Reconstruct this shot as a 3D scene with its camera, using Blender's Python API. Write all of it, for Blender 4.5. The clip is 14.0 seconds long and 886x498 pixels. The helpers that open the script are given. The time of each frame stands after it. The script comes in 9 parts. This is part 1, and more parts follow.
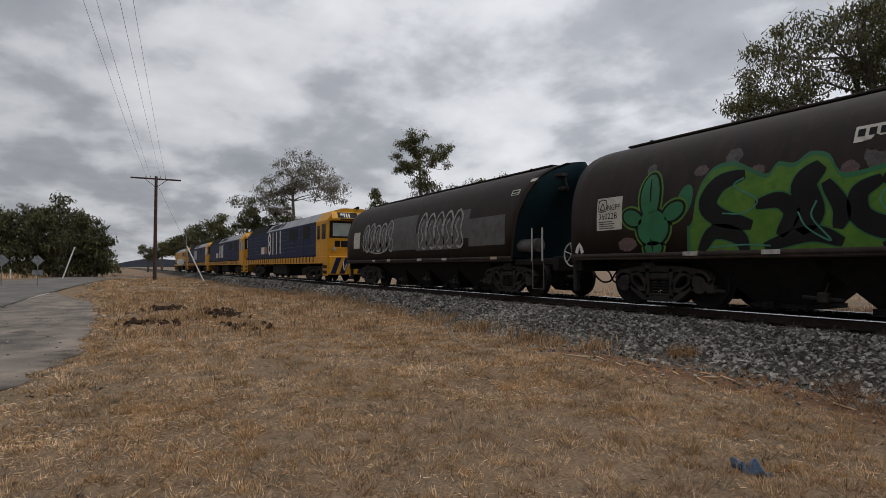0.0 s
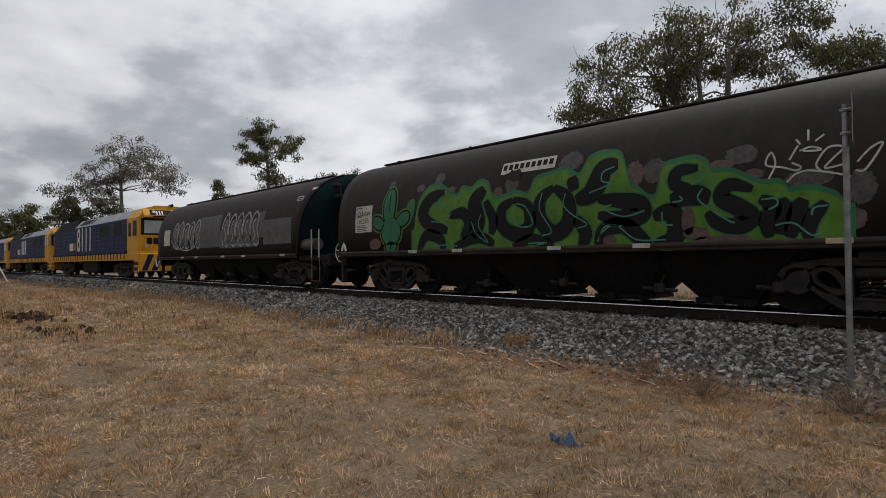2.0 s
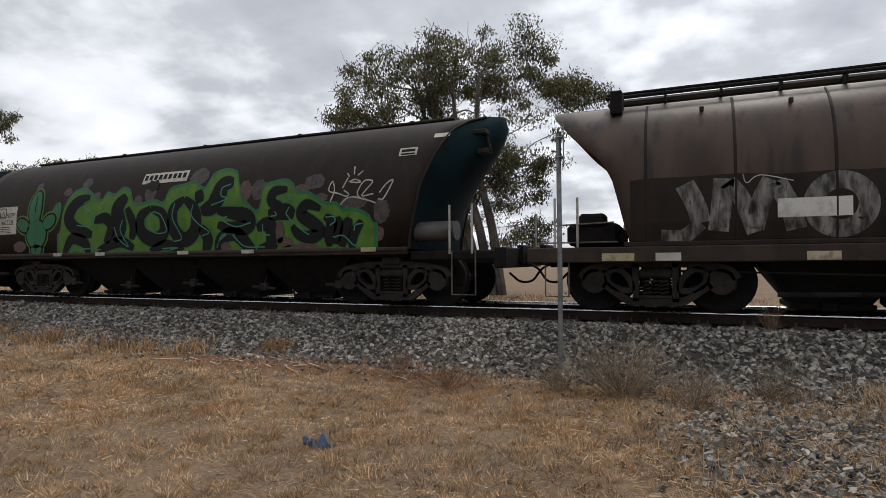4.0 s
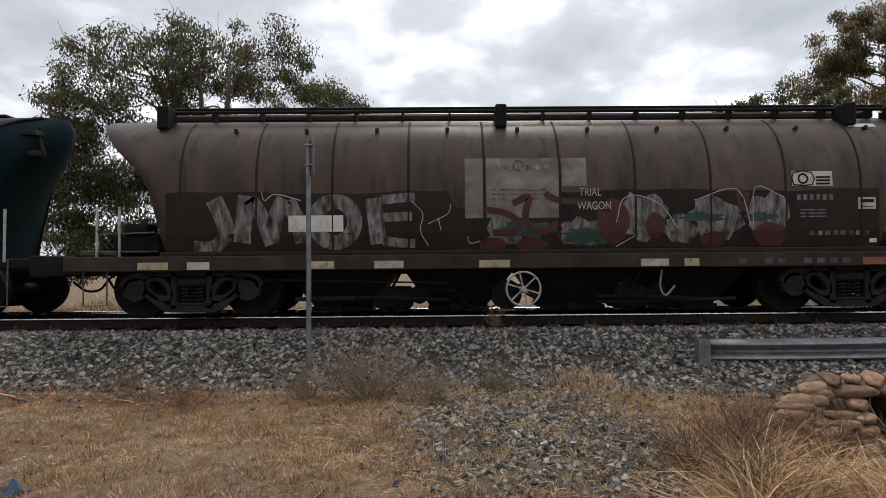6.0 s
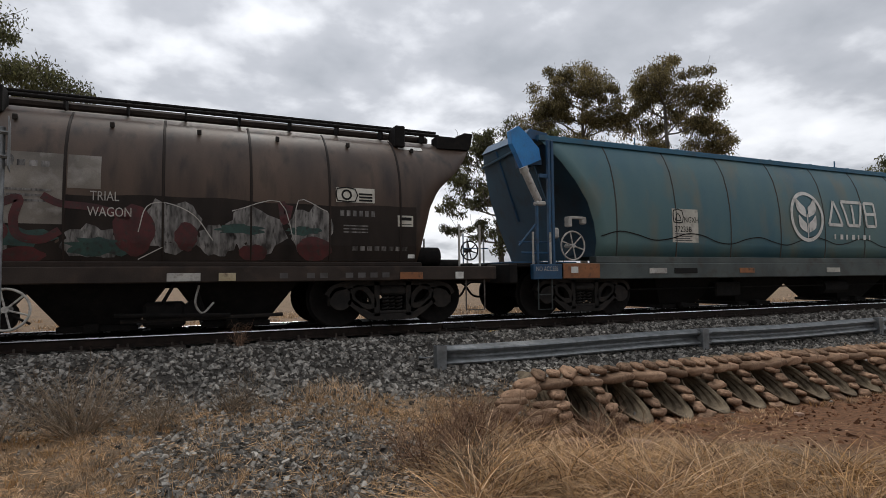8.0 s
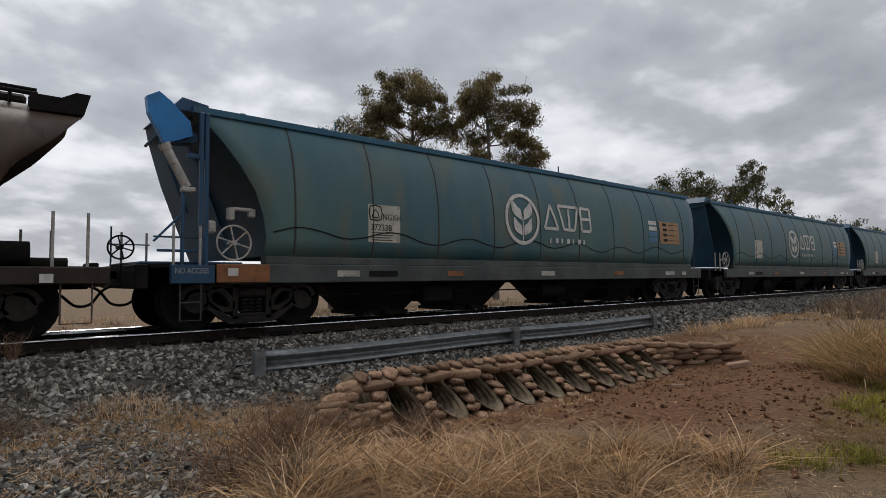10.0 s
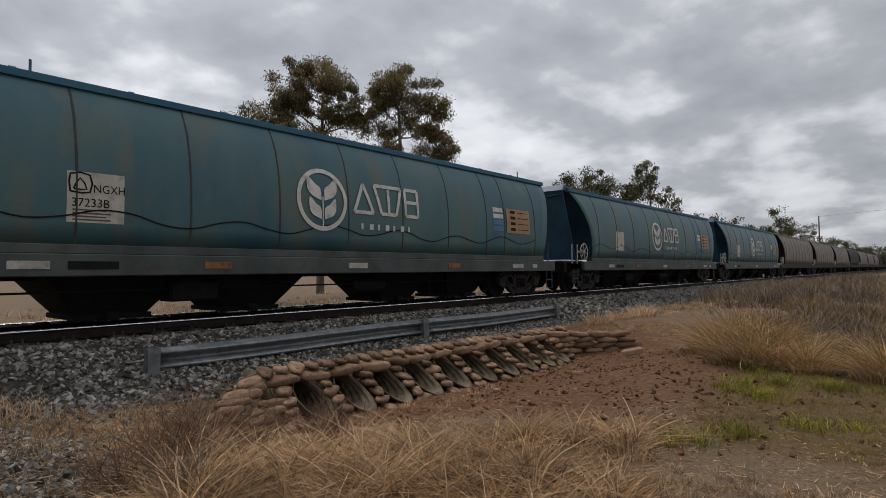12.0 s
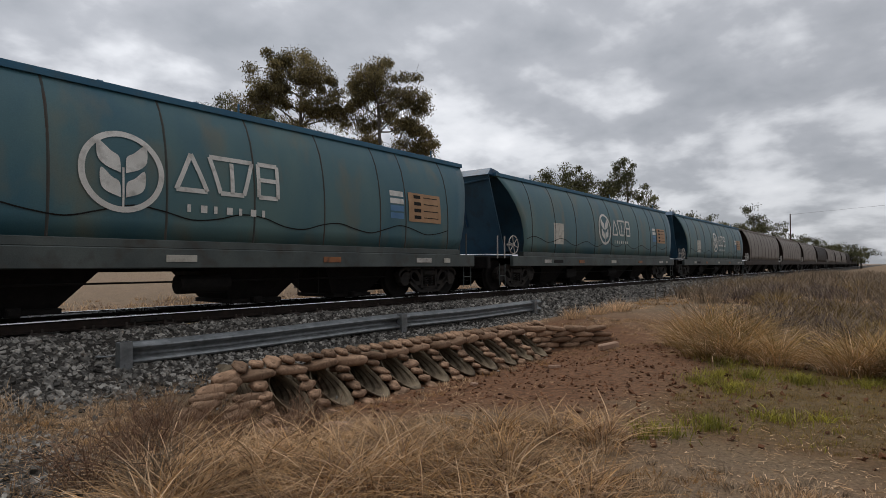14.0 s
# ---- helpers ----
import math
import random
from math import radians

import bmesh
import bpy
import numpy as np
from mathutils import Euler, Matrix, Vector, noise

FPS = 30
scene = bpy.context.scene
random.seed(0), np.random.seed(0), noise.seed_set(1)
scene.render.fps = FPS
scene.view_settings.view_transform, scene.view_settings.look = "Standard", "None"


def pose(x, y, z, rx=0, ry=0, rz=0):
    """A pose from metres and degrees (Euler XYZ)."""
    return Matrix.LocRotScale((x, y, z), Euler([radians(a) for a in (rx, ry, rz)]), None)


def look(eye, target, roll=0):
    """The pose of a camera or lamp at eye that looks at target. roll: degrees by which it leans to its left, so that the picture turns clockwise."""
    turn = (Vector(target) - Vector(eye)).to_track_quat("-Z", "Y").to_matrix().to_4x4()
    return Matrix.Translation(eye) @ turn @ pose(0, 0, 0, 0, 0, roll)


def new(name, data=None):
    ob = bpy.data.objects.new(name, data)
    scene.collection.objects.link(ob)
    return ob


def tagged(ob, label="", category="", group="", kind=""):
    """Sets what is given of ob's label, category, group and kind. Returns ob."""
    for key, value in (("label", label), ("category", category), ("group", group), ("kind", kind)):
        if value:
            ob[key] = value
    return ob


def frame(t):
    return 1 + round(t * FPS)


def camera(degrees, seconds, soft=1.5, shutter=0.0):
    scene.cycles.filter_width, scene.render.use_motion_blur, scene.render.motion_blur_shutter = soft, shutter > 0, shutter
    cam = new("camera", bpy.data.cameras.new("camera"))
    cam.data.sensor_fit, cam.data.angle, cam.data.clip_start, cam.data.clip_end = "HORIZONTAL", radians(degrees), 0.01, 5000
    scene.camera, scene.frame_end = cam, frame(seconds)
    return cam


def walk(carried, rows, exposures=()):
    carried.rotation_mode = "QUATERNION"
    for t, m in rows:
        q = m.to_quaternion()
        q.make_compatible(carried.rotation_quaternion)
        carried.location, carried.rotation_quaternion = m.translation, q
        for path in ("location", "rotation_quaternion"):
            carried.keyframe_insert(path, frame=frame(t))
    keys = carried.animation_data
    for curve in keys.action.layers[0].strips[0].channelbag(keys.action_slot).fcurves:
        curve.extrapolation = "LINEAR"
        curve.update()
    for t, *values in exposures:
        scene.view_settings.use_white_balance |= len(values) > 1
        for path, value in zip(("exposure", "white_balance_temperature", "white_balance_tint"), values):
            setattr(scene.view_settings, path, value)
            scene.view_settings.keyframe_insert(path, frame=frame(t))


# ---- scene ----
# ---- camera and its way ----
EXPOSURES = [(0.0, -0.09), (2.0, -0.01), (4.5, 0.37), (5.5, 0.44), (7.0, 0.41), (9.0, -0.06), (11.5, -0.07), (14.0, -0.03)]
cam = camera(75.04, 14.0, soft=0.7)
walk(cam, [
    (0, pose(-0.321, -0.028, 1.372, 91.75, -0.00, 60.51)),
    (0.5, pose(-0.298, -0.039, 1.376, 91.67, 0.03, 59.00)),
    (1, pose(-0.258, -0.038, 1.386, 91.55, 0.22, 55.94)),
    (1.5, pose(-0.233, -0.011, 1.377, 91.38, 0.30, 51.13)),
    (2, pose(-0.217, 0.025, 1.367, 91.25, 0.38, 46.03)),
    (2.2, pose(-0.209, 0.038, 1.371, 91.21, 0.49, 43.95)),
    (4.3, pose(-0.095, 0.042, 1.388, 91.15, 0.43, 19.95)),
    (4.5, pose(-0.093, 0.045, 1.393, 91.06, 0.46, 17.74)),
    (5, pose(-0.058, 0.043, 1.400, 91.09, 0.44, 11.95)),
    (5.5, pose(-0.035, 0.048, 1.404, 91.30, 0.47, 5.76)),
    (6, pose(-0.002, 0.021, 1.403, 91.66, 0.47, -0.47)),
    (6.5, pose(0.017, 0.006, 1.400, 91.96, 0.56, -6.67)),
    (7, pose(0.039, -0.000, 1.403, 92.23, 0.48, -12.68)),
    (7.5, pose(0.046, 0.005, 1.418, 92.37, 0.44, -18.70)),
    (8, pose(0.076, 0.018, 1.388, 92.84, 0.56, -24.39)),
    (8.5, pose(0.102, 0.015, 1.392, 92.90, 0.51, -29.57)),
    (9, pose(0.121, -0.015, 1.400, 92.95, 0.49, -33.94)),
    (9.2, pose(0.129, -0.021, 1.402, 92.98, 0.49, -35.48)),
    (11.3, pose(0.167, 0.013, 1.384, 92.24, 0.38, -47.90)),
    (11.5, pose(0.174, 0.014, 1.389, 92.15, 0.40, -48.59)),
    (12, pose(0.181, 0.005, 1.384, 92.08, 0.41, -49.98)),
    (12.5, pose(0.185, -0.007, 1.381, 92.04, 0.39, -51.01)),
    (13, pose(0.189, -0.016, 1.379, 91.86, 0.34, -51.61)),
    (13.5, pose(0.190, -0.006, 1.379, 91.61, 0.19, -51.93)),
    (14, pose(0.195, -0.002, 1.374, 91.58, 0.13, -52.05)),
], EXPOSURES)

# ---- sky and light ----
SUN_ELEVATION, SUN_AZIMUTH = 58.0, 12.0      # degrees; azimuth from +y towards +x
world = bpy.data.worlds.new("overcast_sky")
scene.world = world
world.use_nodes = True


def link_nodes(tree, a, b):
    tree.links.new(a, b)


def sky_nodes():
    tree = world.node_tree
    tree.nodes.clear()
    n = tree.nodes.new
    out, mix = n("ShaderNodeOutputWorld"), n("ShaderNodeMixShader")
    clear, cloud = n("ShaderNodeBackground"), n("ShaderNodeBackground")
    sky = n("ShaderNodeTexSky")
    sky.sky_type, sky.sun_disc = "NISHITA", False
    sky.sun_elevation, sky.sun_rotation = radians(SUN_ELEVATION), radians(SUN_AZIMUTH)
    clear.inputs["Strength"].default_value = 0.10
    link_nodes(tree, sky.outputs[0], clear.inputs[0])
    # a flat cloud deck: the way to the sky, cut by a level plane
    co, sep = n("ShaderNodeTexCoord"), n("ShaderNodeSeparateXYZ")
    link_nodes(tree, co.outputs["Generated"], sep.inputs[0])
    up = n("ShaderNodeMath"); up.operation = "MAXIMUM"; up.inputs[1].default_value = 0.0
    link_nodes(tree, sep.outputs[2], up.inputs[0])
    lift = n("ShaderNodeMath"); lift.operation = "ADD"; lift.inputs[1].default_value = 0.29
    link_nodes(tree, up.outputs[0], lift.inputs[0])
    dx, dy = n("ShaderNodeMath"), n("ShaderNodeMath")
    for d, k in ((dx, 0), (dy, 1)):
        d.operation = "DIVIDE"
        link_nodes(tree, sep.outputs[k], d.inputs[0])
        link_nodes(tree, lift.outputs[0], d.inputs[1])
    deck = n("ShaderNodeCombineXYZ")
    link_nodes(tree, dx.outputs[0], deck.inputs[0])
    link_nodes(tree, dy.outputs[0], deck.inputs[1])
    big, small, rows = n("ShaderNodeTexNoise"), n("ShaderNodeTexNoise"), n("ShaderNodeTexNoise")
    for tex, s, det, dis in ((big, 1.35, 6.0, 0.15), (small, 4.3, 6.0, 0.1), (rows, 0.4, 2.0, 0.0)):
        tex.inputs["Scale"].default_value, tex.inputs["Detail"].default_value = s, det
        tex.inputs["Distortion"].default_value = dis
        tex.inputs["Roughness"].default_value = 0.50
        link_nodes(tree, deck.outputs[0], tex.inputs["Vector"])
    a = n("ShaderNodeMath"); a.operation = "MULTIPLY"; a.inputs[1].default_value = 0.52
    b = n("ShaderNodeMath"); b.operation = "MULTIPLY_ADD"; b.inputs[1].default_value = 0.34
    c = n("ShaderNodeMath"); c.operation = "MULTIPLY_ADD"; c.inputs[1].default_value = 0.14
    link_nodes(tree, big.outputs[0], a.inputs[0])
    link_nodes(tree, small.outputs[0], b.inputs[0]); link_nodes(tree, a.outputs[0], b.inputs[2])
    link_nodes(tree, rows.outputs[0], c.inputs[0]); link_nodes(tree, b.outputs[0], c.inputs[2])
    ramp = n("ShaderNodeValToRGB")
    e = ramp.color_ramp.elements
    e[0].position, e[0].color = 0.37, (0.30, 0.318, 0.35, 1)
    e[1].position, e[1].color = 0.63, (0.78, 0.79, 0.82, 1)
    m = e.new(0.47); m.color = (0.40, 0.415, 0.45, 1)
    m = e.new(0.54); m.color = (0.64, 0.655, 0.69, 1)
    link_nodes(tree, c.outputs[0], ramp.inputs[0])
    link_nodes(tree, ramp.outputs[0], cloud.inputs[0])
    # thinner, brighter deck round the hidden sun
    glow, dot, way = n("ShaderNodeMapRange"), n("ShaderNodeVectorMath"), n("ShaderNodeCombineXYZ")
    el, az = radians(SUN_ELEVATION), radians(SUN_AZIMUTH)
    for k, v in enumerate((math.sin(az) * math.cos(el), math.cos(az) * math.cos(el), math.sin(el))):
        way.inputs[k].default_value = v
    dot.operation = "DOT_PRODUCT"
    link_nodes(tree, co.outputs["Generated"], dot.inputs[0]); link_nodes(tree, way.outputs[0], dot.inputs[1])
    glow.inputs["From Min"].default_value, glow.inputs["From Max"].default_value = -0.5, 1.0
    glow.inputs["To Min"].default_value, glow.inputs["To Max"].default_value = 0.55, 1.5
    link_nodes(tree, dot.outputs["Value"], glow.inputs["Value"])
    link_nodes(tree, glow.outputs[0], cloud.inputs["Strength"])
    mix.inputs[0].default_value = 0.96
    link_nodes(tree, clear.outputs[0], mix.inputs[1]); link_nodes(tree, cloud.outputs[0], mix.inputs[2])
    link_nodes(tree, mix.outputs[0], out.inputs[0])


sky_nodes()
sun = new("sun", bpy.data.lights.new("sun", "SUN"))
sun.data.energy, sun.data.angle, sun.data.color = 1.5, radians(14), (1.0, 0.96, 0.9)
_el, _az = radians(SUN_ELEVATION), radians(SUN_AZIMUTH)
sun.matrix_world = look((math.sin(_az) * math.cos(_el) * 50, math.cos(_az) * math.cos(_el) * 50, math.sin(_el) * 50), (0, 0, 0))

# ---- materials ----


def surface(name, dark, light, rough=0.8, scale=3.0, bump=0.3, fine=40.0, metal=0.0, stretch=(1, 1, 1), stain=None, amount=0.5,
            pieces=False, spread=0.0, gloss=0.5, thin=0.0):
    """Two-scale colour between dark and light, a stain colour in patches or streaks, fine relief."""
    m = bpy.data.materials.new(name)
    m.use_nodes = True
    t = m.node_tree
    n, link = t.nodes.new, t.links.new
    bsdf = t.nodes["Principled BSDF"]
    bsdf.inputs["Metallic"].default_value = metal
    bsdf.inputs["Specular IOR Level"].default_value = gloss
    co, mp = n("ShaderNodeTexCoord"), n("ShaderNodeMapping")
    mp.inputs["Scale"].default_value = stretch
    link(co.outputs["Object"], mp.inputs[0])
    big, tiny = n("ShaderNodeTexNoise"), n("ShaderNodeTexNoise")
    big.inputs["Scale"].default_value, big.inputs["Detail"].default_value = scale, 5.0
    tiny.inputs["Scale"].default_value, tiny.inputs["Detail"].default_value = fine, 3.0
    link(mp.outputs[0], big.inputs["Vector"])
    link(co.outputs["Object"], tiny.inputs["Vector"])
    ramp = n("ShaderNodeValToRGB")
    ramp.color_ramp.elements[0].position, ramp.color_ramp.elements[0].color = 0.32, (*dark, 1)
    ramp.color_ramp.elements[1].position, ramp.color_ramp.elements[1].color = 0.68, (*light, 1)
    link(big.outputs[0], ramp.inputs[0])
    last = ramp.outputs[0]
    if stain:
        st, sr, mx = n("ShaderNodeTexNoise"), n("ShaderNodeMapRange"), n("ShaderNodeMix")
        st.inputs["Scale"].default_value, st.inputs["Detail"].default_value = scale * 2.3, 6.0
        link(mp.outputs[0], st.inputs["Vector"])
        sr.inputs["From Min"].default_value, sr.inputs["From Max"].default_value = 0.52, 0.72
        sr.inputs["To Max"].default_value = amount
        link(st.outputs[0], sr.inputs["Value"])
        mx.data_type = "RGBA"
        link(sr.outputs[0], mx.inputs["Factor"])
        link(last, mx.inputs["A"])
        mx.inputs["B"].default_value = (*stain, 1)
        last = mx.outputs["Result"]
    hsv, vr = n("ShaderNodeHueSaturation"), n("ShaderNodeMapRange")
    vr.inputs["To Min"].default_value, vr.inputs["To Max"].default_value = 0.78, 1.22
    link(tiny.outputs[0], vr.inputs["Value"])
    if pieces or spread:
        src = n("ShaderNodeNewGeometry").outputs["Random Per Island"] if pieces else n("ShaderNodeObjectInfo").outputs["Random"]
        pr, mu = n("ShaderNodeMapRange"), n("ShaderNodeMath")
        pr.inputs["To Min"].default_value, pr.inputs["To Max"].default_value = 1 - spread, 1 + spread
        link(src, pr.inputs["Value"])
        mu.operation = "MULTIPLY"
        link(vr.outputs[0], mu.inputs[0]); link(pr.outputs[0], mu.inputs[1])
        link(mu.outputs[0], hsv.inputs["Value"])
    else:
        link(vr.outputs[0], hsv.inputs["Value"])
    link(last, hsv.inputs["Color"])
    link(hsv.outputs[0], bsdf.inputs["Base Color"])
    rr = n("ShaderNodeMapRange")
    rr.inputs["To Min"].default_value, rr.inputs["To Max"].default_value = max(0.05, rough - 0.12), min(1, rough + 0.12)
    link(big.outputs[0], rr.inputs["Value"]); link(rr.outputs[0], bsdf.inputs["Roughness"])
    if bump:
        bp = n("ShaderNodeBump")
        bp.inputs["Strength"].default_value, bp.inputs["Distance"].default_value = bump, 0.01
        link(tiny.outputs[0], bp.inputs["Height"]); link(bp.outputs[0], bsdf.inputs["Normal"])
    if thin:
        tl, ms = n("ShaderNodeBsdfTranslucent"), n("ShaderNodeMixShader")
        link(hsv.outputs[0], tl.inputs["Color"])
        ms.inputs[0].default_value = thin
        link(bsdf.outputs[0], ms.inputs[1]); link(tl.outputs[0], ms.inputs[2])
        link(ms.outputs[0], t.nodes["Material Output"].inputs[0])
    return m


M = {}


def make_materials():
    streak = (2.2, 2.2, 0.35)
    M["brown_steel"] = surface("brown_steel", (0.0150, 0.0100, 0.0080), (0.029, 0.020, 0.0155), 0.62, 1.1, 0.08, 60, stretch=streak, stain=(0.052, 0.036, 0.028), amount=0.35, gloss=0.22)
    M["dusty_steel"] = surface("dusty_steel", (0.038, 0.022, 0.015), (0.098, 0.062, 0.042), 0.46, 0.9, 0.08, 60, stretch=streak, stain=(0.014, 0.009, 0.007), amount=0.9, gloss=0.42)
    M["teal_steel"] = surface("teal_steel", (0.028, 0.104, 0.145), (0.094, 0.168, 0.165), 0.5, 0.5, 0.05, 60, stretch=(1.4, 1.4, 0.6), stain=(0.15, 0.142, 0.098), amount=0.65, gloss=0.4)
    M["teal_edge"] = surface("teal_edge", (0.025, 0.105, 0.19), (0.05, 0.15, 0.23), 0.55, 1.0, 0.05, 60, stain=(0.09, 0.11, 0.10), amount=0.5, gloss=0.3)
    M["grey_steel"] = surface("grey_steel", (0.17, 0.145, 0.125), (0.26, 0.225, 0.195), 0.65, 0.8, 0.08, 60, stretch=streak, stain=(0.09, 0.07, 0.06), amount=0.5)
    M["end_blue"] = surface("end_blue", (0.014, 0.052, 0.088), (0.026, 0.082, 0.13), 0.6, 1.2, 0.1, 50, stain=(0.02, 0.03, 0.035), amount=0.6)
    M["end_teal"] = surface("end_teal", (0.0045, 0.014, 0.018), (0.008, 0.026, 0.033), 0.75, 1.0, 0.1, 50, stain=(0.006, 0.009, 0.010), amount=0.8, gloss=0.12)
    M["bright_blue"] = surface("bright_blue", (0.012, 0.17, 0.48), (0.025, 0.24, 0.58), 0.4, 2.0, 0.05, 60, stain=(0.04, 0.13, 0.25), amount=0.5)
    M["mid_blue"] = surface("mid_blue", (0.010, 0.055, 0.125), (0.020, 0.085, 0.17), 0.5, 2.0, 0.05, 60, stain=(0.02, 0.03, 0.04), amount=0.6)
    M["frame_brown"] = surface("frame_brown", (0.024, 0.018, 0.015), (0.052, 0.039, 0.032), 0.78, 2.0, 0.25, 60, stain=(0.085, 0.056, 0.042), amount=0.5, gloss=0.25)
    M["frame_teal"] = surface("frame_teal", (0.044, 0.055, 0.054), (0.088, 0.104, 0.098), 0.65, 1.4, 0.15, 60, stain=(0.045, 0.034, 0.025), amount=0.7)
    M["orange_paint"] = surface("orange_paint", (0.20, 0.075, 0.028), (0.32, 0.125, 0.045), 0.6, 5.0, 0.15, 60, stain=(0.06, 0.038, 0.026), amount=0.9)
    M["black_iron"] = surface("black_iron", (0.006, 0.0055, 0.005), (0.015, 0.013, 0.012), 0.85, 5.0, 0.4, 90, stain=(0.024, 0.018, 0.015), amount=0.5, gloss=0.2)
    M["cast_iron"] = surface("cast_iron", (0.013, 0.0115, 0.0105), (0.034, 0.029, 0.025), 0.8, 4.0, 0.5, 70, stain=(0.046, 0.035, 0.027), amount=0.6, gloss=0.25)
    M["pale_bar"] = surface("pale_bar", (0.34, 0.32, 0.29), (0.52, 0.50, 0.46), 0.6, 6.0, 0.1, 80, stain=(0.14, 0.11, 0.09), amount=0.7)
    M["worn_iron"] = surface("worn_iron", (0.06, 0.048, 0.04), (0.17, 0.145, 0.125), 0.75, 6.0, 0.2, 80, stain=(0.05, 0.03, 0.022), amount=0.8)
    M["galvanised"] = surface("galvanised", (0.15, 0.16, 0.165), (0.28, 0.29, 0.295), 0.42, 7.0, 0.06, 90, metal=0.5, stain=(0.11, 0.11, 0.105), amount=0.6)
    M["white_paint"] = surface("white_paint", (0.58, 0.57, 0.53), (0.72, 0.71, 0.67), 0.6, 3.0, 0.05, 80, stain=(0.30, 0.28, 0.25), amount=0.6)
    M["cream_panel"] = surface("cream_panel", (0.44, 0.42, 0.36), (0.60, 0.57, 0.50), 0.6, 3.0, 0.05, 80, stain=(0.22, 0.19, 0.16), amount=0.6)
    M["worn_silver"] = surface("worn_silver", (0.016, 0.013, 0.012), (0.27, 0.255, 0.24), 0.55, 7.0, 0.05, 120, stretch=(1.6, 1.6, 0.45), stain=(0.016, 0.012, 0.010), amount=0.97)
    M["spray_silver"] = surface("spray_silver", (0.12, 0.115, 0.11), (0.40, 0.39, 0.375), 0.55, 6.0, 0.05, 90, stretch=(1, 1, 2.0), stain=(0.05, 0.045, 0.04), amount=0.8)
    M["faded_grey"] = surface("faded_grey", (0.055, 0.05, 0.048), (0.10, 0.093, 0.09), 0.6, 3.0, 0.05, 90, stain=(0.035, 0.03, 0.028), amount=0.8)
    M["yellow_mark"] = surface("yellow_mark", (0.36, 0.29, 0.17), (0.50, 0.42, 0.28), 0.6, 5.0, 0.05, 80, stain=(0.15, 0.11, 0.08), amount=0.8)
    M["light_green"] = surface("light_green", (0.050, 0.135, 0.010), (0.095, 0.205, 0.020), 0.5, 3.0, 0.03, 80, stain=(0.035, 0.10, 0.012), amount=0.6, gloss=0.3)
    M["dark_green"] = surface("dark_green", (0.003, 0.085, 0.026), (0.006, 0.135, 0.042), 0.5, 3.0, 0.03, 80)
    M["sea_green_worn"] = surface("sea_green_worn", (0.014, 0.040, 0.036), (0.03, 0.075, 0.06), 0.6, 6.0, 0.05, 80, stain=(0.02, 0.016, 0.014), amount=0.95)
    M["sea_green"] = surface("sea_green", (0.02, 0.15, 0.10), (0.05, 0.22, 0.15), 0.5, 3.0, 0.03, 80)
    M["black_paint"] = surface("black_paint", (0.005, 0.005, 0.005), (0.012, 0.011, 0.010), 0.65, 3.0, 0.03, 80, gloss=0.2)
    M["pink_haze"] = surface("pink_haze", (0.055, 0.034, 0.030), (0.12, 0.068, 0.060), 0.6, 9.0, 0.03, 80, stain=(0.025, 0.019, 0.016), amount=0.95)
    M["grey_haze"] = surface("grey_haze", (0.034, 0.029, 0.027), (0.080, 0.070, 0.066), 0.6, 9.0, 0.03, 80, stain=(0.02, 0.016, 0.014), amount=0.95)
    M["red_paint"] = surface("red_paint", (0.035, 0.006, 0.0065), (0.085, 0.012, 0.013), 0.5, 6.0, 0.03, 80, stain=(0.030, 0.020, 0.018), amount=0.95)
    M["loco_blue"] = surface("loco_blue", (0.005, 0.012, 0.048), (0.009, 0.020, 0.072), 0.6, 1.0, 0.03, 60, stain=(0.018, 0.021, 0.036), amount=0.4, gloss=0.2)
    M["loco_yellow"] = surface("loco_yellow", (0.52, 0.235, 0.010), (0.66, 0.32, 0.018), 0.5, 1.5, 0.03, 60, stain=(0.33, 0.16, 0.025), amount=0.5, gloss=0.3)
    M["loco_roof"] = surface("loco_roof", (0.20, 0.21, 0.23), (0.34, 0.35, 0.37), 0.5, 1.5, 0.05, 60, stain=(0.2, 0.19, 0.18), amount=0.7)
    M["dark_glass"] = surface("dark_glass", (0.012, 0.014, 0.015), (0.02, 0.022, 0.024), 0.12, 2.0, 0.0, 60, gloss=0.6)
    M["pale_glass"] = surface("pale_glass", (0.30, 0.34, 0.31), (0.42, 0.46, 0.43), 0.15, 2.0, 0.0, 60, gloss=0.6)
    M["rail_steel"] = surface("rail_steel", (0.016, 0.011, 0.009), (0.034, 0.023, 0.018), 0.85, 6.0, 0.4, 70, stain=(0.012, 0.009, 0.008), amount=0.6, gloss=0.2)
    M["rail_head"] = surface("rail_head", (0.62, 0.62, 0.62), (0.78, 0.78, 0.78), 0.26, 8.0, 0.02, 90, metal=1.0)
    M["sleeper_wood"] = surface("sleeper_wood", (0.035, 0.026, 0.021), (0.085, 0.065, 0.052), 0.9, 7.0, 0.7, 60, stretch=(1, 0.15, 1), spread=0.25)
    M["ballast"] = surface("ballast", (0.055, 0.051, 0.046), (0.325, 0.305, 0.272), 0.9, 12.0, 0.4, 90, pieces=True, spread=0.72, stain=(0.24, 0.18, 0.13), amount=0.5, gloss=0.3)
    M["sandbag"] = surface("sandbag", (0.16, 0.095, 0.058), (0.37, 0.238, 0.155), 0.95, 6.0, 0.9, 100, spread=0.35, stain=(0.055, 0.034, 0.023), amount=0.8, gloss=0.2)
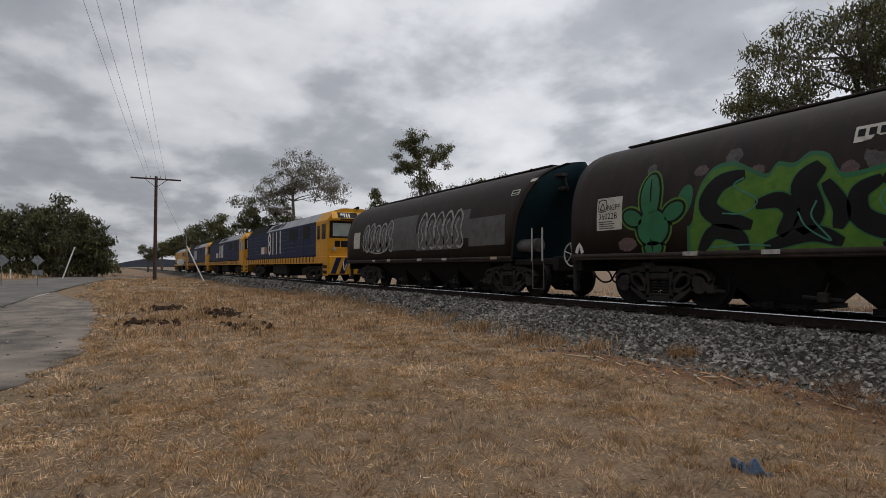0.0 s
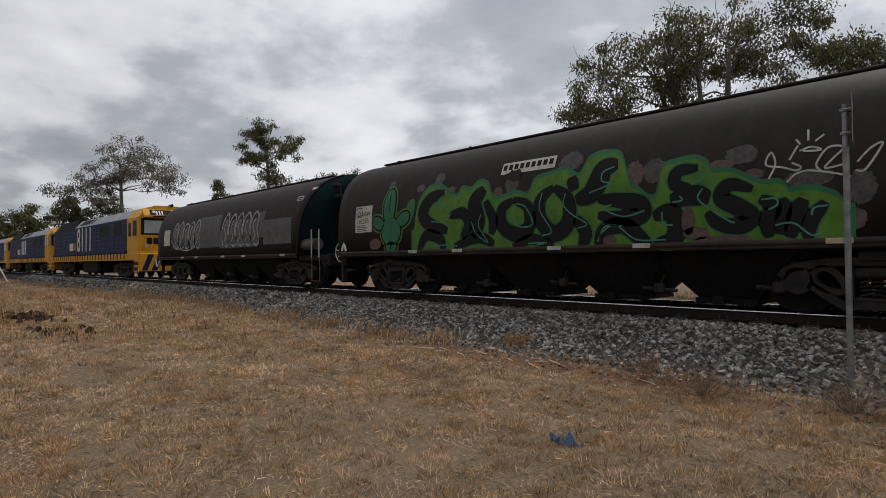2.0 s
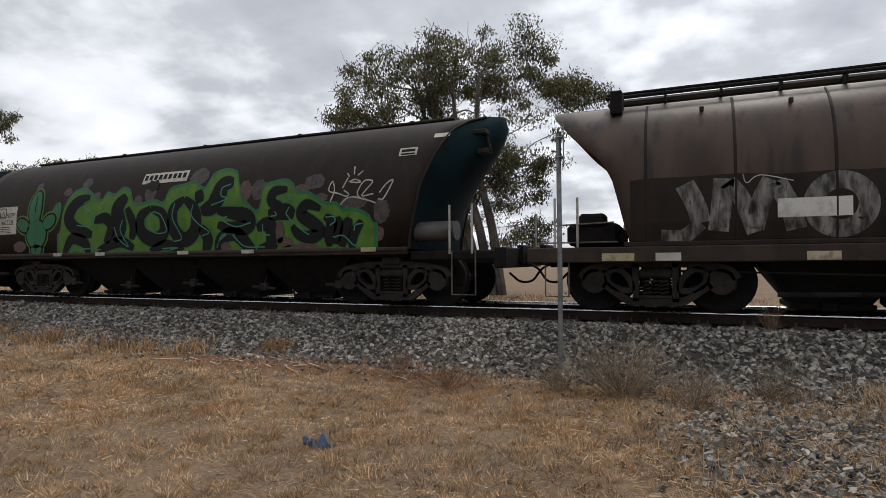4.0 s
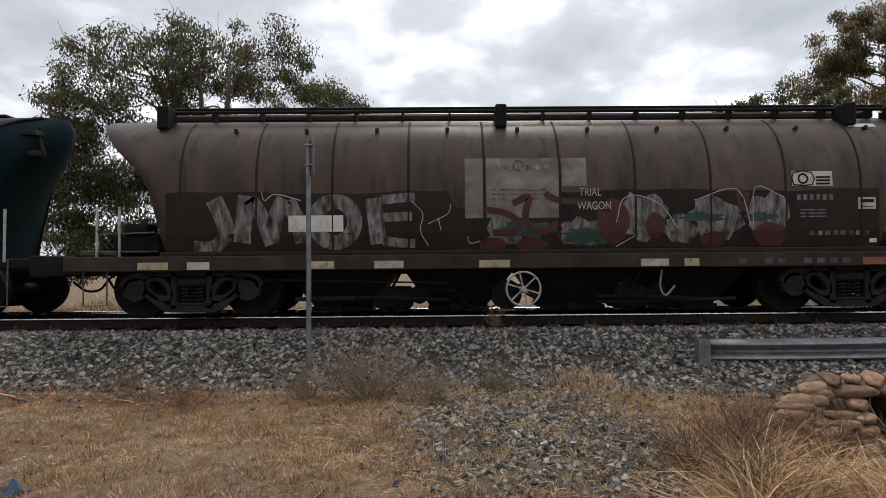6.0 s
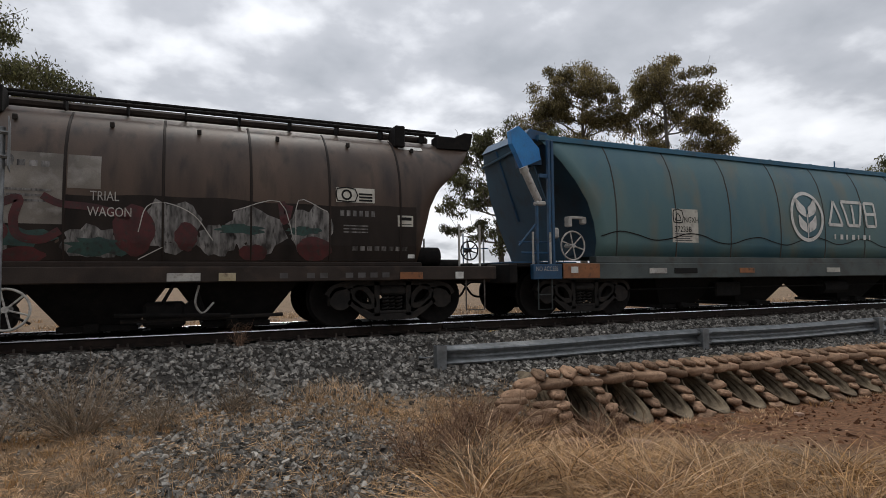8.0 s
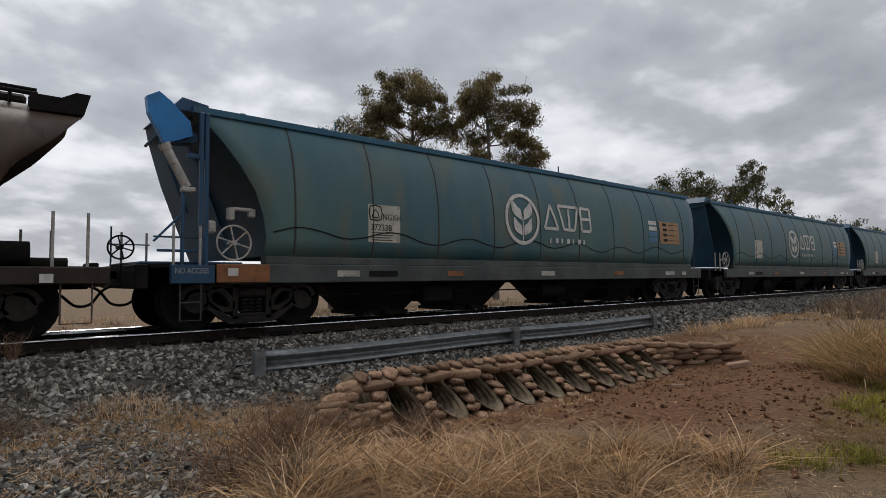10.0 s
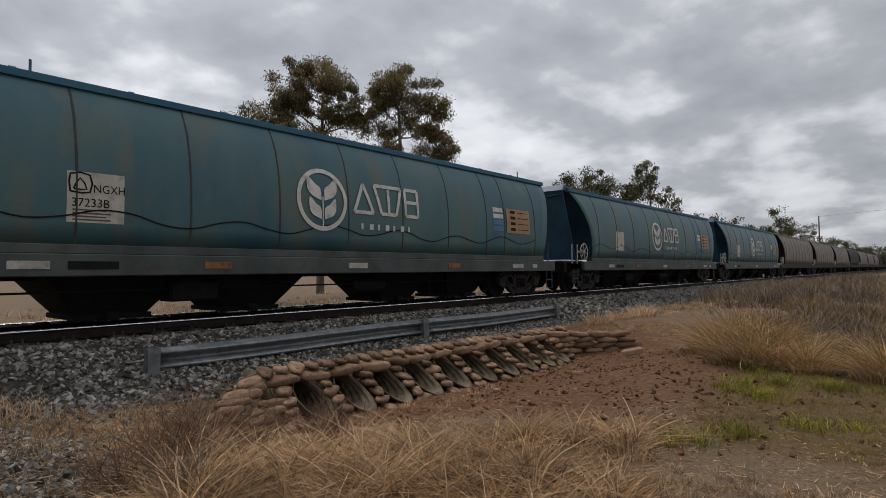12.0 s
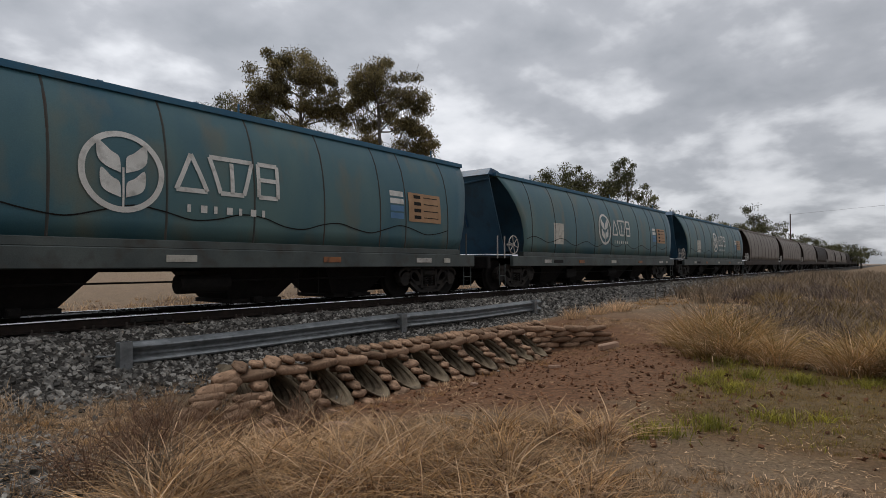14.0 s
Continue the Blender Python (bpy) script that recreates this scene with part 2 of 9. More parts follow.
    M["pipe_plastic"] = surface("pipe_plastic", (0.085, 0.064, 0.043), (0.21, 0.165, 0.112), 0.9, 5.0, 0.2, 80, stain=(0.05, 0.037, 0.026), amount=0.8, gloss=0.2)
    M["straw"] = surface("straw", (0.26, 0.162, 0.085), (0.53, 0.350, 0.200), 0.9, 1.2, 0, 60, pieces=True, spread=0.65, gloss=0.2, thin=0.25)
    M["pale_straw"] = surface("pale_straw", (0.45, 0.310, 0.188), (0.72, 0.515, 0.330), 0.9, 1.2, 0, 60, pieces=True, spread=0.55, gloss=0.2, thin=0.25)
    M["dry_brush"] = surface("dry_brush", (0.125, 0.072, 0.046), (0.30, 0.190, 0.125), 0.9, 2.0, 0, 60, pieces=True, spread=0.5, gloss=0.2)
    M["grey_brush"] = surface("grey_brush", (0.13, 0.097, 0.066), (0.34, 0.260, 0.185), 0.9, 2.0, 0, 60, pieces=True, spread=0.5, gloss=0.2)
    M["green_grass"] = surface("green_grass", (0.15, 0.145, 0.018), (0.36, 0.31, 0.045), 0.8, 2.0, 0, 60, pieces=True, spread=0.5, thin=0.25)
    M["bark"] = surface("bark", (0.050, 0.042, 0.035), (0.17, 0.148, 0.125), 0.9, 2.0, 0.6, 25, stretch=(1, 1, 0.4), stain=(0.06, 0.045, 0.035), amount=0.7)
    M["gum_leaf"] = surface("gum_leaf", (0.052, 0.056, 0.023), (0.145, 0.140, 0.062), 0.6, 0.35, 0, 30, pieces=True, spread=0.6, gloss=0.35, thin=0.45)
    M["olive_leaf"] = surface("olive_leaf", (0.095, 0.080, 0.034), (0.24, 0.190, 0.085), 0.6, 0.35, 0, 30, pieces=True, spread=0.6, gloss=0.35, thin=0.45)
    M["dark_leaf"] = surface("dark_leaf", (0.044, 0.047, 0.021), (0.125, 0.122, 0.054), 0.6, 0.35, 0, 30, pieces=True, spread=0.6, gloss=0.35, thin=0.4)
    M["grey_leaf"] = surface("grey_leaf", (0.12, 0.112, 0.09), (0.24, 0.22, 0.18), 0.6, 0.35, 0, 30, pieces=True, spread=0.6, gloss=0.35, thin=0.4)
    M["asphalt"] = surface("asphalt", (0.060, 0.057, 0.053), (0.130, 0.120, 0.110), 0.9, 0.5, 0.5, 60, stain=(0.17, 0.135, 0.105), amount=0.8)
    M["gravel_road"] = surface("gravel_road", (0.075, 0.064, 0.054), (0.23, 0.19, 0.155), 0.95, 0.9, 0.9, 60, stain=(0.040, 0.030, 0.024), amount=0.95)
    M["pole_wood"] = surface("pole_wood", (0.045, 0.022, 0.018), (0.085, 0.045, 0.036), 0.9, 3.0, 0.4, 60, stretch=(1, 1, 0.2))
    M["wire"] = surface("wire", (0.12, 0.12, 0.125), (0.18, 0.18, 0.185), 0.6, 3.0, 0, 60)
    M["rag_blue"] = surface("rag_blue", (0.05, 0.085, 0.14), (0.11, 0.17, 0.26), 0.9, 14.0, 0.5, 120, stain=(0.03, 0.04, 0.06), amount=0.7)
    # hills on the horizon: the blue of distance haze is mixed into their colour
    M["far_hill"] = surface("far_hill", (0.05, 0.065, 0.085), (0.07, 0.085, 0.105), 1.0, 0.01, 0, 1)
    M["yellow_board"] = surface("yellow_board", (0.32, 0.21, 0.075), (0.50, 0.34, 0.13), 0.8, 8.0, 0.3, 80, stain=(0.14, 0.09, 0.05), amount=0.9)
    M["clod"] = surface("clod", (0.022, 0.014, 0.010), (0.060, 0.036, 0.025), 0.95, 9.0, 0.6, 60, pieces=True, spread=0.4, gloss=0.15)
    M["dirt_clod"] = surface("dirt_clod", (0.085, 0.040, 0.022), (0.18, 0.088, 0.048), 0.95, 9.0, 0.5, 60, pieces=True, spread=0.5, gloss=0.15)
    M["rubble"] = surface("rubble", (0.30, 0.19, 0.13), (0.42, 0.28, 0.20), 0.95, 6.0, 0.6, 60)


make_materials()

# ---- mesh helpers ----


class Solid:
    """Gathers vertices and faces of one mesh."""

    def __init__(self):
        self.v, self.f = [], []

    def add(self, verts, faces):
        k = len(self.v)
        self.v += [tuple(p) for p in verts]
        self.f += [tuple(i + k for i in f) for f in faces]
        return self

    def box(self, x0, x1, y0, y1, z0, z1, c=0.0):
        """A box with chamfered edges (c)."""
        c = min(c, (x1 - x0) * 0.4, (y1 - y0) * 0.4, (z1 - z0) * 0.4)
        if c <= 0:
            p = [(x, y, z) for x in (x0, x1) for y in (y0, y1) for z in (z0, z1)]
            return self.add(p, [(0, 1, 3, 2), (4, 6, 7, 5), (0, 4, 5, 1), (2, 3, 7, 6), (0, 2, 6, 4), (1, 5, 7, 3)])
        p, idx = [], {}
        for i, x in enumerate((x0, x1)):
            for j, y in enumerate((y0, y1)):
                for k, z in enumerate((z0, z1)):
                    sx, sy, sz = 1 - 2 * i, 1 - 2 * j, 1 - 2 * k
                    for a, q in enumerate(((x, y + sy * c, z + sz * c), (x + sx * c, y, z + sz * c), (x + sx * c, y + sy * c, z))):
                        idx[i, j, k, a] = len(p)
                        p.append(q)
        f = []
        for i in (0, 1):
            f.append([idx[i, j, k, 0] for j, k in ((0, 0), (0, 1), (1, 1), (1, 0))][::1 - 2 * i])
            f.append([idx[j, i, k, 1] for j, k in ((0, 0), (1, 0), (1, 1), (0, 1))][::1 - 2 * i])
            f.append([idx[j, k, i, 2] for j, k in ((0, 0), (0, 1), (1, 1), (1, 0))][::1 - 2 * i])
            for j in (0, 1):
                s = 1 if i == j else -1
                f.append([idx[i, j, 0, 0], idx[i, j, 0, 1], idx[i, j, 1, 1], idx[i, j, 1, 0]][::-s])
                f.append([idx[i, 0, j, 0], idx[i, 0, j, 2], idx[i, 1, j, 2], idx[i, 1, j, 0]][::s])
                f.append([idx[0, i, j, 1], idx[0, i, j, 2], idx[1, i, j, 2], idx[1, i, j, 1]][::-s])
                for k in (0, 1):
                    s = -1 if (i + j + k) % 2 else 1
                    f.append([idx[i, j, k, 0], idx[i, j, k, 1], idx[i, j, k, 2]][::s])
        return self.add(p, f)

    def cyl(self, p0, p1, r, n=12, r1=None, caps=True):
        p0, p1 = Vector(p0), Vector(p1)
        r1 = r if r1 is None else r1
        w = (p1 - p0).normalized()
        a = w.orthogonal().normalized()
        b = w.cross(a)
        pts = []
        for p, q in ((p0, r), (p1, r1)):
            pts += [p + (a * math.cos(t) + b * math.sin(t)) * q for t in (2 * math.pi * i / n for i in range(n))]
        f = [(i, (i + 1) % n, n + (i + 1) % n, n + i) for i in range(n)]
        if caps:
            f += [tuple(range(n))[::-1], tuple(range(n, 2 * n))]
        return self.add(pts, f)

    def tube(self, pts, r, n=8, r1=None):
        """A round bar along points, tapering to r1."""
        pts = [Vector(p) for p in pts]
        rings, a = [], None
        for i, p in enumerate(pts):
            w = (pts[min(i + 1, len(pts) - 1)] - pts[max(i - 1, 0)]).normalized()
            a = w.orthogonal().normalized() if a is None else (a - w * a.dot(w)).normalized()
            b = w.cross(a)
            q = r if r1 is None else r + (r1 - r) * i / (len(pts) - 1)
            rings.append([p + (a * math.cos(t) + b * math.sin(t)) * q for t in (2 * math.pi * k / n for k in range(n))])
        f = [(i * n + k, i * n + (k + 1) % n, (i + 1) * n + (k + 1) % n, (i + 1) * n + k) for i in range(len(pts) - 1) for k in range(n)]
        f += [tuple(range(n))[::-1], tuple(range((len(pts) - 1) * n, len(pts) * n))]
        return self.add([p for r_ in rings for p in r_], f)

    def prism(self, poly, y0, y1):
        """A polygon in the xz plane, drawn out from y0 to y1."""
        n = len(poly)
        return self.add([(x, y0, z) for x, z in poly] + [(x, y1, z) for x, z in poly],
                        [tuple(range(n)), tuple(range(2 * n - 1, n - 1, -1))] + [(i, n + i, n + (i + 1) % n, (i + 1) % n) for i in range(n)])

    def bar(self, pts, wide, y0, y1):
        """A flat bar of even width along points of the xz plane."""
        left, right = [], []
        for i, (x, z) in enumerate(pts):
            (ax, az), (bx, bz) = pts[max(i - 1, 0)], pts[min(i + 1, len(pts) - 1)]
            d = math.hypot(bx - ax, bz - az)
            nx, nz = -(bz - az) / d * wide / 2, (bx - ax) / d * wide / 2
            left.append((x + nx, z + nz))
            right.append((x - nx, z - nz))
        n = len(pts)
        p = [(x, y, z) for y in (y0, y1) for side in (left, right) for x, z in side]
        f = []
        for i in range(n - 1):
            f += [(i, i + 1, n + i + 1, n + i), (2 * n + i, 3 * n + i, 3 * n + i + 1, 2 * n + i + 1),
                  (i, 2 * n + i, 2 * n + i + 1, i + 1), (n + i, n + i + 1, 3 * n + i + 1, 3 * n + i)]
        f += [(0, n, 3 * n, 2 * n), (n - 1, 3 * n - 1, 4 * n - 1, 2 * n - 1)]
        return self.add(p, f)

    def ring(self, centre, axis, r, thick, n=24, m=8):
        """A torus round axis 'x' or 'y'."""
        c = Vector(centre)
        p = []
        for i in range(n):
            t = 2 * math.pi * i / n
            for k in range(m):
                s = 2 * math.pi * k / m
                q, h = r + thick * math.cos(s), thick * math.sin(s)
                p.append(c + (Vector((q * math.cos(t), h, q * math.sin(t))) if axis == "y" else Vector((h, q * math.cos(t), q * math.sin(t)))))
        f = [(i * m + k, i * m + (k + 1) % m, (i + 1) % n * m + (k + 1) % m, (i + 1) % n * m + k) for i in range(n) for k in range(m)]
        return self.add(p, f)

    def mesh(self, name, material, smooth=False):
        me = bpy.data.meshes.new(name)
        me.from_pydata(self.v, [], self.f)
        me.validate()
        bm = bmesh.new()
        bm.from_mesh(me)
        bmesh.ops.recalc_face_normals(bm, faces=bm.faces)
        bm.to_mesh(me)
        bm.free()
        if material is not None:
            me.materials.append(material)
        if smooth:
            me.polygons.foreach_set("use_smooth", [True] * len(me.polygons))
            me.set_sharp_from_angle(angle=radians(40))
        return me


def part(name, solid, material, parent, label="", smooth=False, at=None):
    """One mesh object under a thing or a part. solid may be a finished mesh, to be shared."""
    me = solid.mesh(name, M[material], smooth) if isinstance(solid, Solid) else solid
    ob = new(name, me)
    ob.parent = parent
    if at is not None:
        ob.location = at
    if label:
        ob["label"] = label
    return ob


def thing(name, label, category, group="", kind="", at=(0, 0, 0)):
    ob = new(name)
    ob.location = at
    ob.empty_display_size = 0.1
    return tagged(ob, label, category, group, kind)


def fast_mesh(name, verts, faces_n, material, smooth=False):
    """A large mesh from arrays; all faces have the same number of corners."""
    verts, faces = np.asarray(verts, dtype=np.float32).reshape(-1, 3), np.asarray(faces_n, dtype=np.int32)
    me = bpy.data.meshes.new(name)
    me.vertices.add(len(verts))
    me.vertices.foreach_set("co", verts.ravel())
    k = faces.shape[1]
    me.loops.add(faces.size)
    me.loops.foreach_set("vertex_index", faces.ravel())
    me.polygons.add(len(faces))
    me.polygons.foreach_set("loop_start", np.arange(0, faces.size, k, dtype=np.int32))
    me.polygons.foreach_set("use_smooth", np.full(len(faces), smooth))
    me.update(calc_edges=True)
    me.materials.append(material)
    return me


def smooth_line(pts, steps=6):
    """A Catmull-Rom curve through points of any dimension."""
    p = [np.array(q, dtype=float) for q in pts]
    p = [2 * p[0] - p[1]] + p + [2 * p[-1] - p[-2]]
    out = []
    for i in range(1, len(p) - 2):
        for k in range(steps):
            t = k / steps
            a, b, c, d = p[i - 1], p[i], p[i + 1], p[i + 2]
            out.append(0.5 * (2 * b + (c - a) * t + (2 * a - 5 * b + 4 * c - d) * t * t + (3 * b - a - 3 * c + d) * t ** 3))
    return out + [p[-2]]


# ---- plan ----
RAIL_Z = 0.61                      # top of the rails
TRACK_Y = 10.105                   # the middle of the track
GAUGE = 1.505                      # from rail middle to rail middle


def blend(a, b, x):
    t = np.clip((x - a) / (b - a), 0, 1)
    return t * t * (3 - 2 * t)


def bumps(x, y, s, seed):
    """Cheap rolling noise on arrays, about -1 to 1."""
    r = np.random.RandomState(seed)
    z = 0
    for k in range(5):
        a, p = r.uniform(0, 2 * math.pi), r.uniform(0, 2 * math.pi)
        f = s * 1.6 ** k
        z = z + np.sin((x * math.cos(a) + y * math.sin(a)) * f + p + 0.7 * np.sin(y * f * 0.6 + k)) * 0.75 ** k
    return z / 3.0


def toe(x):
    """How far in front of the track's middle the stone slope ends."""
    return 3.45 - 0.35 * blend(4, 12, x) - 1.1 * blend(-9, -22, x)


def height(x, y):
    """The ground's height, for arrays."""
    x, y = np.asarray(x, dtype=float), np.asarray(y, dtype=float)
    base = 0.035 * bumps(x, y, 0.55, 3) + 0.018 * bumps(x, y, 2.6, 5)
    base = base + 0.25 * blend(-30, -60, x) * blend(9, 0, y)
    base = base + 0.32 * blend(11, 22, x) * blend(-4, 2, y) * blend(9, 4, y)
    ditch = blend(2.6, 4.2, x) * blend(13.5, 10.0, x) * blend(3.0, 4.6, y) * blend(6.9, 5.9, y)
    base = base - 0.27 * ditch
    base = base - 0.10 * blend(0.5, 3.0, x) * blend(3.2, 5.0, y) * blend(7.6, 6.4, y) * blend(14, 11, x)
    d = np.abs(y - TRACK_Y)
    reach = np.where(y < TRACK_Y, toe(x), 3.0)
    slope = np.clip((reach - d) / np.maximum(reach - 1.6, 0.1), 0, 1)
    crest = 0.415 - 0.05 * blend(1.2, 0.7, d)
    berm = np.where(d < 1.6, crest, base + (0.415 - base) * slope ** (0.9 + 1.0 * blend(2.2, 3.4, x) * blend(15.5, 14.0, x)))
    return np.where(d < reach, berm, base)

# ---- ground and track ----


def zone_material():
    """Dry grass soil; red dirt, green turf and stony ground where their shares say so."""
    m = bpy.data.materials.new("dry_ground")
    m.use_nodes = True
    t = m.node_tree
    n, link = t.nodes.new, t.links.new
    bsdf = t.nodes["Principled BSDF"]
    bsdf.inputs["Roughness"].default_value = 0.95
    bsdf.inputs["Specular IOR Level"].default_value = 0.2
    co = n("ShaderNodeTexCoord")

    def cloud(scale, detail, lo, hi, c0, c1):
        tex, ramp = n("ShaderNodeTexNoise"), n("ShaderNodeValToRGB")
        tex.inputs["Scale"].default_value, tex.inputs["Detail"].default_value = scale, detail
        tex.inputs["Roughness"].default_value = 0.65
        link(co.outputs["Object"], tex.inputs["Vector"])
        e = ramp.color_ramp.elements
        e[0].position, e[0].color, e[1].position, e[1].color = lo, (*c0, 1), hi, (*c1, 1)
        link(tex.outputs[0], ramp.inputs[0])
        return ramp.outputs[0], tex.outputs[0]

    grass, fine = cloud(34.0, 12.0, 0.34, 0.68, (0.070, 0.051, 0.035), (0.31, 0.222, 0.142))
    patch, _ = cloud(1.3, 9.0, 0.38, 0.62, (0.085, 0.058, 0.038), (0.27, 0.170, 0.100))
    dirt, grain = cloud(14.0, 8.0, 0.32, 0.70, (0.055, 0.026, 0.014), (0.225, 0.115, 0.060))
    turf, _ = cloud(16.0, 9.0, 0.32, 0.68, (0.040, 0.034, 0.015), (0.165, 0.135, 0.055))
    # stony ground is near black: shade between the stones is put in its colour
    stone, _ = cloud(30.0, 6.0, 0.35, 0.66, (0.02, 0.018, 0.016), (0.085, 0.075, 0.065))

    def mixed(a, b, fac, how="MIX"):
        mx = n("ShaderNodeMix")
        mx.data_type, mx.blend_type = "RGBA", how
        if isinstance(fac, float):
            mx.inputs["Factor"].default_value = fac
        else:
            link(fac, mx.inputs["Factor"])
        link(a, mx.inputs["A"]); link(b, mx.inputs["B"])
        return mx.outputs["Result"]

    base = mixed(grass, patch, 0.30)
    att, sep = n("ShaderNodeAttribute"), n("ShaderNodeSeparateColor")
    att.attribute_name = "zone"
    link(att.outputs["Color"], sep.inputs[0])
    base = mixed(base, dirt, sep.outputs[0])
    base = mixed(base, turf, sep.outputs[1])
    base = mixed(base, stone, sep.outputs[2])
    link(base, bsdf.inputs["Base Color"])
    bump = n("ShaderNodeBump")
    bump.inputs["Strength"].default_value, bump.inputs["Distance"].default_value = 0.8, 0.03
    link(fine, bump.inputs["Height"]); link(bump.outputs[0], bsdf.inputs["Normal"])
    return m


def zones(x, y):
    """Shares of dirt, turf and stone at a place."""
    wob = 0.5 * bumps(x, y, 1.1, 11) + 0.35 * bumps(x, y, 4.0, 12)
    front = TRACK_Y - toe(x)
    dirt = blend(1.2, 0.5, np.abs(y - front + 0.35) + 0.5 * wob + 0.35) * blend(-9, -6.5, x) * blend(-1.0, -3.0, x)
    culvert = blend(4.0, 5.5, x + wob) * blend(17.0, 12.0, x + wob) * blend(1.6, 2.6, y - 0.12 * (x - 5) + wob * 0.8) * blend(7.2, 6.4, y)
    dirt = np.maximum(dirt * 0.9, culvert)
    dirt = np.maximum(dirt, 0.9 * blend(4.0, 5.6, x + wob) * blend(-3.5, -2.0, y + 0.5 * wob) * blend(4.0, 2.5, y) * blend(12.5, 10.5, x) * blend(0.25, -0.35, bumps(x, y, 1.9, 25) - 0.5))
    dirt = np.maximum(dirt, 0.75 * blend(1.6, 0.7, np.hypot((x + 17.5) * 0.45, y - 1.6) + wob * 0.7))
    turf = np.maximum(0.55, 0.9 * blend(0.1, 0.5, bumps(x, y, 0.8, 21) + 0.35 * wob)) * blend(4.2, 6.0, x) * blend(20, 12, x) * blend(2.4, 0.9, y + 0.5 * wob)
    turf = np.maximum(turf, 0.5 * blend(0.15, 0.6, bumps(x, y, 1.3, 23)) * blend(-6, -8, x) * blend(1.6, 0.4, y))
    stone = blend(1.2, 0.35, np.hypot((x - 0.95 - 0.12 * (5 - y)) / 1.45, (y - 5.0) / 2.2) + 0.3 * wob)
    stone = np.maximum(stone, np.where((y > front + 0.15) & (y < TRACK_Y + 2.9), 1.0, 0.0))
    return dirt, turf, stone


def spaced(fine0, fine1, step, far, growth=1.25):
    mid = list(np.arange(fine0, fine1 + step / 2, step))
    lo, hi, s = [], [], step
    a, b = fine0, fine1
    while a > -far or b < far:
        s *= growth
        a, b = a - s, b + s
        lo.append(a)
        hi.append(b)
    return np.array(lo[::-1] + mid + hi)


def make_ground():
    xs, ys = spaced(-24, 21, 0.16, 2600), spaced(-3.0, 14.5, 0.14, 2600)
    gx, gy = np.meshgrid(xs, ys)
    gz = height(gx, gy)
    nx, ny = len(xs), len(ys)
    verts = np.stack([gx, gy, gz], -1).reshape(-1, 3)
    i = np.arange(nx * ny).reshape(ny, nx)
    faces = np.stack([i[:-1, :-1], i[:-1, 1:], i[1:, 1:], i[1:, :-1]], -1).reshape(-1, 4)
    me = fast_mesh("ground", verts, faces, zone_material(), True)
    dirt, turf, stone = zones(gx.ravel(), gy.ravel())
    col = np.stack([dirt, turf, stone, np.ones_like(dirt)], -1).astype(np.float32)
    me.color_attributes.new("zone", "FLOAT_COLOR", "POINT").data.foreach_set("color", col.ravel())
    ob = new("ground", me)
    tagged(ob, "flat dry paddock with brown grass and bare red dirt", "ground", kind="structure")


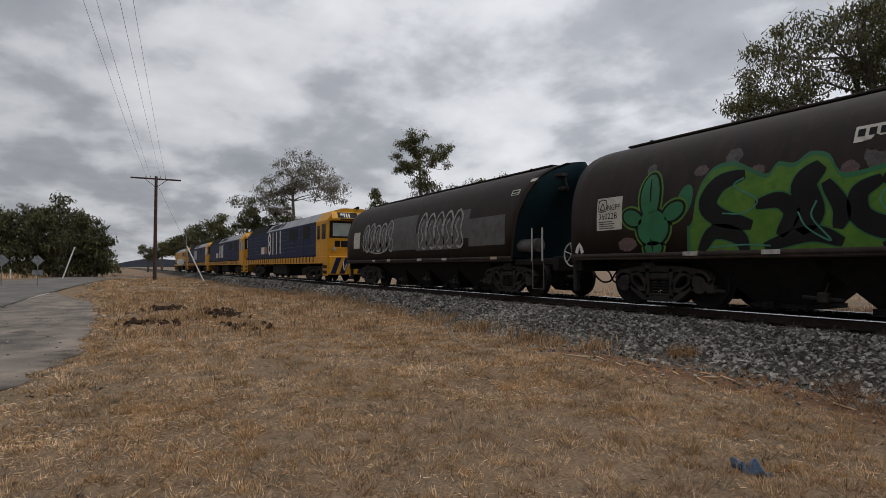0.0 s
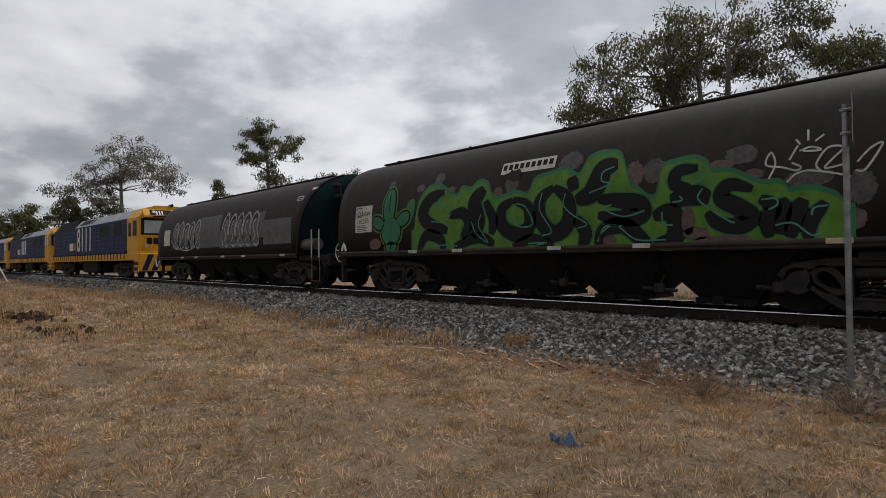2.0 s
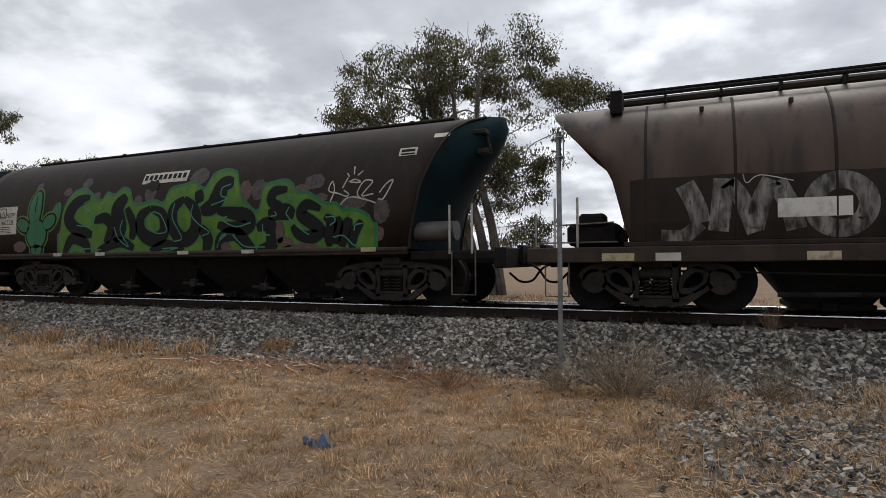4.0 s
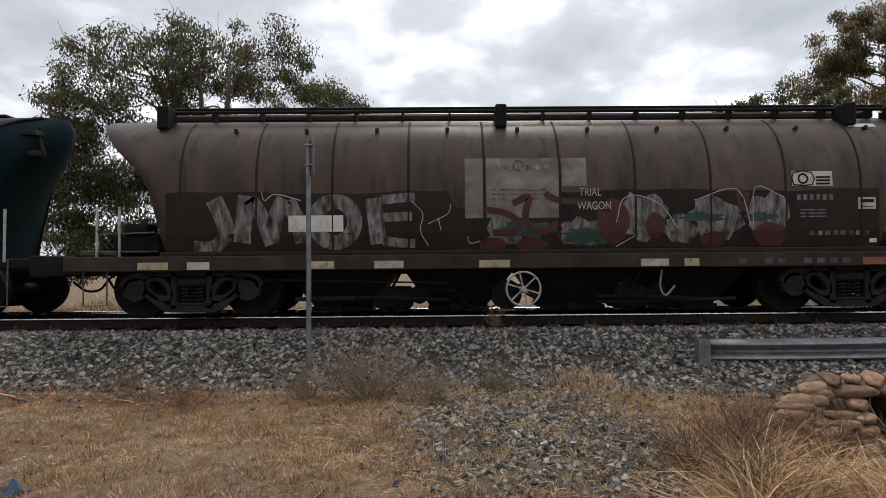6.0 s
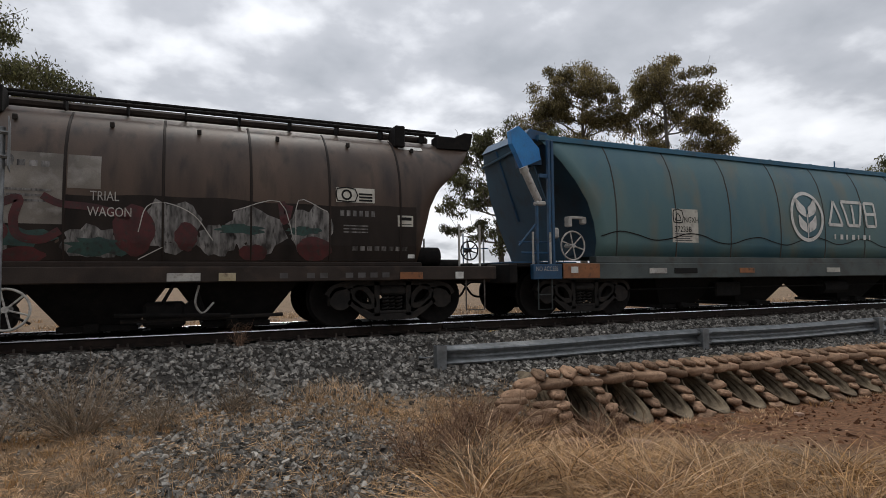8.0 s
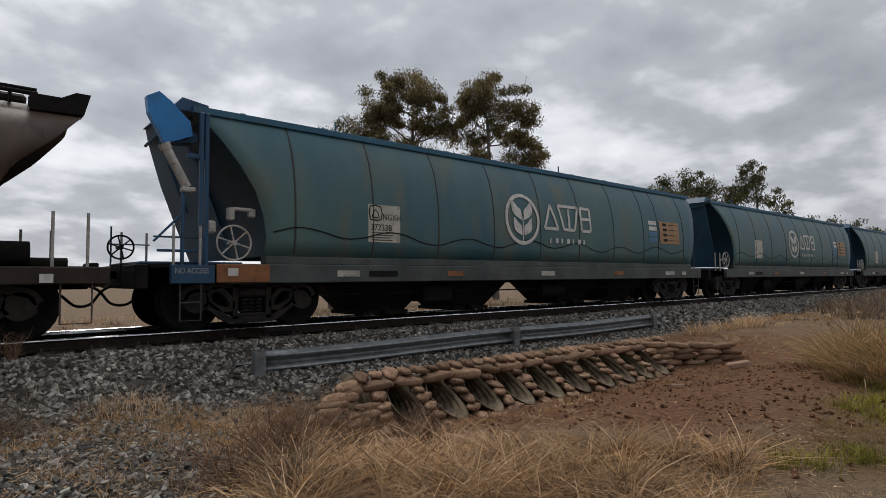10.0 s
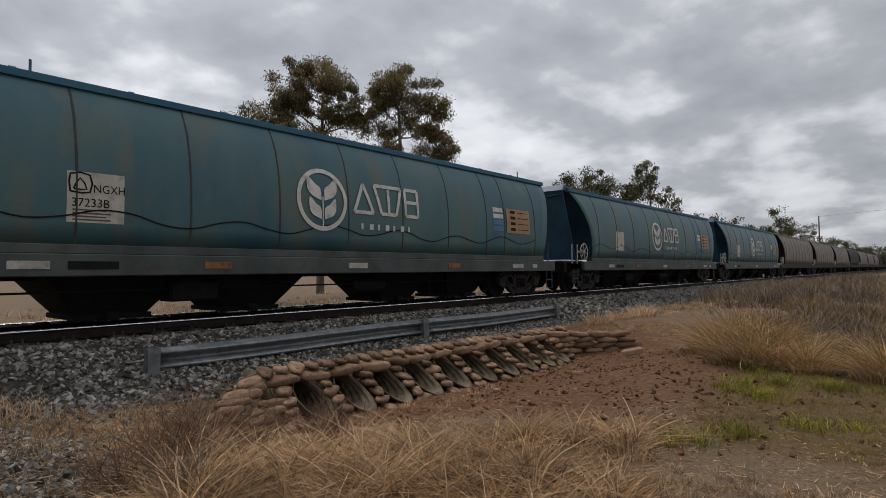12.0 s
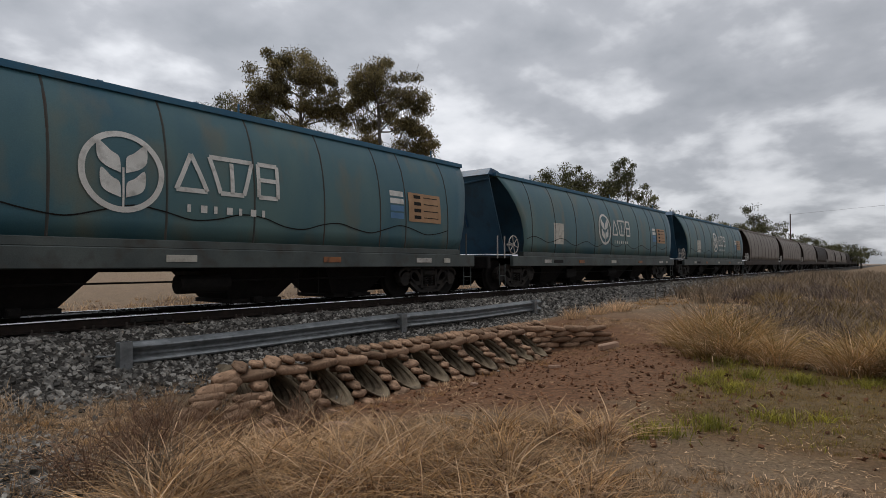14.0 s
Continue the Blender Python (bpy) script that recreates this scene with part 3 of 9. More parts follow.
def make_track():
    track = thing("railway_track", "rusty rails on dark timber sleepers in grey ballast", "track", kind="structure")
    prof = [(-0.07, 0), (0.07, 0), (0.07, 0.012), (0.012, 0.035), (0.010, 0.115), (0.035, 0.120), (0.026, 0.145), (-0.026, 0.145),
            (-0.0345, 0.132), (-0.010, 0.115), (-0.012, 0.035), (-0.07, 0.012)]
    n = len(prof)
    xs = np.concatenate([np.arange(-400, -40, 20), np.arange(-40, 40, 2.0), np.arange(40, 401, 20)])
    for y in (TRACK_Y - GAUGE / 2, TRACK_Y + GAUGE / 2):
        s = Solid()
        s.add([(x, y + a, RAIL_Z - 0.157 + b) for x in xs for a, b in prof],
              [(i * n + k, i * n + (k + 1) % n, (i + 1) * n + (k + 1) % n, (i + 1) * n + k) for i in range(len(xs) - 1) for k in range(n)])
        rail = part("rail", s, "rail_steel", track, "rust-brown steel rail")
        s = Solid()
        gauge = 1 if y < TRACK_Y else -1
        crown = [(-0.0358, -0.020), (-0.0315, -0.008), (-0.015, -0.002), (0.0, 0.0), (0.015, -0.002), (0.029, -0.009), (0.0355, -0.026), (0.043, -0.054)]
        m = len(crown)
        s.add([(x, y + gauge * a, RAIL_Z + b) for x in (-400, 400) for a, b in crown], [(k, k + 1, m + k + 1, m + k) for k in range(m - 1)])
        part("rail_head", s, "rail_head", rail, "polished running surface of the rail")
    fish = Solid()
    for x in (-9.1, 4.6, 18.3):
        fish.box(x - 0.32, x + 0.32, TRACK_Y - GAUGE / 2 - 0.045, TRACK_Y - GAUGE / 2 - 0.012, RAIL_Z - 0.12, RAIL_Z - 0.045, 0.008)
        for k in (-0.24, -0.08, 0.08, 0.24):
            fish.cyl((x + k, TRACK_Y - GAUGE / 2 - 0.07, RAIL_Z - 0.082), (x + k, TRACK_Y - GAUGE / 2 - 0.045, RAIL_Z - 0.082), 0.018, 6)
    part("fishplate", fish, "cast_iron", track)
    s = Solid()
    s.box(-0.115, 0.115, -1.22, 1.22, 0, 0.20, 0.012)
    for y in (-GAUGE / 2, GAUGE / 2):
        s.box(-0.10, 0.10, y - 0.17, y + 0.17, 0.20, 0.212, 0.003)
        for k in (-1, 1):
            s.cyl((0.06 * k, y + 0.105 * k, 0.21), (0.06 * k, y + 0.105 * k, 0.262), 0.017, 6)
            s.cyl((-0.06 * k, y + 0.105 * k, 0.21), (-0.06 * k, y + 0.105 * k, 0.262), 0.017, 6)
    me = s.mesh("sleeper", M["sleeper_wood"])
    rnd = random.Random(4)
    for i in range(-60, 75):
        ob = part("sleeper", me, None, track, at=(i * 0.61 + rnd.uniform(-0.03, 0.03), TRACK_Y + rnd.uniform(-0.05, 0.05), RAIL_Z - 0.369))
        ob.rotation_euler = (0, 0, rnd.uniform(-0.02, 0.02))


def stone_shapes(count, rnd):
    """Sharp broken stones: eight-cornered chips, skewed, squashed and turned."""
    cube = np.array([(-1, -1, -1), (1, -1, -1), (1, 1, -1), (-1, 1, -1), (-1, -1, 1), (1, -1, 1), (1, 1, 1), (-1, 1, 1)], dtype=float) * 0.62
    tri = [(0, 2, 1), (0, 3, 2), (4, 5, 6), (4, 6, 7), (0, 1, 5), (0, 5, 4), (1, 2, 6), (1, 6, 5), (2, 3, 7), (2, 7, 6), (3, 0, 4), (3, 4, 7)]
    shape = cube[None] + rnd.uniform(-0.36, 0.36, (count, 8, 3))
    shape = shape * np.stack([rnd.uniform(0.8, 1.5, count), rnd.uniform(0.6, 1.1, count), rnd.uniform(0.35, 0.85, count)], -1)[:, None, :]
    ang = rnd.uniform(0, 2 * math.pi, (count, 3)) * np.array([1, 0.16, 0.16])
    for a, b, k in ((1, 2, 1), (0, 2, 2), (0, 1, 0)):
        c, s = np.cos(ang[:, k])[:, None], np.sin(ang[:, k])[:, None]
        u, w = shape[:, :, a].copy(), shape[:, :, b].copy()
        shape[:, :, a], shape[:, :, b] = u * c - w * s, u * s + w * c
    return shape, np.array(tri)


def scatter_stones(name, x, y, size, label, seed, lift=0.2, material="ballast"):
    rnd = np.random.RandomState(seed)
    shape, tri = stone_shapes(len(x), rnd)
    size = np.asarray(size) * rnd.uniform(0.55, 1.35, len(x))
    z = height(x, y) + size * lift * rnd.uniform(-0.6, 1.4, len(x))
    v = shape * size[:, None, None] + np.stack([x, y, z], -1)[:, None, :]
    f = (np.arange(len(x)) * 8)[:, None, None] + tri[None]
    tagged(new(name, fast_mesh(name, v, f.reshape(-1, 3), M[material])), label, "gravel", kind="stuff")


def make_ballast():
    rnd = np.random.RandomState(8)
    xs, ys, sz = [], [], []
    for x0, x1, dens, s in ((-60, -32, 60, 0.075), (-32, -14, 120, 0.056), (-14, 14, 360, 0.036), (14, 30, 120, 0.056), (30, 60, 60, 0.075)):
        n = int((x1 - x0) * 2.3 * dens)
        x = rnd.uniform(x0, x1, n)
        d = rnd.uniform(0.9, toe(x) + 0.12 * bumps(x, x * 0, 3.0, 31) + 0.05)
        keep = (d < 1.2) | (d > 0)
        xs.append(x[keep]); ys.append(TRACK_Y - d[keep]); sz.append(np.full(keep.sum(), s))
    for x0, x1, dens in ((-24, 26, 22),):
        n = int((x1 - x0) * 4.0 * dens)
        x = rnd.uniform(x0, x1, n)
        xs.append(x); ys.append(TRACK_Y + rnd.uniform(-0.85, 3.0, n)); sz.append(np.full(n, 0.042))
    scatter_stones("ballast_stones", np.concatenate(xs), np.concatenate(ys), np.concatenate(sz), "broken grey ballast stones heaped along the track", 9)
    n = 13000
    x, y = rnd.uniform(-1.6, 3.4, n), rnd.uniform(2.6, 7.0, n)
    keep = rnd.uniform(0, 1, n) < 0.75 * zones(x, y)[2] ** 1.3
    scatter_stones("spilled_stones", x[keep], y[keep], np.full(keep.sum(), 0.026), "patch of spilled grey stones among dry weeds", 10, 0.3)
    n = 1800
    x, y = rnd.uniform(-12, 12, n), TRACK_Y - toe(rnd.uniform(-12, 12, n)) - np.abs(rnd.normal(0, 0.5, n))
    scatter_stones("stray_stones", x, y, rnd.uniform(0.010, 0.032, n), "stray stones lying at the foot of the ballast", 13, 0.4)

    cx = np.concatenate([rnd.normal(a, s, n) for a, b, s, n in ((-20.9, 1.3, 0.6, 70), (-18.2, 2.5, 0.9, 90), (-15.7, 0.6, 0.5, 50), (-14.0, 2.6, 0.5, 24))])
    cy = np.concatenate([rnd.normal(b, 0.28, n) for a, b, s, n in ((-20.9, 1.3, 0.6, 70), (-18.2, 2.5, 0.9, 90), (-15.7, 0.6, 0.5, 50), (-14.0, 2.6, 0.5, 24))])
    scatter_stones("earth_clods", cx, cy, np.full(len(cx), 0.085), "dark turned-up earth clods in the dry grass", 14, 0.3, "clod")
    n = 9000
    x, y = rnd.uniform(3.8, 11.5, n), rnd.uniform(-1.5, 5.4, n)
    keep = rnd.uniform(0, 1, n) < 0.7 * zones(x, y)[0] * np.clip(0.5 + bumps(x, y, 2.2, 33), 0.05, 1)
    scatter_stones("dirt_crumbs", x[keep], y[keep], rnd.uniform(0.006, 0.030, keep.sum()) ** 1.0, "crumbled red dirt before the culvert", 16, 0.3, "dirt_clod")
    n = 2600
    x, y = rnd.uniform(-24, -3, n), rnd.normal(-1.7, 0.75, n)
    scatter_stones("shoulder_gravel", x, y, rnd.uniform(0.006, 0.022, n), "loose gravel scattered on the road shoulder", 15, 0.6)


def road_band(name, line, half, z, material, label, category, rough=False):
    pts = smooth_line(line, 60 if rough else 10)
    v, f = [], []
    for i, p in enumerate(pts):
        d = pts[min(i + 1, len(pts) - 1)] - pts[max(i - 1, 0)]
        nrm = np.array([-d[1], d[0]]) / np.hypot(*d)
        w = half(i / (len(pts) - 1)) if callable(half) else (half, half)
        fray = 0.16 * float(bumps(p[0], p[1], 2.1, 71)) + 0.10 * float(bumps(p[0], p[1], 7.0, 72)) if rough else 0.0
        for k in np.linspace(-w[0] - fray, w[1] + fray, 9):
            q = p + nrm * k
            v.append((q[0], q[1], float(height(q[0], q[1])) + z))
    for i in range(len(pts) - 1):
        for k in range(8):
            f.append((i * 9 + k, i * 9 + k + 1, (i + 1) * 9 + k + 1, (i + 1) * 9 + k))
    s = Solid().add(v, f)
    me = s.mesh(name, M[material], True)
    ob = new(name, me)
    so = ob.modifiers.new("thickness", "SOLIDIFY")
    so.thickness, so.offset = 0.03, -1
    return tagged(ob, label, category, kind="structure")


def make_roads():
    line = [(60, -7.6), (20, -7.4), (-12, -7.2), (-30, -6.8), (-46, -5.6), (-60, -3.4), (-72, 1.5), (-80, 7.5), (-92, 22), (-110, 44)]
    road_band("road", line, 3.6, 0.030, "asphalt", "worn grey sealed road curving to a level crossing", "road")
    edge = [(60, -3.9), (20, -3.75), (-12, -3.7), (-24, -3.5), (-33, -3.1), (-48, -2.15), (-60, 0.0)]
    road_band("edge_line", edge, 0.07, 0.036, "white_paint", "faded white painted edge line on the road", "road marking")
    road_band("gravel_shoulder", [(30, -2.4), (0, -2.6), (-8, -2.4), (-11.5, -2.05), (-17.3, -1.95), (-25.6, -2.1), (-31, -2.7), (-36, -3.0)],
              lambda k: (float(np.interp(k * 7, range(8), (1.2, 1.1, 1.25, 1.45, 1.5, 1.25, 0.75, 0.2))),) * 2, 0.02,
              "gravel_road", "pale gravel shoulder beside the road", "road shoulder", True)


make_ground()
make_track()
make_ballast()
make_roads()

# ---- rolling stock ----
WHEEL_R = 0.46
rolling = []                       # (thing, place along the train at the start)
wheelsets = []                     # (wheelset, its place in the bogie)


def wheelset_mesh():
    """Axle and two wheels turned as one piece."""
    half = [(0.0, 0.085), (0.60, 0.085), (0.66, 0.13), (0.70, 0.15), (0.712, WHEEL_R - 0.12), (0.690, WHEEL_R - 0.06), (0.690, WHEEL_R + 0.012), (0.70, WHEEL_R + 0.028), (0.716, WHEEL_R + 0.028),
            (0.735, WHEEL_R), (0.815, WHEEL_R - 0.004), (0.82, WHEEL_R - 0.015), (0.82, WHEEL_R - 0.055), (0.775, WHEEL_R - 0.12), (0.79, 0.16), (0.83, 0.12), (0.84, 0.075), (1.03, 0.07), (1.03, 0.0)]
    line = [(-y, r) for y, r in half[:0:-1]] + half
    n = 28
    s = Solid()
    s.v = [(r * math.cos(2 * math.pi * i / n), y, r * math.sin(2 * math.pi * i / n)) for y, r in line for i in range(n)]
    s.f = [(j * n + i, j * n + (i + 1) % n, (j + 1) * n + (i + 1) % n, (j + 1) * n + i) for j in range(len(line) - 1) for i in range(n)]
    return s.mesh("wheelset", M["black_iron"], True)


WHEELSET = wheelset_mesh()


def side_frame_mesh():
    """A cast three-piece side frame with rounded openings, roller bearings and spring nest."""
    s = Solid()
    y0, y1 = -0.07, 0.07
    s.bar(smooth_line([(-1.08, 0.50), (-0.98, 0.62), (-0.72, 0.68), (-0.34, 0.72), (0.34, 0.72), (0.72, 0.68), (0.98, 0.62), (1.08, 0.50)], 5), 0.115, y0, y1)
    s.bar(smooth_line([(-0.74, 0.42), (-0.62, 0.33), (-0.44, 0.20), (-0.30, 0.155), (0.30, 0.155), (0.44, 0.20), (0.62, 0.33), (0.74, 0.42)], 5), 0.105, y0, y1)
    for k in (-1, 1):
        loop = []
        for i in range(25):
            t = 2 * math.pi * i / 24
            a, b = 0.205 * math.cos(t), 0.125 * math.sin(t) * (1 + 0.25 * math.cos(t))
            loop.append((k * (0.50 + a * 0.80 - b * 0.60), 0.465 + a * 0.60 + b * 0.80))
        s.bar(loop, 0.085, y0 - 0.012, y1)
        s.bar([(0.275 * k, 0.16), (0.275 * k, 0.72)], 0.09, y0, y1)
        s.cyl((0.875 * k, y0 - 0.02, 0.46), (0.875 * k, y1, 0.46), 0.185, 20)
        s.cyl((0.875 * k, y0 - 0.09, 0.46), (0.875 * k, y0 - 0.02, 0.46), 0.135, 18)
        s.cyl((0.875 * k, y0 - 0.12, 0.46), (0.875 * k, y0 - 0.09, 0.46), 0.095, 14)
        for i in range(3):
            t = 0.5 + i * 2.094
            s.cyl((0.875 * k + 0.06 * math.cos(t), y0 - 0.135, 0.46 + 0.06 * math.sin(t)), (0.875 * k + 0.06 * math.cos(t), y0 - 0.11, 0.46 + 0.06 * math.sin(t)), 0.016, 6)
        s.box(1.02 * k - 0.05, 1.02 * k + 0.05, y0 + 0.01, y1 - 0.01, 0.34, 0.58, 0.02)
    s.box(-0.24, 0.24, y0 - 0.03, y1 + 0.02, 0.50, 0.64, 0.04)
    s.box(-0.26, 0.26, y0 - 0.01, y1, 0.20, 0.25, 0.015)
    return s.mesh("side_frame", M["cast_iron"], True)


SIDE_FRAME = side_frame_mesh()


def spring_mesh():
    s = Solid()
    pts = [(0.055 * math.cos(t), 0.055 * math.sin(t), 0.245 + 0.255 * t / (2 * math.pi * 4.5)) for t in np.linspace(0, 2 * math.pi * 4.5, 46)]
    return s.tube(pts, 0.017, 6).mesh("spring", M["cast_iron"], True)


SPRING = spring_mesh()


def bolster_mesh():
    s = Solid()
    s.box(-0.2, 0.2, -1.0, 1.0, 0.5, 0.72, 0.03)
    s.cyl((0, 0, 0.70), (0, 0, 0.86), 0.2, 16)
    for k in (-1, 1):
        s.box(0.5 * k - 0.06, 0.5 * k + 0.06, -0.86, 0.86, 0.30, 0.42, 0.02)
        s.box(0.40 * k - 0.035, 0.40 * k + 0.035, -0.82, -0.66, 0.28, 0.62, 0.02)
        s.tube([(-0.7, 0.5 * k, 0.32), (0.7, 0.5 * k, 0.32)], 0.022, 6)
    return s.mesh("bolster", M["black_iron"], True)


BOLSTER = bolster_mesh()


def add_bogie(parent, x, axles=2, base=1.75, plain=False):
    bogie = part("bogie", BOLSTER, None, parent, "black cast-steel bogie", at=(x, 0, 0))
    for k in (-1, 1):
        fr = part("side_frame", SIDE_FRAME, None, bogie, at=(0, k * 0.98, 0))
        fr.scale = (base / 1.75, -k * -1, 1) if k < 0 else (base / 1.75, -1, 1)
        if not plain:
            for i in (-0.12, 0.0, 0.12):
                part("spring", SPRING, None, bogie, at=(i, k * (0.98 if i else 0.94), 0))
    for i in range(axles):
        p = (-base / 2 + base * i / (axles - 1), 0, WHEEL_R)
        w = part("wheelset", WHEELSET, None, bogie, "dark wheels with bright worn rims", at=p)
        wheelsets.append((w, p))
    return bogie


def spoke_mesh(r, axis):
    e = (r, 0, 0) if axis == "y" else (0, r, 0)
    return Solid().cyl((0, 0, 0), e, 0.013, 6).mesh("spoke", None)


def hand_wheel(parent, at, r=0.27, axis="y", material="pale_bar"):
    rim = part("hand_wheel", Solid().ring((0, 0, 0), axis, r, 0.016, 28, 8), material, parent, "pale six-spoked brake hand wheel", True, at)
    hub = Solid().cyl((0, -0.03, 0), (0, 0.22, 0), 0.04, 12) if axis == "y" else Solid().cyl((-0.03, 0, 0), (0.18, 0, 0), 0.04, 12)
    part("hub", hub, material, rim)
    me = spoke_mesh(r, axis)
    me.materials.append(M[material])
    for k in range(6):
        sp = part("spoke", me, None, rim)
        t = math.pi * k / 3 + 0.3
        sp.rotation_euler = (0, t, 0) if axis == "y" else (t, 0, 0)
    return rim


class Side:
    """The outer skin of a wagon: half-width by height, ends by height."""

    def __init__(self, prof, left, right):
        self.z, self.y = [p[1] for p in prof], [p[0] for p in prof]
        self.left, self.right = left, right

    def half(self, z):
        return float(np.interp(z, self.z, self.y))

    def ends(self, z):
        return (float(np.interp(z, [q[0] for q in self.left], [q[1] for q in self.left])),
                float(np.interp(z, [q[0] for q in self.right], [q[1] for q in self.right])))

    def on(self, x, z, off=0.006, near=True):
        """A point on the skin, off proud of it, on the near or the far side."""
        dz = 0.02
        y0, y1 = self.half(z - dz), self.half(z + dz)
        nz, ny = y0 - y1, 2 * dz
        q = math.hypot(nz, ny)
        y = self.half(z) + off * ny / q
        return (x, -y if near else y, z + off * nz / q)

    def shell(self, columns=40):
        s = Solid()
        zs = self.z
        n = len(zs)
        ring = [(-self.half(z), z) for z in zs] + [(self.half(z), z) for z in zs[::-1][1 if self.half(zs[-1]) < 0.01 else 0:]]
        m = len(ring)
        for i in range(columns + 1):
            for y, z in ring:
                a, b = self.ends(z)
                s.v.append((a + (b - a) * i / columns, y, z))
        for i in range(columns):
            for k in range(m - 1):
                s.f.append((i * m + k, (i + 1) * m + k, (i + 1) * m + k + 1, i * m + k + 1))
        return s

    def end_sheet(self, right, depth, z0, bulge=None):
        """The sloping end plate between the two sides; depth(z) is how far in it lies."""
        s = Solid()
        zs = [z for z in np.linspace(z0, self.z[-1] - 0.02, 12)]
        for z in zs:
            a, b = self.ends(z)
            x = b - depth(z) if right else a + depth(z)
            h = max(self.half(z) - 0.012, 0.02)
            for k in range(7):
                s.v.append((x + (bulge(z) * math.sin(math.pi * k / 6) ** 0.7 if bulge else 0), -h + 2 * h * k / 6, z))
        for i in range(len(zs) - 1):
            for k in range(6):
                s.f.append((i * 7 + k, i * 7 + k + 1, (i + 1) * 7 + k + 1, (i + 1) * 7 + k))
        return s

    def stroke(self, pts, wide, off, steps=7, taper=False, near=True):
        """A painted stroke along (x, z) points of the skin."""
        line = smooth_line(pts, steps)
        s = Solid()
        for i, p in enumerate(line):
            d = line[min(i + 1, len(line) - 1)] - line[max(i - 1, 0)]
            q = np.hypot(*d) + 1e-9
            w = wide / 2 * (math.sin(math.pi * (i + 0.7) / (len(line) + 0.4)) ** 0.35 if taper else 1)
            nx, nz = -d[1] / q * w, d[0] / q * w
            s.v += [self.on(p[0] + nx, p[1] + nz, off, near), self.on(p[0], p[1], off, near), self.on(p[0] - nx, p[1] - nz, off, near)]
        for i in range(len(line) - 1):
            for k in (0, 1):
                s.f.append((3 * i + k, 3 * i + k + 1, 3 * i + k + 4, 3 * i + k + 3))
        return s

    def patch(self, x0, x1, z0, z1, off=0.006, near=True, tilt=0.0):
        s = Solid()
        m = max(2, int((z1 - z0) / 0.08) + 1)
        for i in range(m + 1):
            z = z0 + (z1 - z0) * i / m
            s.v += [self.on(x0, z + tilt * 0, off, near), self.on(x1, z + tilt, off, near)]
        s.f += [(2 * i, 2 * i + 1, 2 * i + 3, 2 * i + 2) for i in range(m)]
        return s

    def blob(self, x, z, rx, rz, off, turn=0.0, n=22, near=True, rough=0.0, seed=1):
        """A filled ellipse, in rings so that it follows the skin."""
        s, rnd = Solid(), random.Random(seed)
        wob = [1 + rough * rnd.uniform(-1, 1) for _ in range(n)]
        for j in range(1, 5):
            for i in range(n):
                t = 2 * math.pi * i / n
                a, b = rx * math.cos(t) * j / 4 * wob[i], rz * math.sin(t) * j / 4 * wob[i]
                s.v.append(self.on(x + a * math.cos(turn) - b * math.sin(turn), z + a * math.sin(turn) + b * math.cos(turn), off, near))
        s.f.append(tuple(range(n)))
        s.f += [(j * n + i, j * n + (i + 1) % n, (j + 1) * n + (i + 1) % n, (j + 1) * n + i) for j in range(3) for i in range(n)]
        return s

    def ring(self, x, z, r, wide, off, n=40, rz=None):
        s = Solid()
        rz = rz or r
        for i in range(n):
            t = 2 * math.pi * i / n
            for q in (0.0, wide):
                s.v.append(self.on(x + (r - q) * math.cos(t), z + (rz - q) * math.sin(t), off))
        s.f += [(2 * i, 2 * i + 1, (2 * i + 3) % (2 * n), (2 * i + 2) % (2 * n)) for i in range(n)]
        return s

    def words(self, text, x, z, high, off=0.010, squeeze=1.0):
        """Lettering in the built-in font, its lower left corner at (x, z)."""
        cu = bpy.data.curves.new("lettering", "FONT")
        cu.body, cu.size, cu.resolution_u = text, high / 0.72, 3
        ob = bpy.data.objects.new("lettering", cu)
        scene.collection.objects.link(ob)
        me = bpy.data.meshes.new_from_object(ob.evaluated_get(bpy.context.evaluated_depsgraph_get()))
        bpy.data.objects.remove(ob)
        for v in me.vertices:
            v.co = self.on(x + v.co.x * squeeze, z + v.co.y, off)
        return me


def each(name, solids, material, parent, label=""):
    for q in solids:
        part(name, q, material, parent, label)


def joined(parts):
    s = Solid()
    for p in parts:
        s.add(p.v, p.f)
    return s


def lettering(side, text, x, z, high, material, parent, off=0.010, squeeze=1.0):
    me = side.words(text, x, z, high, off, squeeze)
    me.materials.append(M[material])
    return part("lettering", me, None, parent, "painted lettering " + text)


def arch(w, z0, zb, zt, p=2.0, n=18, tip=0.0):
    """Upright from z0 to zb, then a rounded roof up to zt."""
    pts = [(w, z0), (w, zb)]
    for i in range(1, n + 1):
        a = i / n
        t = math.sin(a * math.pi / 2)
        y = w * max(0.0, 1 - t ** p) ** (1 / p)
        pts.append((max(y, tip), zb + (zt - zb) * t))
    return pts


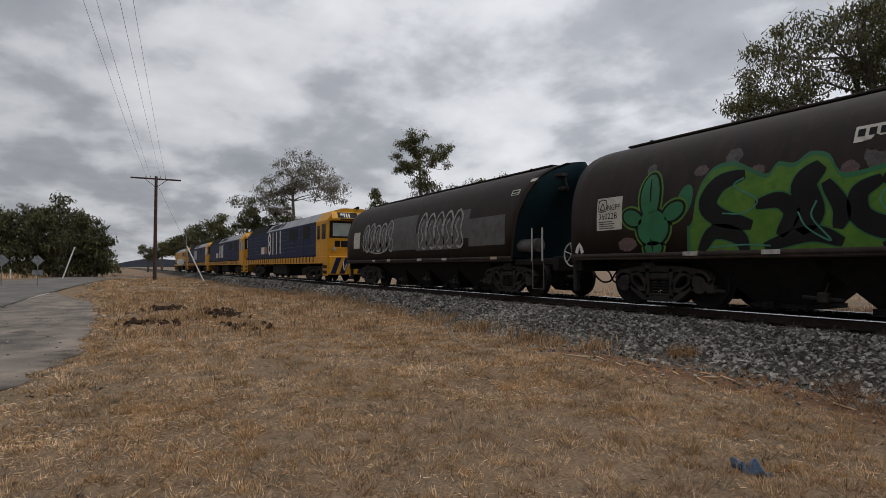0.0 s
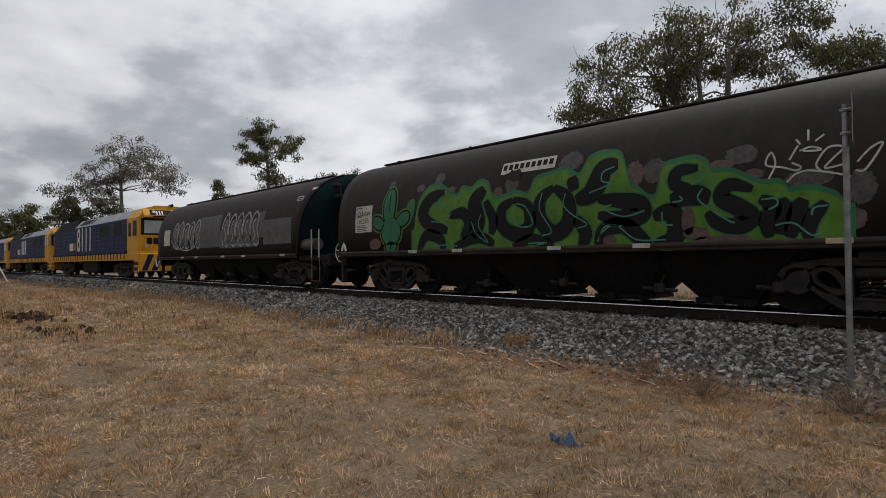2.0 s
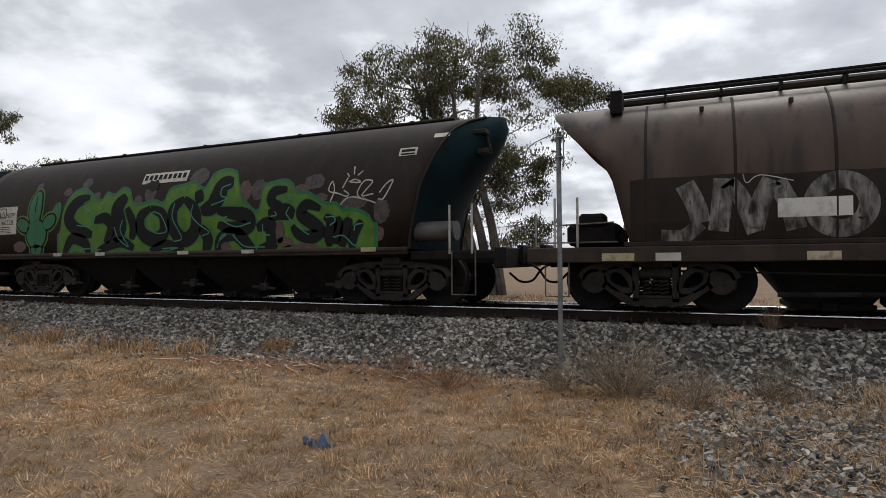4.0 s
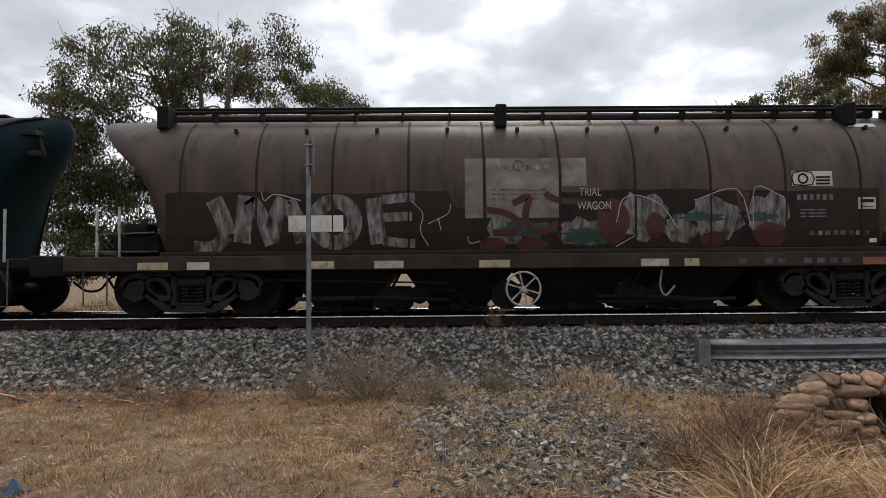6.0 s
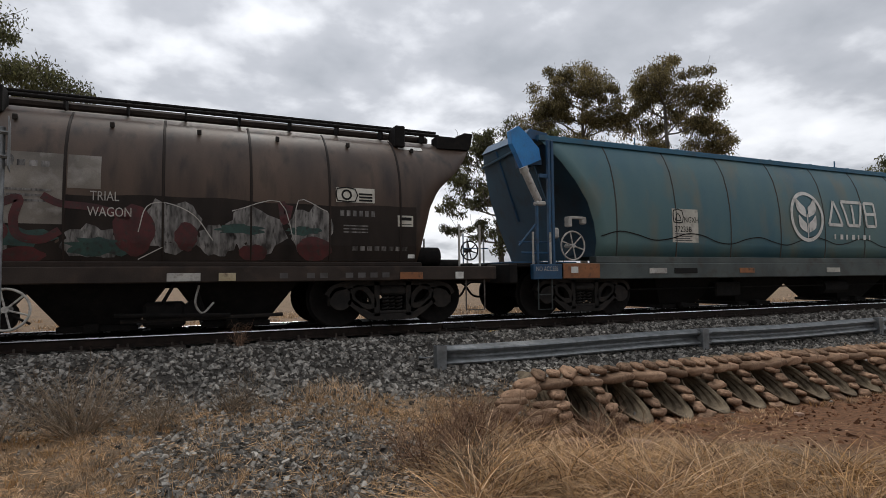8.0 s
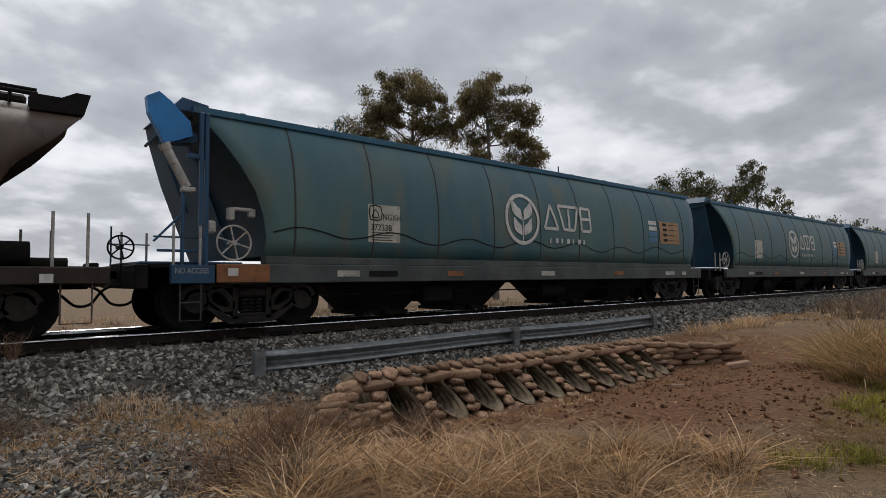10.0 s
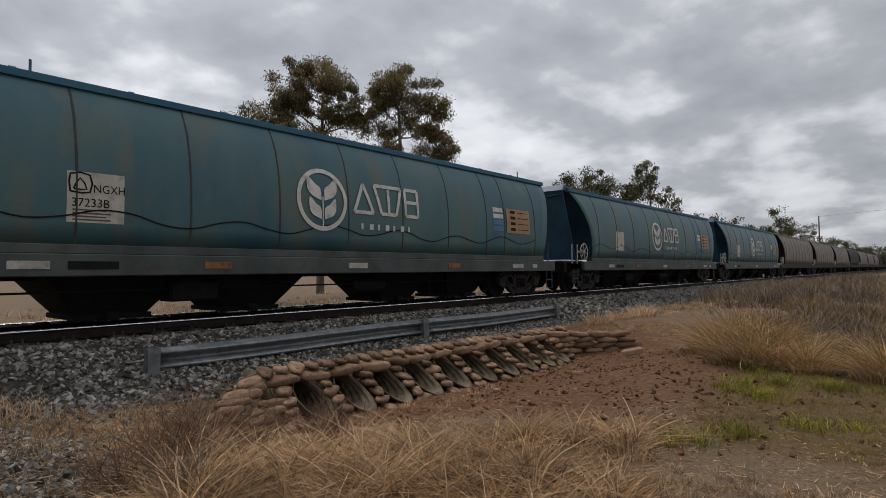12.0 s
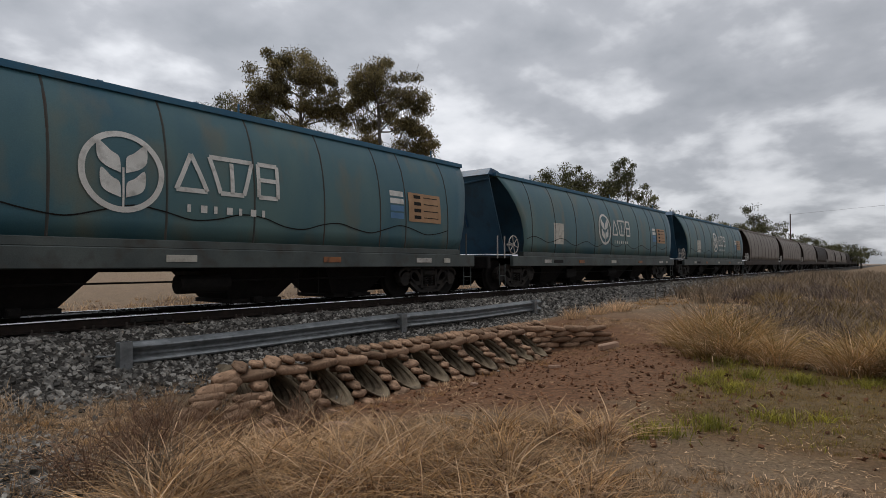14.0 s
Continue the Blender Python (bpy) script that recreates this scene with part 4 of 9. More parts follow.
def hopper_bottom(parent, centres, top, low, wide_top, wide_low, half_top, half_low, material="black_iron"):
    for x in centres:
        s = Solid()
        p = []
        for z, w, h in ((top, wide_top, half_top), (low, wide_low, half_low)):
            p += [(x - w, -h, z), (x + w, -h, z), (x + w, h, z), (x - w, h, z)]
        s.add(p, [(0, 1, 5, 4), (1, 2, 6, 5), (2, 3, 7, 6), (3, 0, 4, 7), (4, 5, 6, 7), (0, 3, 2, 1)])
        s.box(x - wide_low - 0.05, x + wide_low + 0.05, -half_low - 0.12, half_low + 0.12, low - 0.05, low + 0.03, 0.01)
        s.cyl((x - 0.1, -half_low - 0.28, low), (x - 0.1, half_low + 0.2, low), 0.035, 8)
        s.box(x - 0.16, x + 0.02, -half_low - 0.26, -half_low - 0.12, low - 0.06, low + 0.07, 0.015)
        part("discharge_hopper", s, material, parent, "black discharge hopper with its gate")


def coupler(parent, x, way):
    s = Solid()
    s.box(min(x, x + way * 0.55), max(x, x + way * 0.55), -0.07, 0.07, 0.80, 0.94, 0.02)
    s.box(min(x + way * 0.45, x + way * 0.72), max(x + way * 0.45, x + way * 0.72), -0.14, 0.12, 0.72, 1.0, 0.04)
    s.box(x - 0.05 if way > 0 else x - 0.06, x + 0.06 if way > 0 else x + 0.05, -0.32, 0.32, 0.70, 1.05, 0.02)
    part("coupler", s, "black_iron", parent)
    for k in (0.30,):
        h = Solid().tube(smooth_line([(x, k, 0.72), (x + way * 0.18, k, 0.62), (x + way * 0.34, k * 0.9, 0.42), (x + way * 0.55, k * 0.7, 0.40), (x + way * 0.74, k * 0.5, 0.56)], 5), 0.022, 7)
        part("air_hose", h, "black_iron", parent, "looped black brake hose")


def stirrup(parent, x, z0, z1, w, y=-1.2, material="pale_bar", rungs=(0.0,)):
    s = Solid()
    s.tube([(x - w / 2, y, z1), (x - w / 2, y, z0), (x + w / 2, y, z0), (x + w / 2, y, z1)], 0.014, 6)
    for r in rungs:
        if r:
            s.tube([(x - w / 2, y, r), (x + w / 2, y, r)], 0.012, 6)
    return part("step_iron", s, material, parent, "bent pale step iron")


def posts(parent, xs, z0, z1, y=-1.16, material="pale_bar"):
    for x in xs:
        part("hand_rail", Solid().tube([(x, y, z0), (x, y, z1)], 0.02, 8), material, parent, "upright pale hand rail")


def make_smooth_hopper(u, number, painted):
    """A dark brown grain hopper with a smooth round body, upright at one end and cut away at the other."""
    w = thing("grain_hopper_wagon", painted, "wagon", "wagons of the grain train", at=(u, 0, RAIL_Z))
    side = Side(arch(1.23, 0.97, 1.75, 3.40, 2.1), [(0.97, -7.02), (2.9, -7.02), (3.2, -6.92), (3.40, -6.6)],
                [(0.97, 5.22), (1.31, 5.25), (1.51, 5.30), (2.07, 5.43), (2.60, 5.64), (3.07, 5.86), (3.27, 6.10), (3.40, 6.40)])
    body = part("body", side.shell(), "brown_steel", w, "smooth dark brown steel body", True)
    so = body.modifiers.new("plate", "SOLIDIFY")
    so.thickness = 0.012
    part("end_sheet", side.end_sheet(True, lambda z: 0.012, 0.99, lambda z: float(np.interp(z, (0.99, 1.65, 2.16, 2.74, 3.12, 3.33), (0.0, 0.20, 0.45, 0.72, 0.80, 0.25)))), "end_teal", w, "dark teal sloping end sheet", True)
    part("end_sheet", side.end_sheet(False, lambda z: 0.02, 0.99), "brown_steel", w, "", True)
    roof = Solid()
    roof.box(-6.2, 5.7, -0.30, 0.30, 3.38, 3.425, 0.01)
    for i in range(5):
        roof.box(-5.6 + 2.6 * i, -5.52 + 2.6 * i, -0.32, 0.32, 3.38, 3.44, 0.01)
    part("roof_hatch", roof, "brown_steel", w, "long flat loading hatch along the roof")
    part("end_bracket", Solid().box(5.82, 6.42, -0.62, -0.30, 3.00, 3.08, 0.01).tube([(6.36, -0.45, 3.10), (6.46, -0.45, 2.70)], 0.028, 6).box(6.22, 6.44, -0.55, -0.35, 2.66, 2.76, 0.02).tube([(6.30, -0.45, 3.02), (6.38, -0.45, 3.16)], 0.02, 6), "cast_iron", w)
    lip = Solid()
    zs = np.linspace(1.0, 3.36, 26)
    ring = [(side.ends(z)[1], -side.half(z), z) for z in zs] + [(side.ends(z)[1], side.half(z), z) for z in zs[::-1]]
    part("end_lip", lip.tube(ring, 0.022, 6), "brown_steel", w, "rolled edge round the end")
    sill = Solid().box(-7.0, 5.2, -1.25, -1.19, 0.90, 1.02, 0.02).box(-7.0, 5.2, 1.19, 1.25, 0.90, 1.02, 0.02)
    sill.cyl((-7.0, -1.235, 0.99), (5.2, -1.235, 0.99), 0.045, 10)
    part("side_sill", sill, "frame_brown", w, "rounded dark side sill")
    part("underframe", Solid().box(-6.95, 6.95, -0.35, 0.35, 0.72, 0.98, 0.02).box(-6.98, -6.78, -1.15, 1.15, 0.66, 1.0, 0.02).box(6.72, 6.92, -1.15, 1.15, 0.66, 1.0, 0.02)
         .box(5.2, 6.9, -1.14, -1.02, 0.80, 0.96, 0.02).box(5.2, 6.9, 1.02, 1.14, 0.80, 0.96, 0.02).box(-5.0, 5.0, -1.05, 1.05, 0.86, 0.96, 0.02), "black_iron", w)
    hopper_bottom(w, (-2.75, -0.9, 0.95, 2.8), 0.95, 0.12, 1.15, 0.42, 1.05, 0.5)
    for x in (-4.78, 4.78):
        add_bogie(w, x)
    for x in (-4.05, -2.6, -0.1, 1.6, 4.3):
        part("reflector", Solid().box(x, x + 0.30, -1.292, -1.275, 0.955, 1.03, 0.004), "pale_bar" if x < 4 else "yellow_mark", w, "pale reflective marker strip")
    res = Solid().cyl((4.98, -0.95, 1.30), (6.0, -0.95, 1.30), 0.17, 18)
    res.cyl((4.90, -0.95, 1.30), (4.98, -0.95, 1.30), 0.10, 12)
    for x, z in ((-3.7, 0.36), (-1.85, 0.30), (0.05, 0.36), (1.9, 0.30), (3.65, 0.36)):
        part("gate_lever", Solid().tube([(x - 0.28, -1.0, z), (x + 0.30, -1.0, z - 0.03)], 0.03, 6).box(x - 0.06, x + 0.10, -1.06, -0.94, z - 0.08, z + 0.08, 0.02).tube([(x + 0.02, -1.02, z), (x + 0.12, -1.05, z + 0.22)], 0.014, 6), "cast_iron", w, "gate lever under the hopper")
    part("air_reservoir", res, "faded_grey", w, "grey brake reservoir lying on the end platform", True)
    posts(w, (5.95, 6.35), 0.9, 1.72, -1.16)
    stirrup(w, 6.2, 0.22, 0.95, 0.42, -1.17, "worn_iron")
    posts(w, (6.85,), 0.9, 1.7, 1.1)
    hand_wheel(w, (-7.27, -0.98, 1.04))
    part("wheel_stand", Solid().box(-7.22, -7.10, -1.02, -0.9, 0.2, 1.1, 0.02), "cast_iron", w)
    each("brake_gear", [Solid().box(-6.7, -6.2, -1.0, -0.75, 1.0, 1.18, 0.03), Solid().cyl((-6.9, -1.05, 1.1), (-6.3, -1.05, 1.1), 0.05, 10), Solid().box(-5.2, -4.9, -1.06, -0.9, 0.72, 0.86, 0.02), Solid().box(4.6, 4.95, -1.08, -0.92, 0.72, 0.86, 0.02)], "cast_iron", w)
    coupler(w, 6.92, 1)
    coupler(w, -6.98, -1)
    # data panel
    panel = part("data_panel", side.patch(-6.22, -5.52, 1.52, 2.20, 0.008), "cream_panel", body, "cream panel with the wagon's number")
    if number:
        each("panel_mark", ([side.stroke([(-6.16, 1.92), (-6.16, 2.14), (-5.96, 2.14), (-5.96, 1.92), (-6.16, 1.92)], 0.022, 0.012, 2),
                                   side.stroke([(-6.12, 1.95), (-6.06, 2.09), (-6.0, 1.95), (-6.12, 1.95)], 0.022, 0.012, 2)]), "black_paint", body)
        lettering(side, "NGPF", -5.93, 1.93, 0.12, "black_paint", body, 0.012, 0.85)
        lettering(side, number, -6.17, 1.75, 0.13, "black_paint", body, 0.012, 0.95)
        each("panel_text", ([side.patch(-6.15, -5.72 - 0.05 * (k % 2), 1.55 + 0.045 * k, 1.57 + 0.045 * k, 0.012) for k in range(4)]), "faded_grey", body)
    part("data_panel", side.patch(4.95, 5.3, 2.63, 2.78, 0.008), "cream_panel", body)
    each("panel_text", ([side.patch(4.99, 5.26, 2.70, 2.75, 0.012), side.patch(4.99, 5.26, 2.645, 2.675, 0.012)]), "black_paint", body)
    part("data_panel", side.patch(5.55, 5.85, 2.94, 3.02, 0.008), "cream_panel", body)
    rolling.append((w, u))
    return w, side, body


def paint_green(side, body):
    """Bubble-shaped green spray lettering: dark rim, green fill, black letters, thin lines, grey and pink haze."""
    crest = [(-3.89, 1.42), (-3.78, 2.02), (-3.54, 2.40), (-3.16, 2.46), (-2.81, 2.29), (-2.52, 2.16), (-2.39, 2.33), (-2.12, 2.27), (-1.92, 2.41), (-1.64, 2.33), (-1.47, 2.04), (-1.22, 2.02), (-0.86, 2.08),
             (-0.58, 2.02), (-0.44, 2.30), (-0.07, 2.37), (0.23, 2.42), (0.50, 2.26), (0.59, 2.34), (0.68, 2.55), (0.96, 2.63), (1.30, 2.55), (1.45, 2.24), (1.55, 1.98), (1.72, 1.88), (1.85, 1.76)]
    crest += [(2.00, 1.78), (2.07, 2.20), (2.35, 2.29), (2.60, 2.30), (2.78, 2.20), (2.87, 2.05), (3.11, 2.04), (3.42, 1.87), (3.56, 1.81), (3.78, 1.80), (3.88, 1.66), (3.99, 1.69), (4.25, 1.65), (4.45, 1.54), (4.52, 1.40)]
    line = smooth_line(crest, 4)
    cx, cz = [p[0] for p in line], [p[1] for p in line]
    order = np.argsort(cx)
    cx, cz = np.array(cx)[order], np.array(cz)[order]

    def field(x0, x1, drop, low, off, columns=150, rows=12):
        """The area under the crest, lowered by drop(x)."""
        f = Solid()
        for i in range(columns + 1):
            x = x0 + (x1 - x0) * i / columns
            z1 = max(float(np.interp(x, cx, cz)) - drop(x), low + 0.01)
            for k in range(rows + 1):
                f.v.append(side.on(x, low + (z1 - low) * k / rows, off))
        m = rows + 1
        f.f += [(i * m + k, (i + 1) * m + k, (i + 1) * m + k + 1, i * m + k + 1) for i in range(columns) for k in range(rows)]
        return f

    part("graffiti_rim", field(-3.99, 4.62, lambda x: -0.075, 0.98, 0.006), "dark_green", body, "dark green rim of the spray lettering", True)
    part("graffiti_fill", field(-3.92, 4.54, lambda x: 0.0, 0.985, 0.010), "light_green", body, "light green fill of the spray lettering", True)
    letters = [([(-2.91, 2.28), (-3.36, 2.17), (-3.57, 1.84), (-3.34, 1.60), (-2.77, 1.43)], 0.26), ([(-3.72, 1.02), (-3.45, 1.35), (-3.02, 1.26), (-2.87, 1.0)], 0.2),
               ([(-1.72, 2.26), (-1.96, 1.98), (-1.86, 1.56), (-2.05, 1.29)], 0.30), ([(-2.71, 1.75), (-2.32, 1.79), (-2.14, 1.57), (-2.33, 1.24)], 0.2), ([(-2.57, 1.07), (-1.87, 1.25), (-1.43, 1.11)], 0.18),
               ([(-0.94, 1.96), (-0.58, 1.80), (-0.54, 1.42), (-0.86, 1.28), (-1.20, 1.46), (-1.22, 1.78), (-0.94, 1.96)], 0.23), ([(-1.66, 2.0), (-1.45, 1.6), (-1.5, 1.3)], 0.18)]
    letters += [([(0.02, 2.12), (0.34, 1.85), (0.33, 1.44), (0.03, 1.26), (-0.27, 1.53), (-0.27, 1.90), (0.02, 2.12)], 0.24), ([(1.29, 2.39), (1.03, 2.34), (0.94, 2.13), (0.79, 1.92), (0.50, 1.83)], 0.30), ([(0.38, 2.27), (0.47, 2.01)], 0.18),
                ([(0.94, 1.82), (1.35, 1.76), (1.71, 1.68), (1.73, 1.49), (1.35, 1.46), (0.94, 1.54)], 0.23), ([(0.50, 1.52), (0.69, 1.25), (0.62, 0.99)], 0.2), ([(0.93, 0.99), (1.05, 1.26), (1.40, 1.35), (1.68, 1.15), (1.88, 0.99)], 0.22), ([(-0.94, 1.03), (-0.48, 1.17), (0.02, 1.04)], 0.16)]
    letters += [([(2.65, 2.16), (2.34, 2.13), (2.30, 1.93), (2.54, 1.86)], 0.16), ([(2.22, 1.69), (2.58, 1.74), (2.83, 1.68)], 0.24), ([(1.94, 1.45), (2.20, 1.51), (2.33, 1.33), (2.26, 1.08), (1.96, 1.01)], 0.24),
                ([(3.42, 1.76), (3.11, 1.85), (2.99, 1.67), (3.23, 1.51), (3.39, 1.36), (3.23, 1.24), (2.93, 1.30), (2.78, 1.47)], 0.20), ([(3.51, 1.62), (3.68, 1.49), (3.60, 1.30), (3.62, 1.06)], 0.17),
                ([(3.78, 1.60), (3.81, 1.42), (3.75, 1.10)], 0.15), ([(4.05, 1.57), (3.96, 1.37), (3.88, 1.05)], 0.17), ([(4.30, 1.51), (4.13, 1.27), (4.09, 1.02)], 0.15)]
    for q, wide in letters:
        part("graffiti_shade", side.stroke(q, wide * 1.32 + 0.045, 0.0118, 6, True), "dark_green", body, "dark green shading round a letter")
        part("graffiti_letter", side.stroke(q, wide * 1.32, 0.0140, 6, True), "black_paint", body, "black body of a bubble letter")
    part("graffiti_foot", side.blob(-4.05, 1.95, 0.16, 0.30, 0.005, -0.3), "dark_green", body)
    thin = [[(-2.92, 2.22), (-3.08, 2.10), (-2.68, 1.83), (-2.90, 1.64), (-3.29, 1.66)], [(-0.85, 1.88), (-0.97, 1.67), (-0.80, 1.43), (-0.46, 1.46), (-0.62, 1.79), (-0.85, 1.88)], [(-0.24, 2.03), (-0.29, 1.72), (-0.03, 1.31), (-0.24, 1.23)],
            [(-2.05, 1.59), (-1.92, 1.34), (-1.59, 1.14), (-1.85, 1.49), (-1.78, 1.73)], [(0.28, 1.98), (0.24, 1.77), (0.43, 1.58), (0.72, 1.40), (0.53, 1.33)], [(1.23, 2.35), (1.02, 2.28), (1.02, 2.12), (1.18, 2.06), (0.77, 1.94)], [(-3.53, 1.09), (-2.91, 1.12), (-2.47, 1.09)], [(-0.57, 1.09), (-0.14, 1.10), (-0.35, 1.06)], [(0.95, 1.15), (1.09, 1.34), (1.40, 1.33)]]
    thin += [[(1.20, 1.70), (1.05, 1.65), (1.41, 1.49), (1.80, 1.56)], [(2.68, 2.08), (2.72, 1.98), (2.55, 1.91)], [(2.72, 1.83), (2.65, 1.69), (2.82, 1.51)], [(3.53, 1.60), (3.71, 1.60), (3.73, 1.51), (3.62, 1.45)], [(4.14, 1.34), (4.17, 1.44), (4.33, 1.46)], [(2.37, 1.75), (2.41, 1.68), (2.26, 1.66)],
             [(2.88, 1.47), (3.10, 1.32), (3.17, 1.29)], [(3.70, 1.23), (3.92, 1.25), (4.13, 1.08), (4.24, 1.11)], [(0.93, 1.08), (1.02, 1.24), (1.28, 1.35), (1.64, 1.10), (2.14, 1.08)], [(2.08, 1.52), (2.11, 1.34), (2.26, 1.30)]]
    each("graffiti_thread", [side.stroke(q, 0.026, 0.0165, 6) for q in thin], "sea_green", body, "thin sea-green line inside a letter")
    haze = ((-3.17, 2.62, 0.15, 0.15, 1), (-4.90, 2.66, 0.11, 0.10, 1), (-3.76, 2.46, 0.14, 0.10, 0), (-2.70, 2.32, 0.12, 0.09, 0), (0.32, 2.58, 0.26, 0.17, 1), (-1.01, 2.30, 0.17, 0.24, 1), (-1.35, 2.14, 0.12, 0.12, 0), (-5.38, 1.21, 0.24, 0.14, 0), (1.60, 2.18, 0.17, 0.22, 0), (1.95, 2.2, 0.2, 0.2, 1),
            (3.26, 2.28, 0.22, 0.14, 1), (2.98, 2.16, 0.2, 0.08, 0), (3.43, 1.97, 0.14, 0.08, 0), (4.60, 1.28, 0.14, 0.14, 0), (4.12, 1.84, 0.30, 0.12, 1), (4.69, 1.67, 0.16, 0.22, 1))
    for i, (x, z, rx, rz, grey) in enumerate(haze):
        part("spray_haze", side.blob(x, z, rx, rz, 0.0045, rough=0.10, seed=i, n=28), "grey_haze" if grey else "pink_haze", body, "soft grey spray haze" if grey else "dusty pink spray haze")
    for i, (x, z, rx, rz) in enumerate(((2.50, 1.36, 0.10, 0.22), (2.62, 1.16, 0.20, 0.10), (3.0, 1.06, 0.42, 0.06), (1.17, 1.10, 0.13, 0.09), (-3.32, 1.02, 0.1, 0.04))):
        part("spray_haze", side.blob(x, z, rx, rz, 0.0205, rough=0.04, seed=40 + i, n=28), "pink_haze", body, "dusty pink spray haze")
    # plain green clover-like shape beside the lettering
    shape = ((-4.82, 2.10, 0.22, 0.44, 0.0), (-4.75, 1.50, 0.36, 0.34, 0.0), (-5.24, 1.72, 0.24, 0.15, -0.35), (-4.28, 1.78, 0.24, 0.15, 0.45), (-4.74, 1.12, 0.20, 0.13, 0.0))
    for x, z, rx, rz, t in shape:
        part("graffiti_edge", side.blob(x, z, rx + 0.085, rz + 0.085, 0.006, t), "light_green", body)
        part("graffiti_shape_rim", side.blob(x, z, rx + 0.045, rz + 0.045, 0.010, t), "black_paint", body)
    for x, z, rx, rz, t in shape:
        part("graffiti_shape", side.blob(x, z, rx, rz, 0.015, t), "dark_green", body, "plain green painted clover shape")
    for q in ([(-4.83, 2.45), (-4.80, 2.0)], [(-4.80, 1.30), (-4.74, 1.06)]):
        part("graffiti_fold", side.stroke(q, 0.032, 0.018, 5, True), "black_paint", body)
    tags = [[(3.85, 1.81), (3.96, 1.91), (4.12, 1.94), (4.41, 1.87), (4.58, 1.81)], [(3.63, 1.88), (3.71, 2.08), (3.65, 2.25), (3.59, 2.08), (3.80, 2.02), (3.96, 1.96), (4.02, 2.0), (3.91, 2.07)], [(3.88, 2.11), (3.98, 2.30)], [(4.0, 2.22), (4.14, 2.26), (4.25, 2.20), (4.04, 2.21)],
            [(4.25, 1.92), (4.20, 2.02), (4.33, 2.22), (4.50, 2.20), (4.38, 2.06), (4.30, 1.95), (4.53, 1.98)], [(4.63, 1.88), (4.74, 1.89), (4.91, 2.19), (4.79, 2.15), (4.65, 1.99)], [(4.09, 2.51), (4.10, 2.35)], [(4.28, 2.41), (4.18, 2.33)], [(3.95, 2.39), (4.01, 2.31)]]
    each("graffiti_scribble", [side.stroke(q, 0.026, 0.012, 5) for q in tags], "pale_bar", body, "thin white spray scribble")
    part("brand_panel", side.patch(-1.34, -0.03, 2.50, 2.74, 0.008), "cream_panel", body, "worn cream panel")
    for i in range(9):
        part("brand_bar", side.patch(-1.30 + 0.14 * i, -1.205 + 0.14 * i, 2.58, 2.69, 0.012), "black_paint", body, "dark bar on the worn panel")
    part("panel_scratch", side.blob(-0.98, 2.46, 0.2, 0.12, 0.014, rough=0.25, seed=3), "brown_steel", body)
    part("end_sign", side.stroke([(-6.85, 1.06), (-6.76, 1.25), (-6.66, 1.06)], 0.09, 0.008, 2), "white_paint", body, "small white triangle mark")


def paint_silver(side, body):
    """Silver bubble scribbles, worn, over painted-out grey squares."""
    grey = [side.patch(a, b, c, d, 0.006) for a, b, c, d in ((-2.35, -0.3, 1.35, 2.55), (2.6, 3.1, 1.6, 2.45), (3.1, 4.9, 1.35, 2.15), (-0.3, 2.6, 1.3, 1.9))]
    each("painted_square", grey, "faded_grey", body, "painted-out dull grey square")
    rnd = random.Random(12)
    for x0, n, w, top in ((-5.05, 5, 0.58, 2.45), (-0.05, 5, 0.57, 2.55)):
        for i in range(n):
            x, q = x0 + i * w, rnd.uniform(-0.08, 0.08)
            part("graffiti_fill", side.blob(x + 0.27, 1.88 + q, 0.25, 0.48, 0.009, rnd.uniform(-0.2, 0.2), rough=0.06, seed=i), "faded_grey", body, "dull grey fill of the scribbles")
            loop = [(x + 0.02, 1.38), (x - 0.06, 1.8 + q), (x + 0.02, 2.25), (x + 0.26, top + q), (x + 0.50, 2.25), (x + 0.44, 1.9), (x + 0.56, 1.6 + q), (x + 0.44, 1.36), (x + 0.2, 1.40)]
            part("graffiti_scribble", side.stroke(loop, 0.075, 0.013), "spray_silver", body, "worn silver spray scribble")
            part("graffiti_scribble", side.stroke([(x + 0.12, 1.5), (x + 0.30, 1.75 + q), (x + 0.14, 2.0), (x + 0.30, 2.25)], 0.06, 0.013), "spray_silver", body, "worn silver spray scribble")
    part("graffiti_scribble", side.stroke([(-5.3, 1.75), (-4.9, 1.45), (-3.5, 1.28), (-2.6, 1.5), (-2.2, 2.1)], 0.05, 0.015), "spray_silver", body, "worn silver spray scribble")


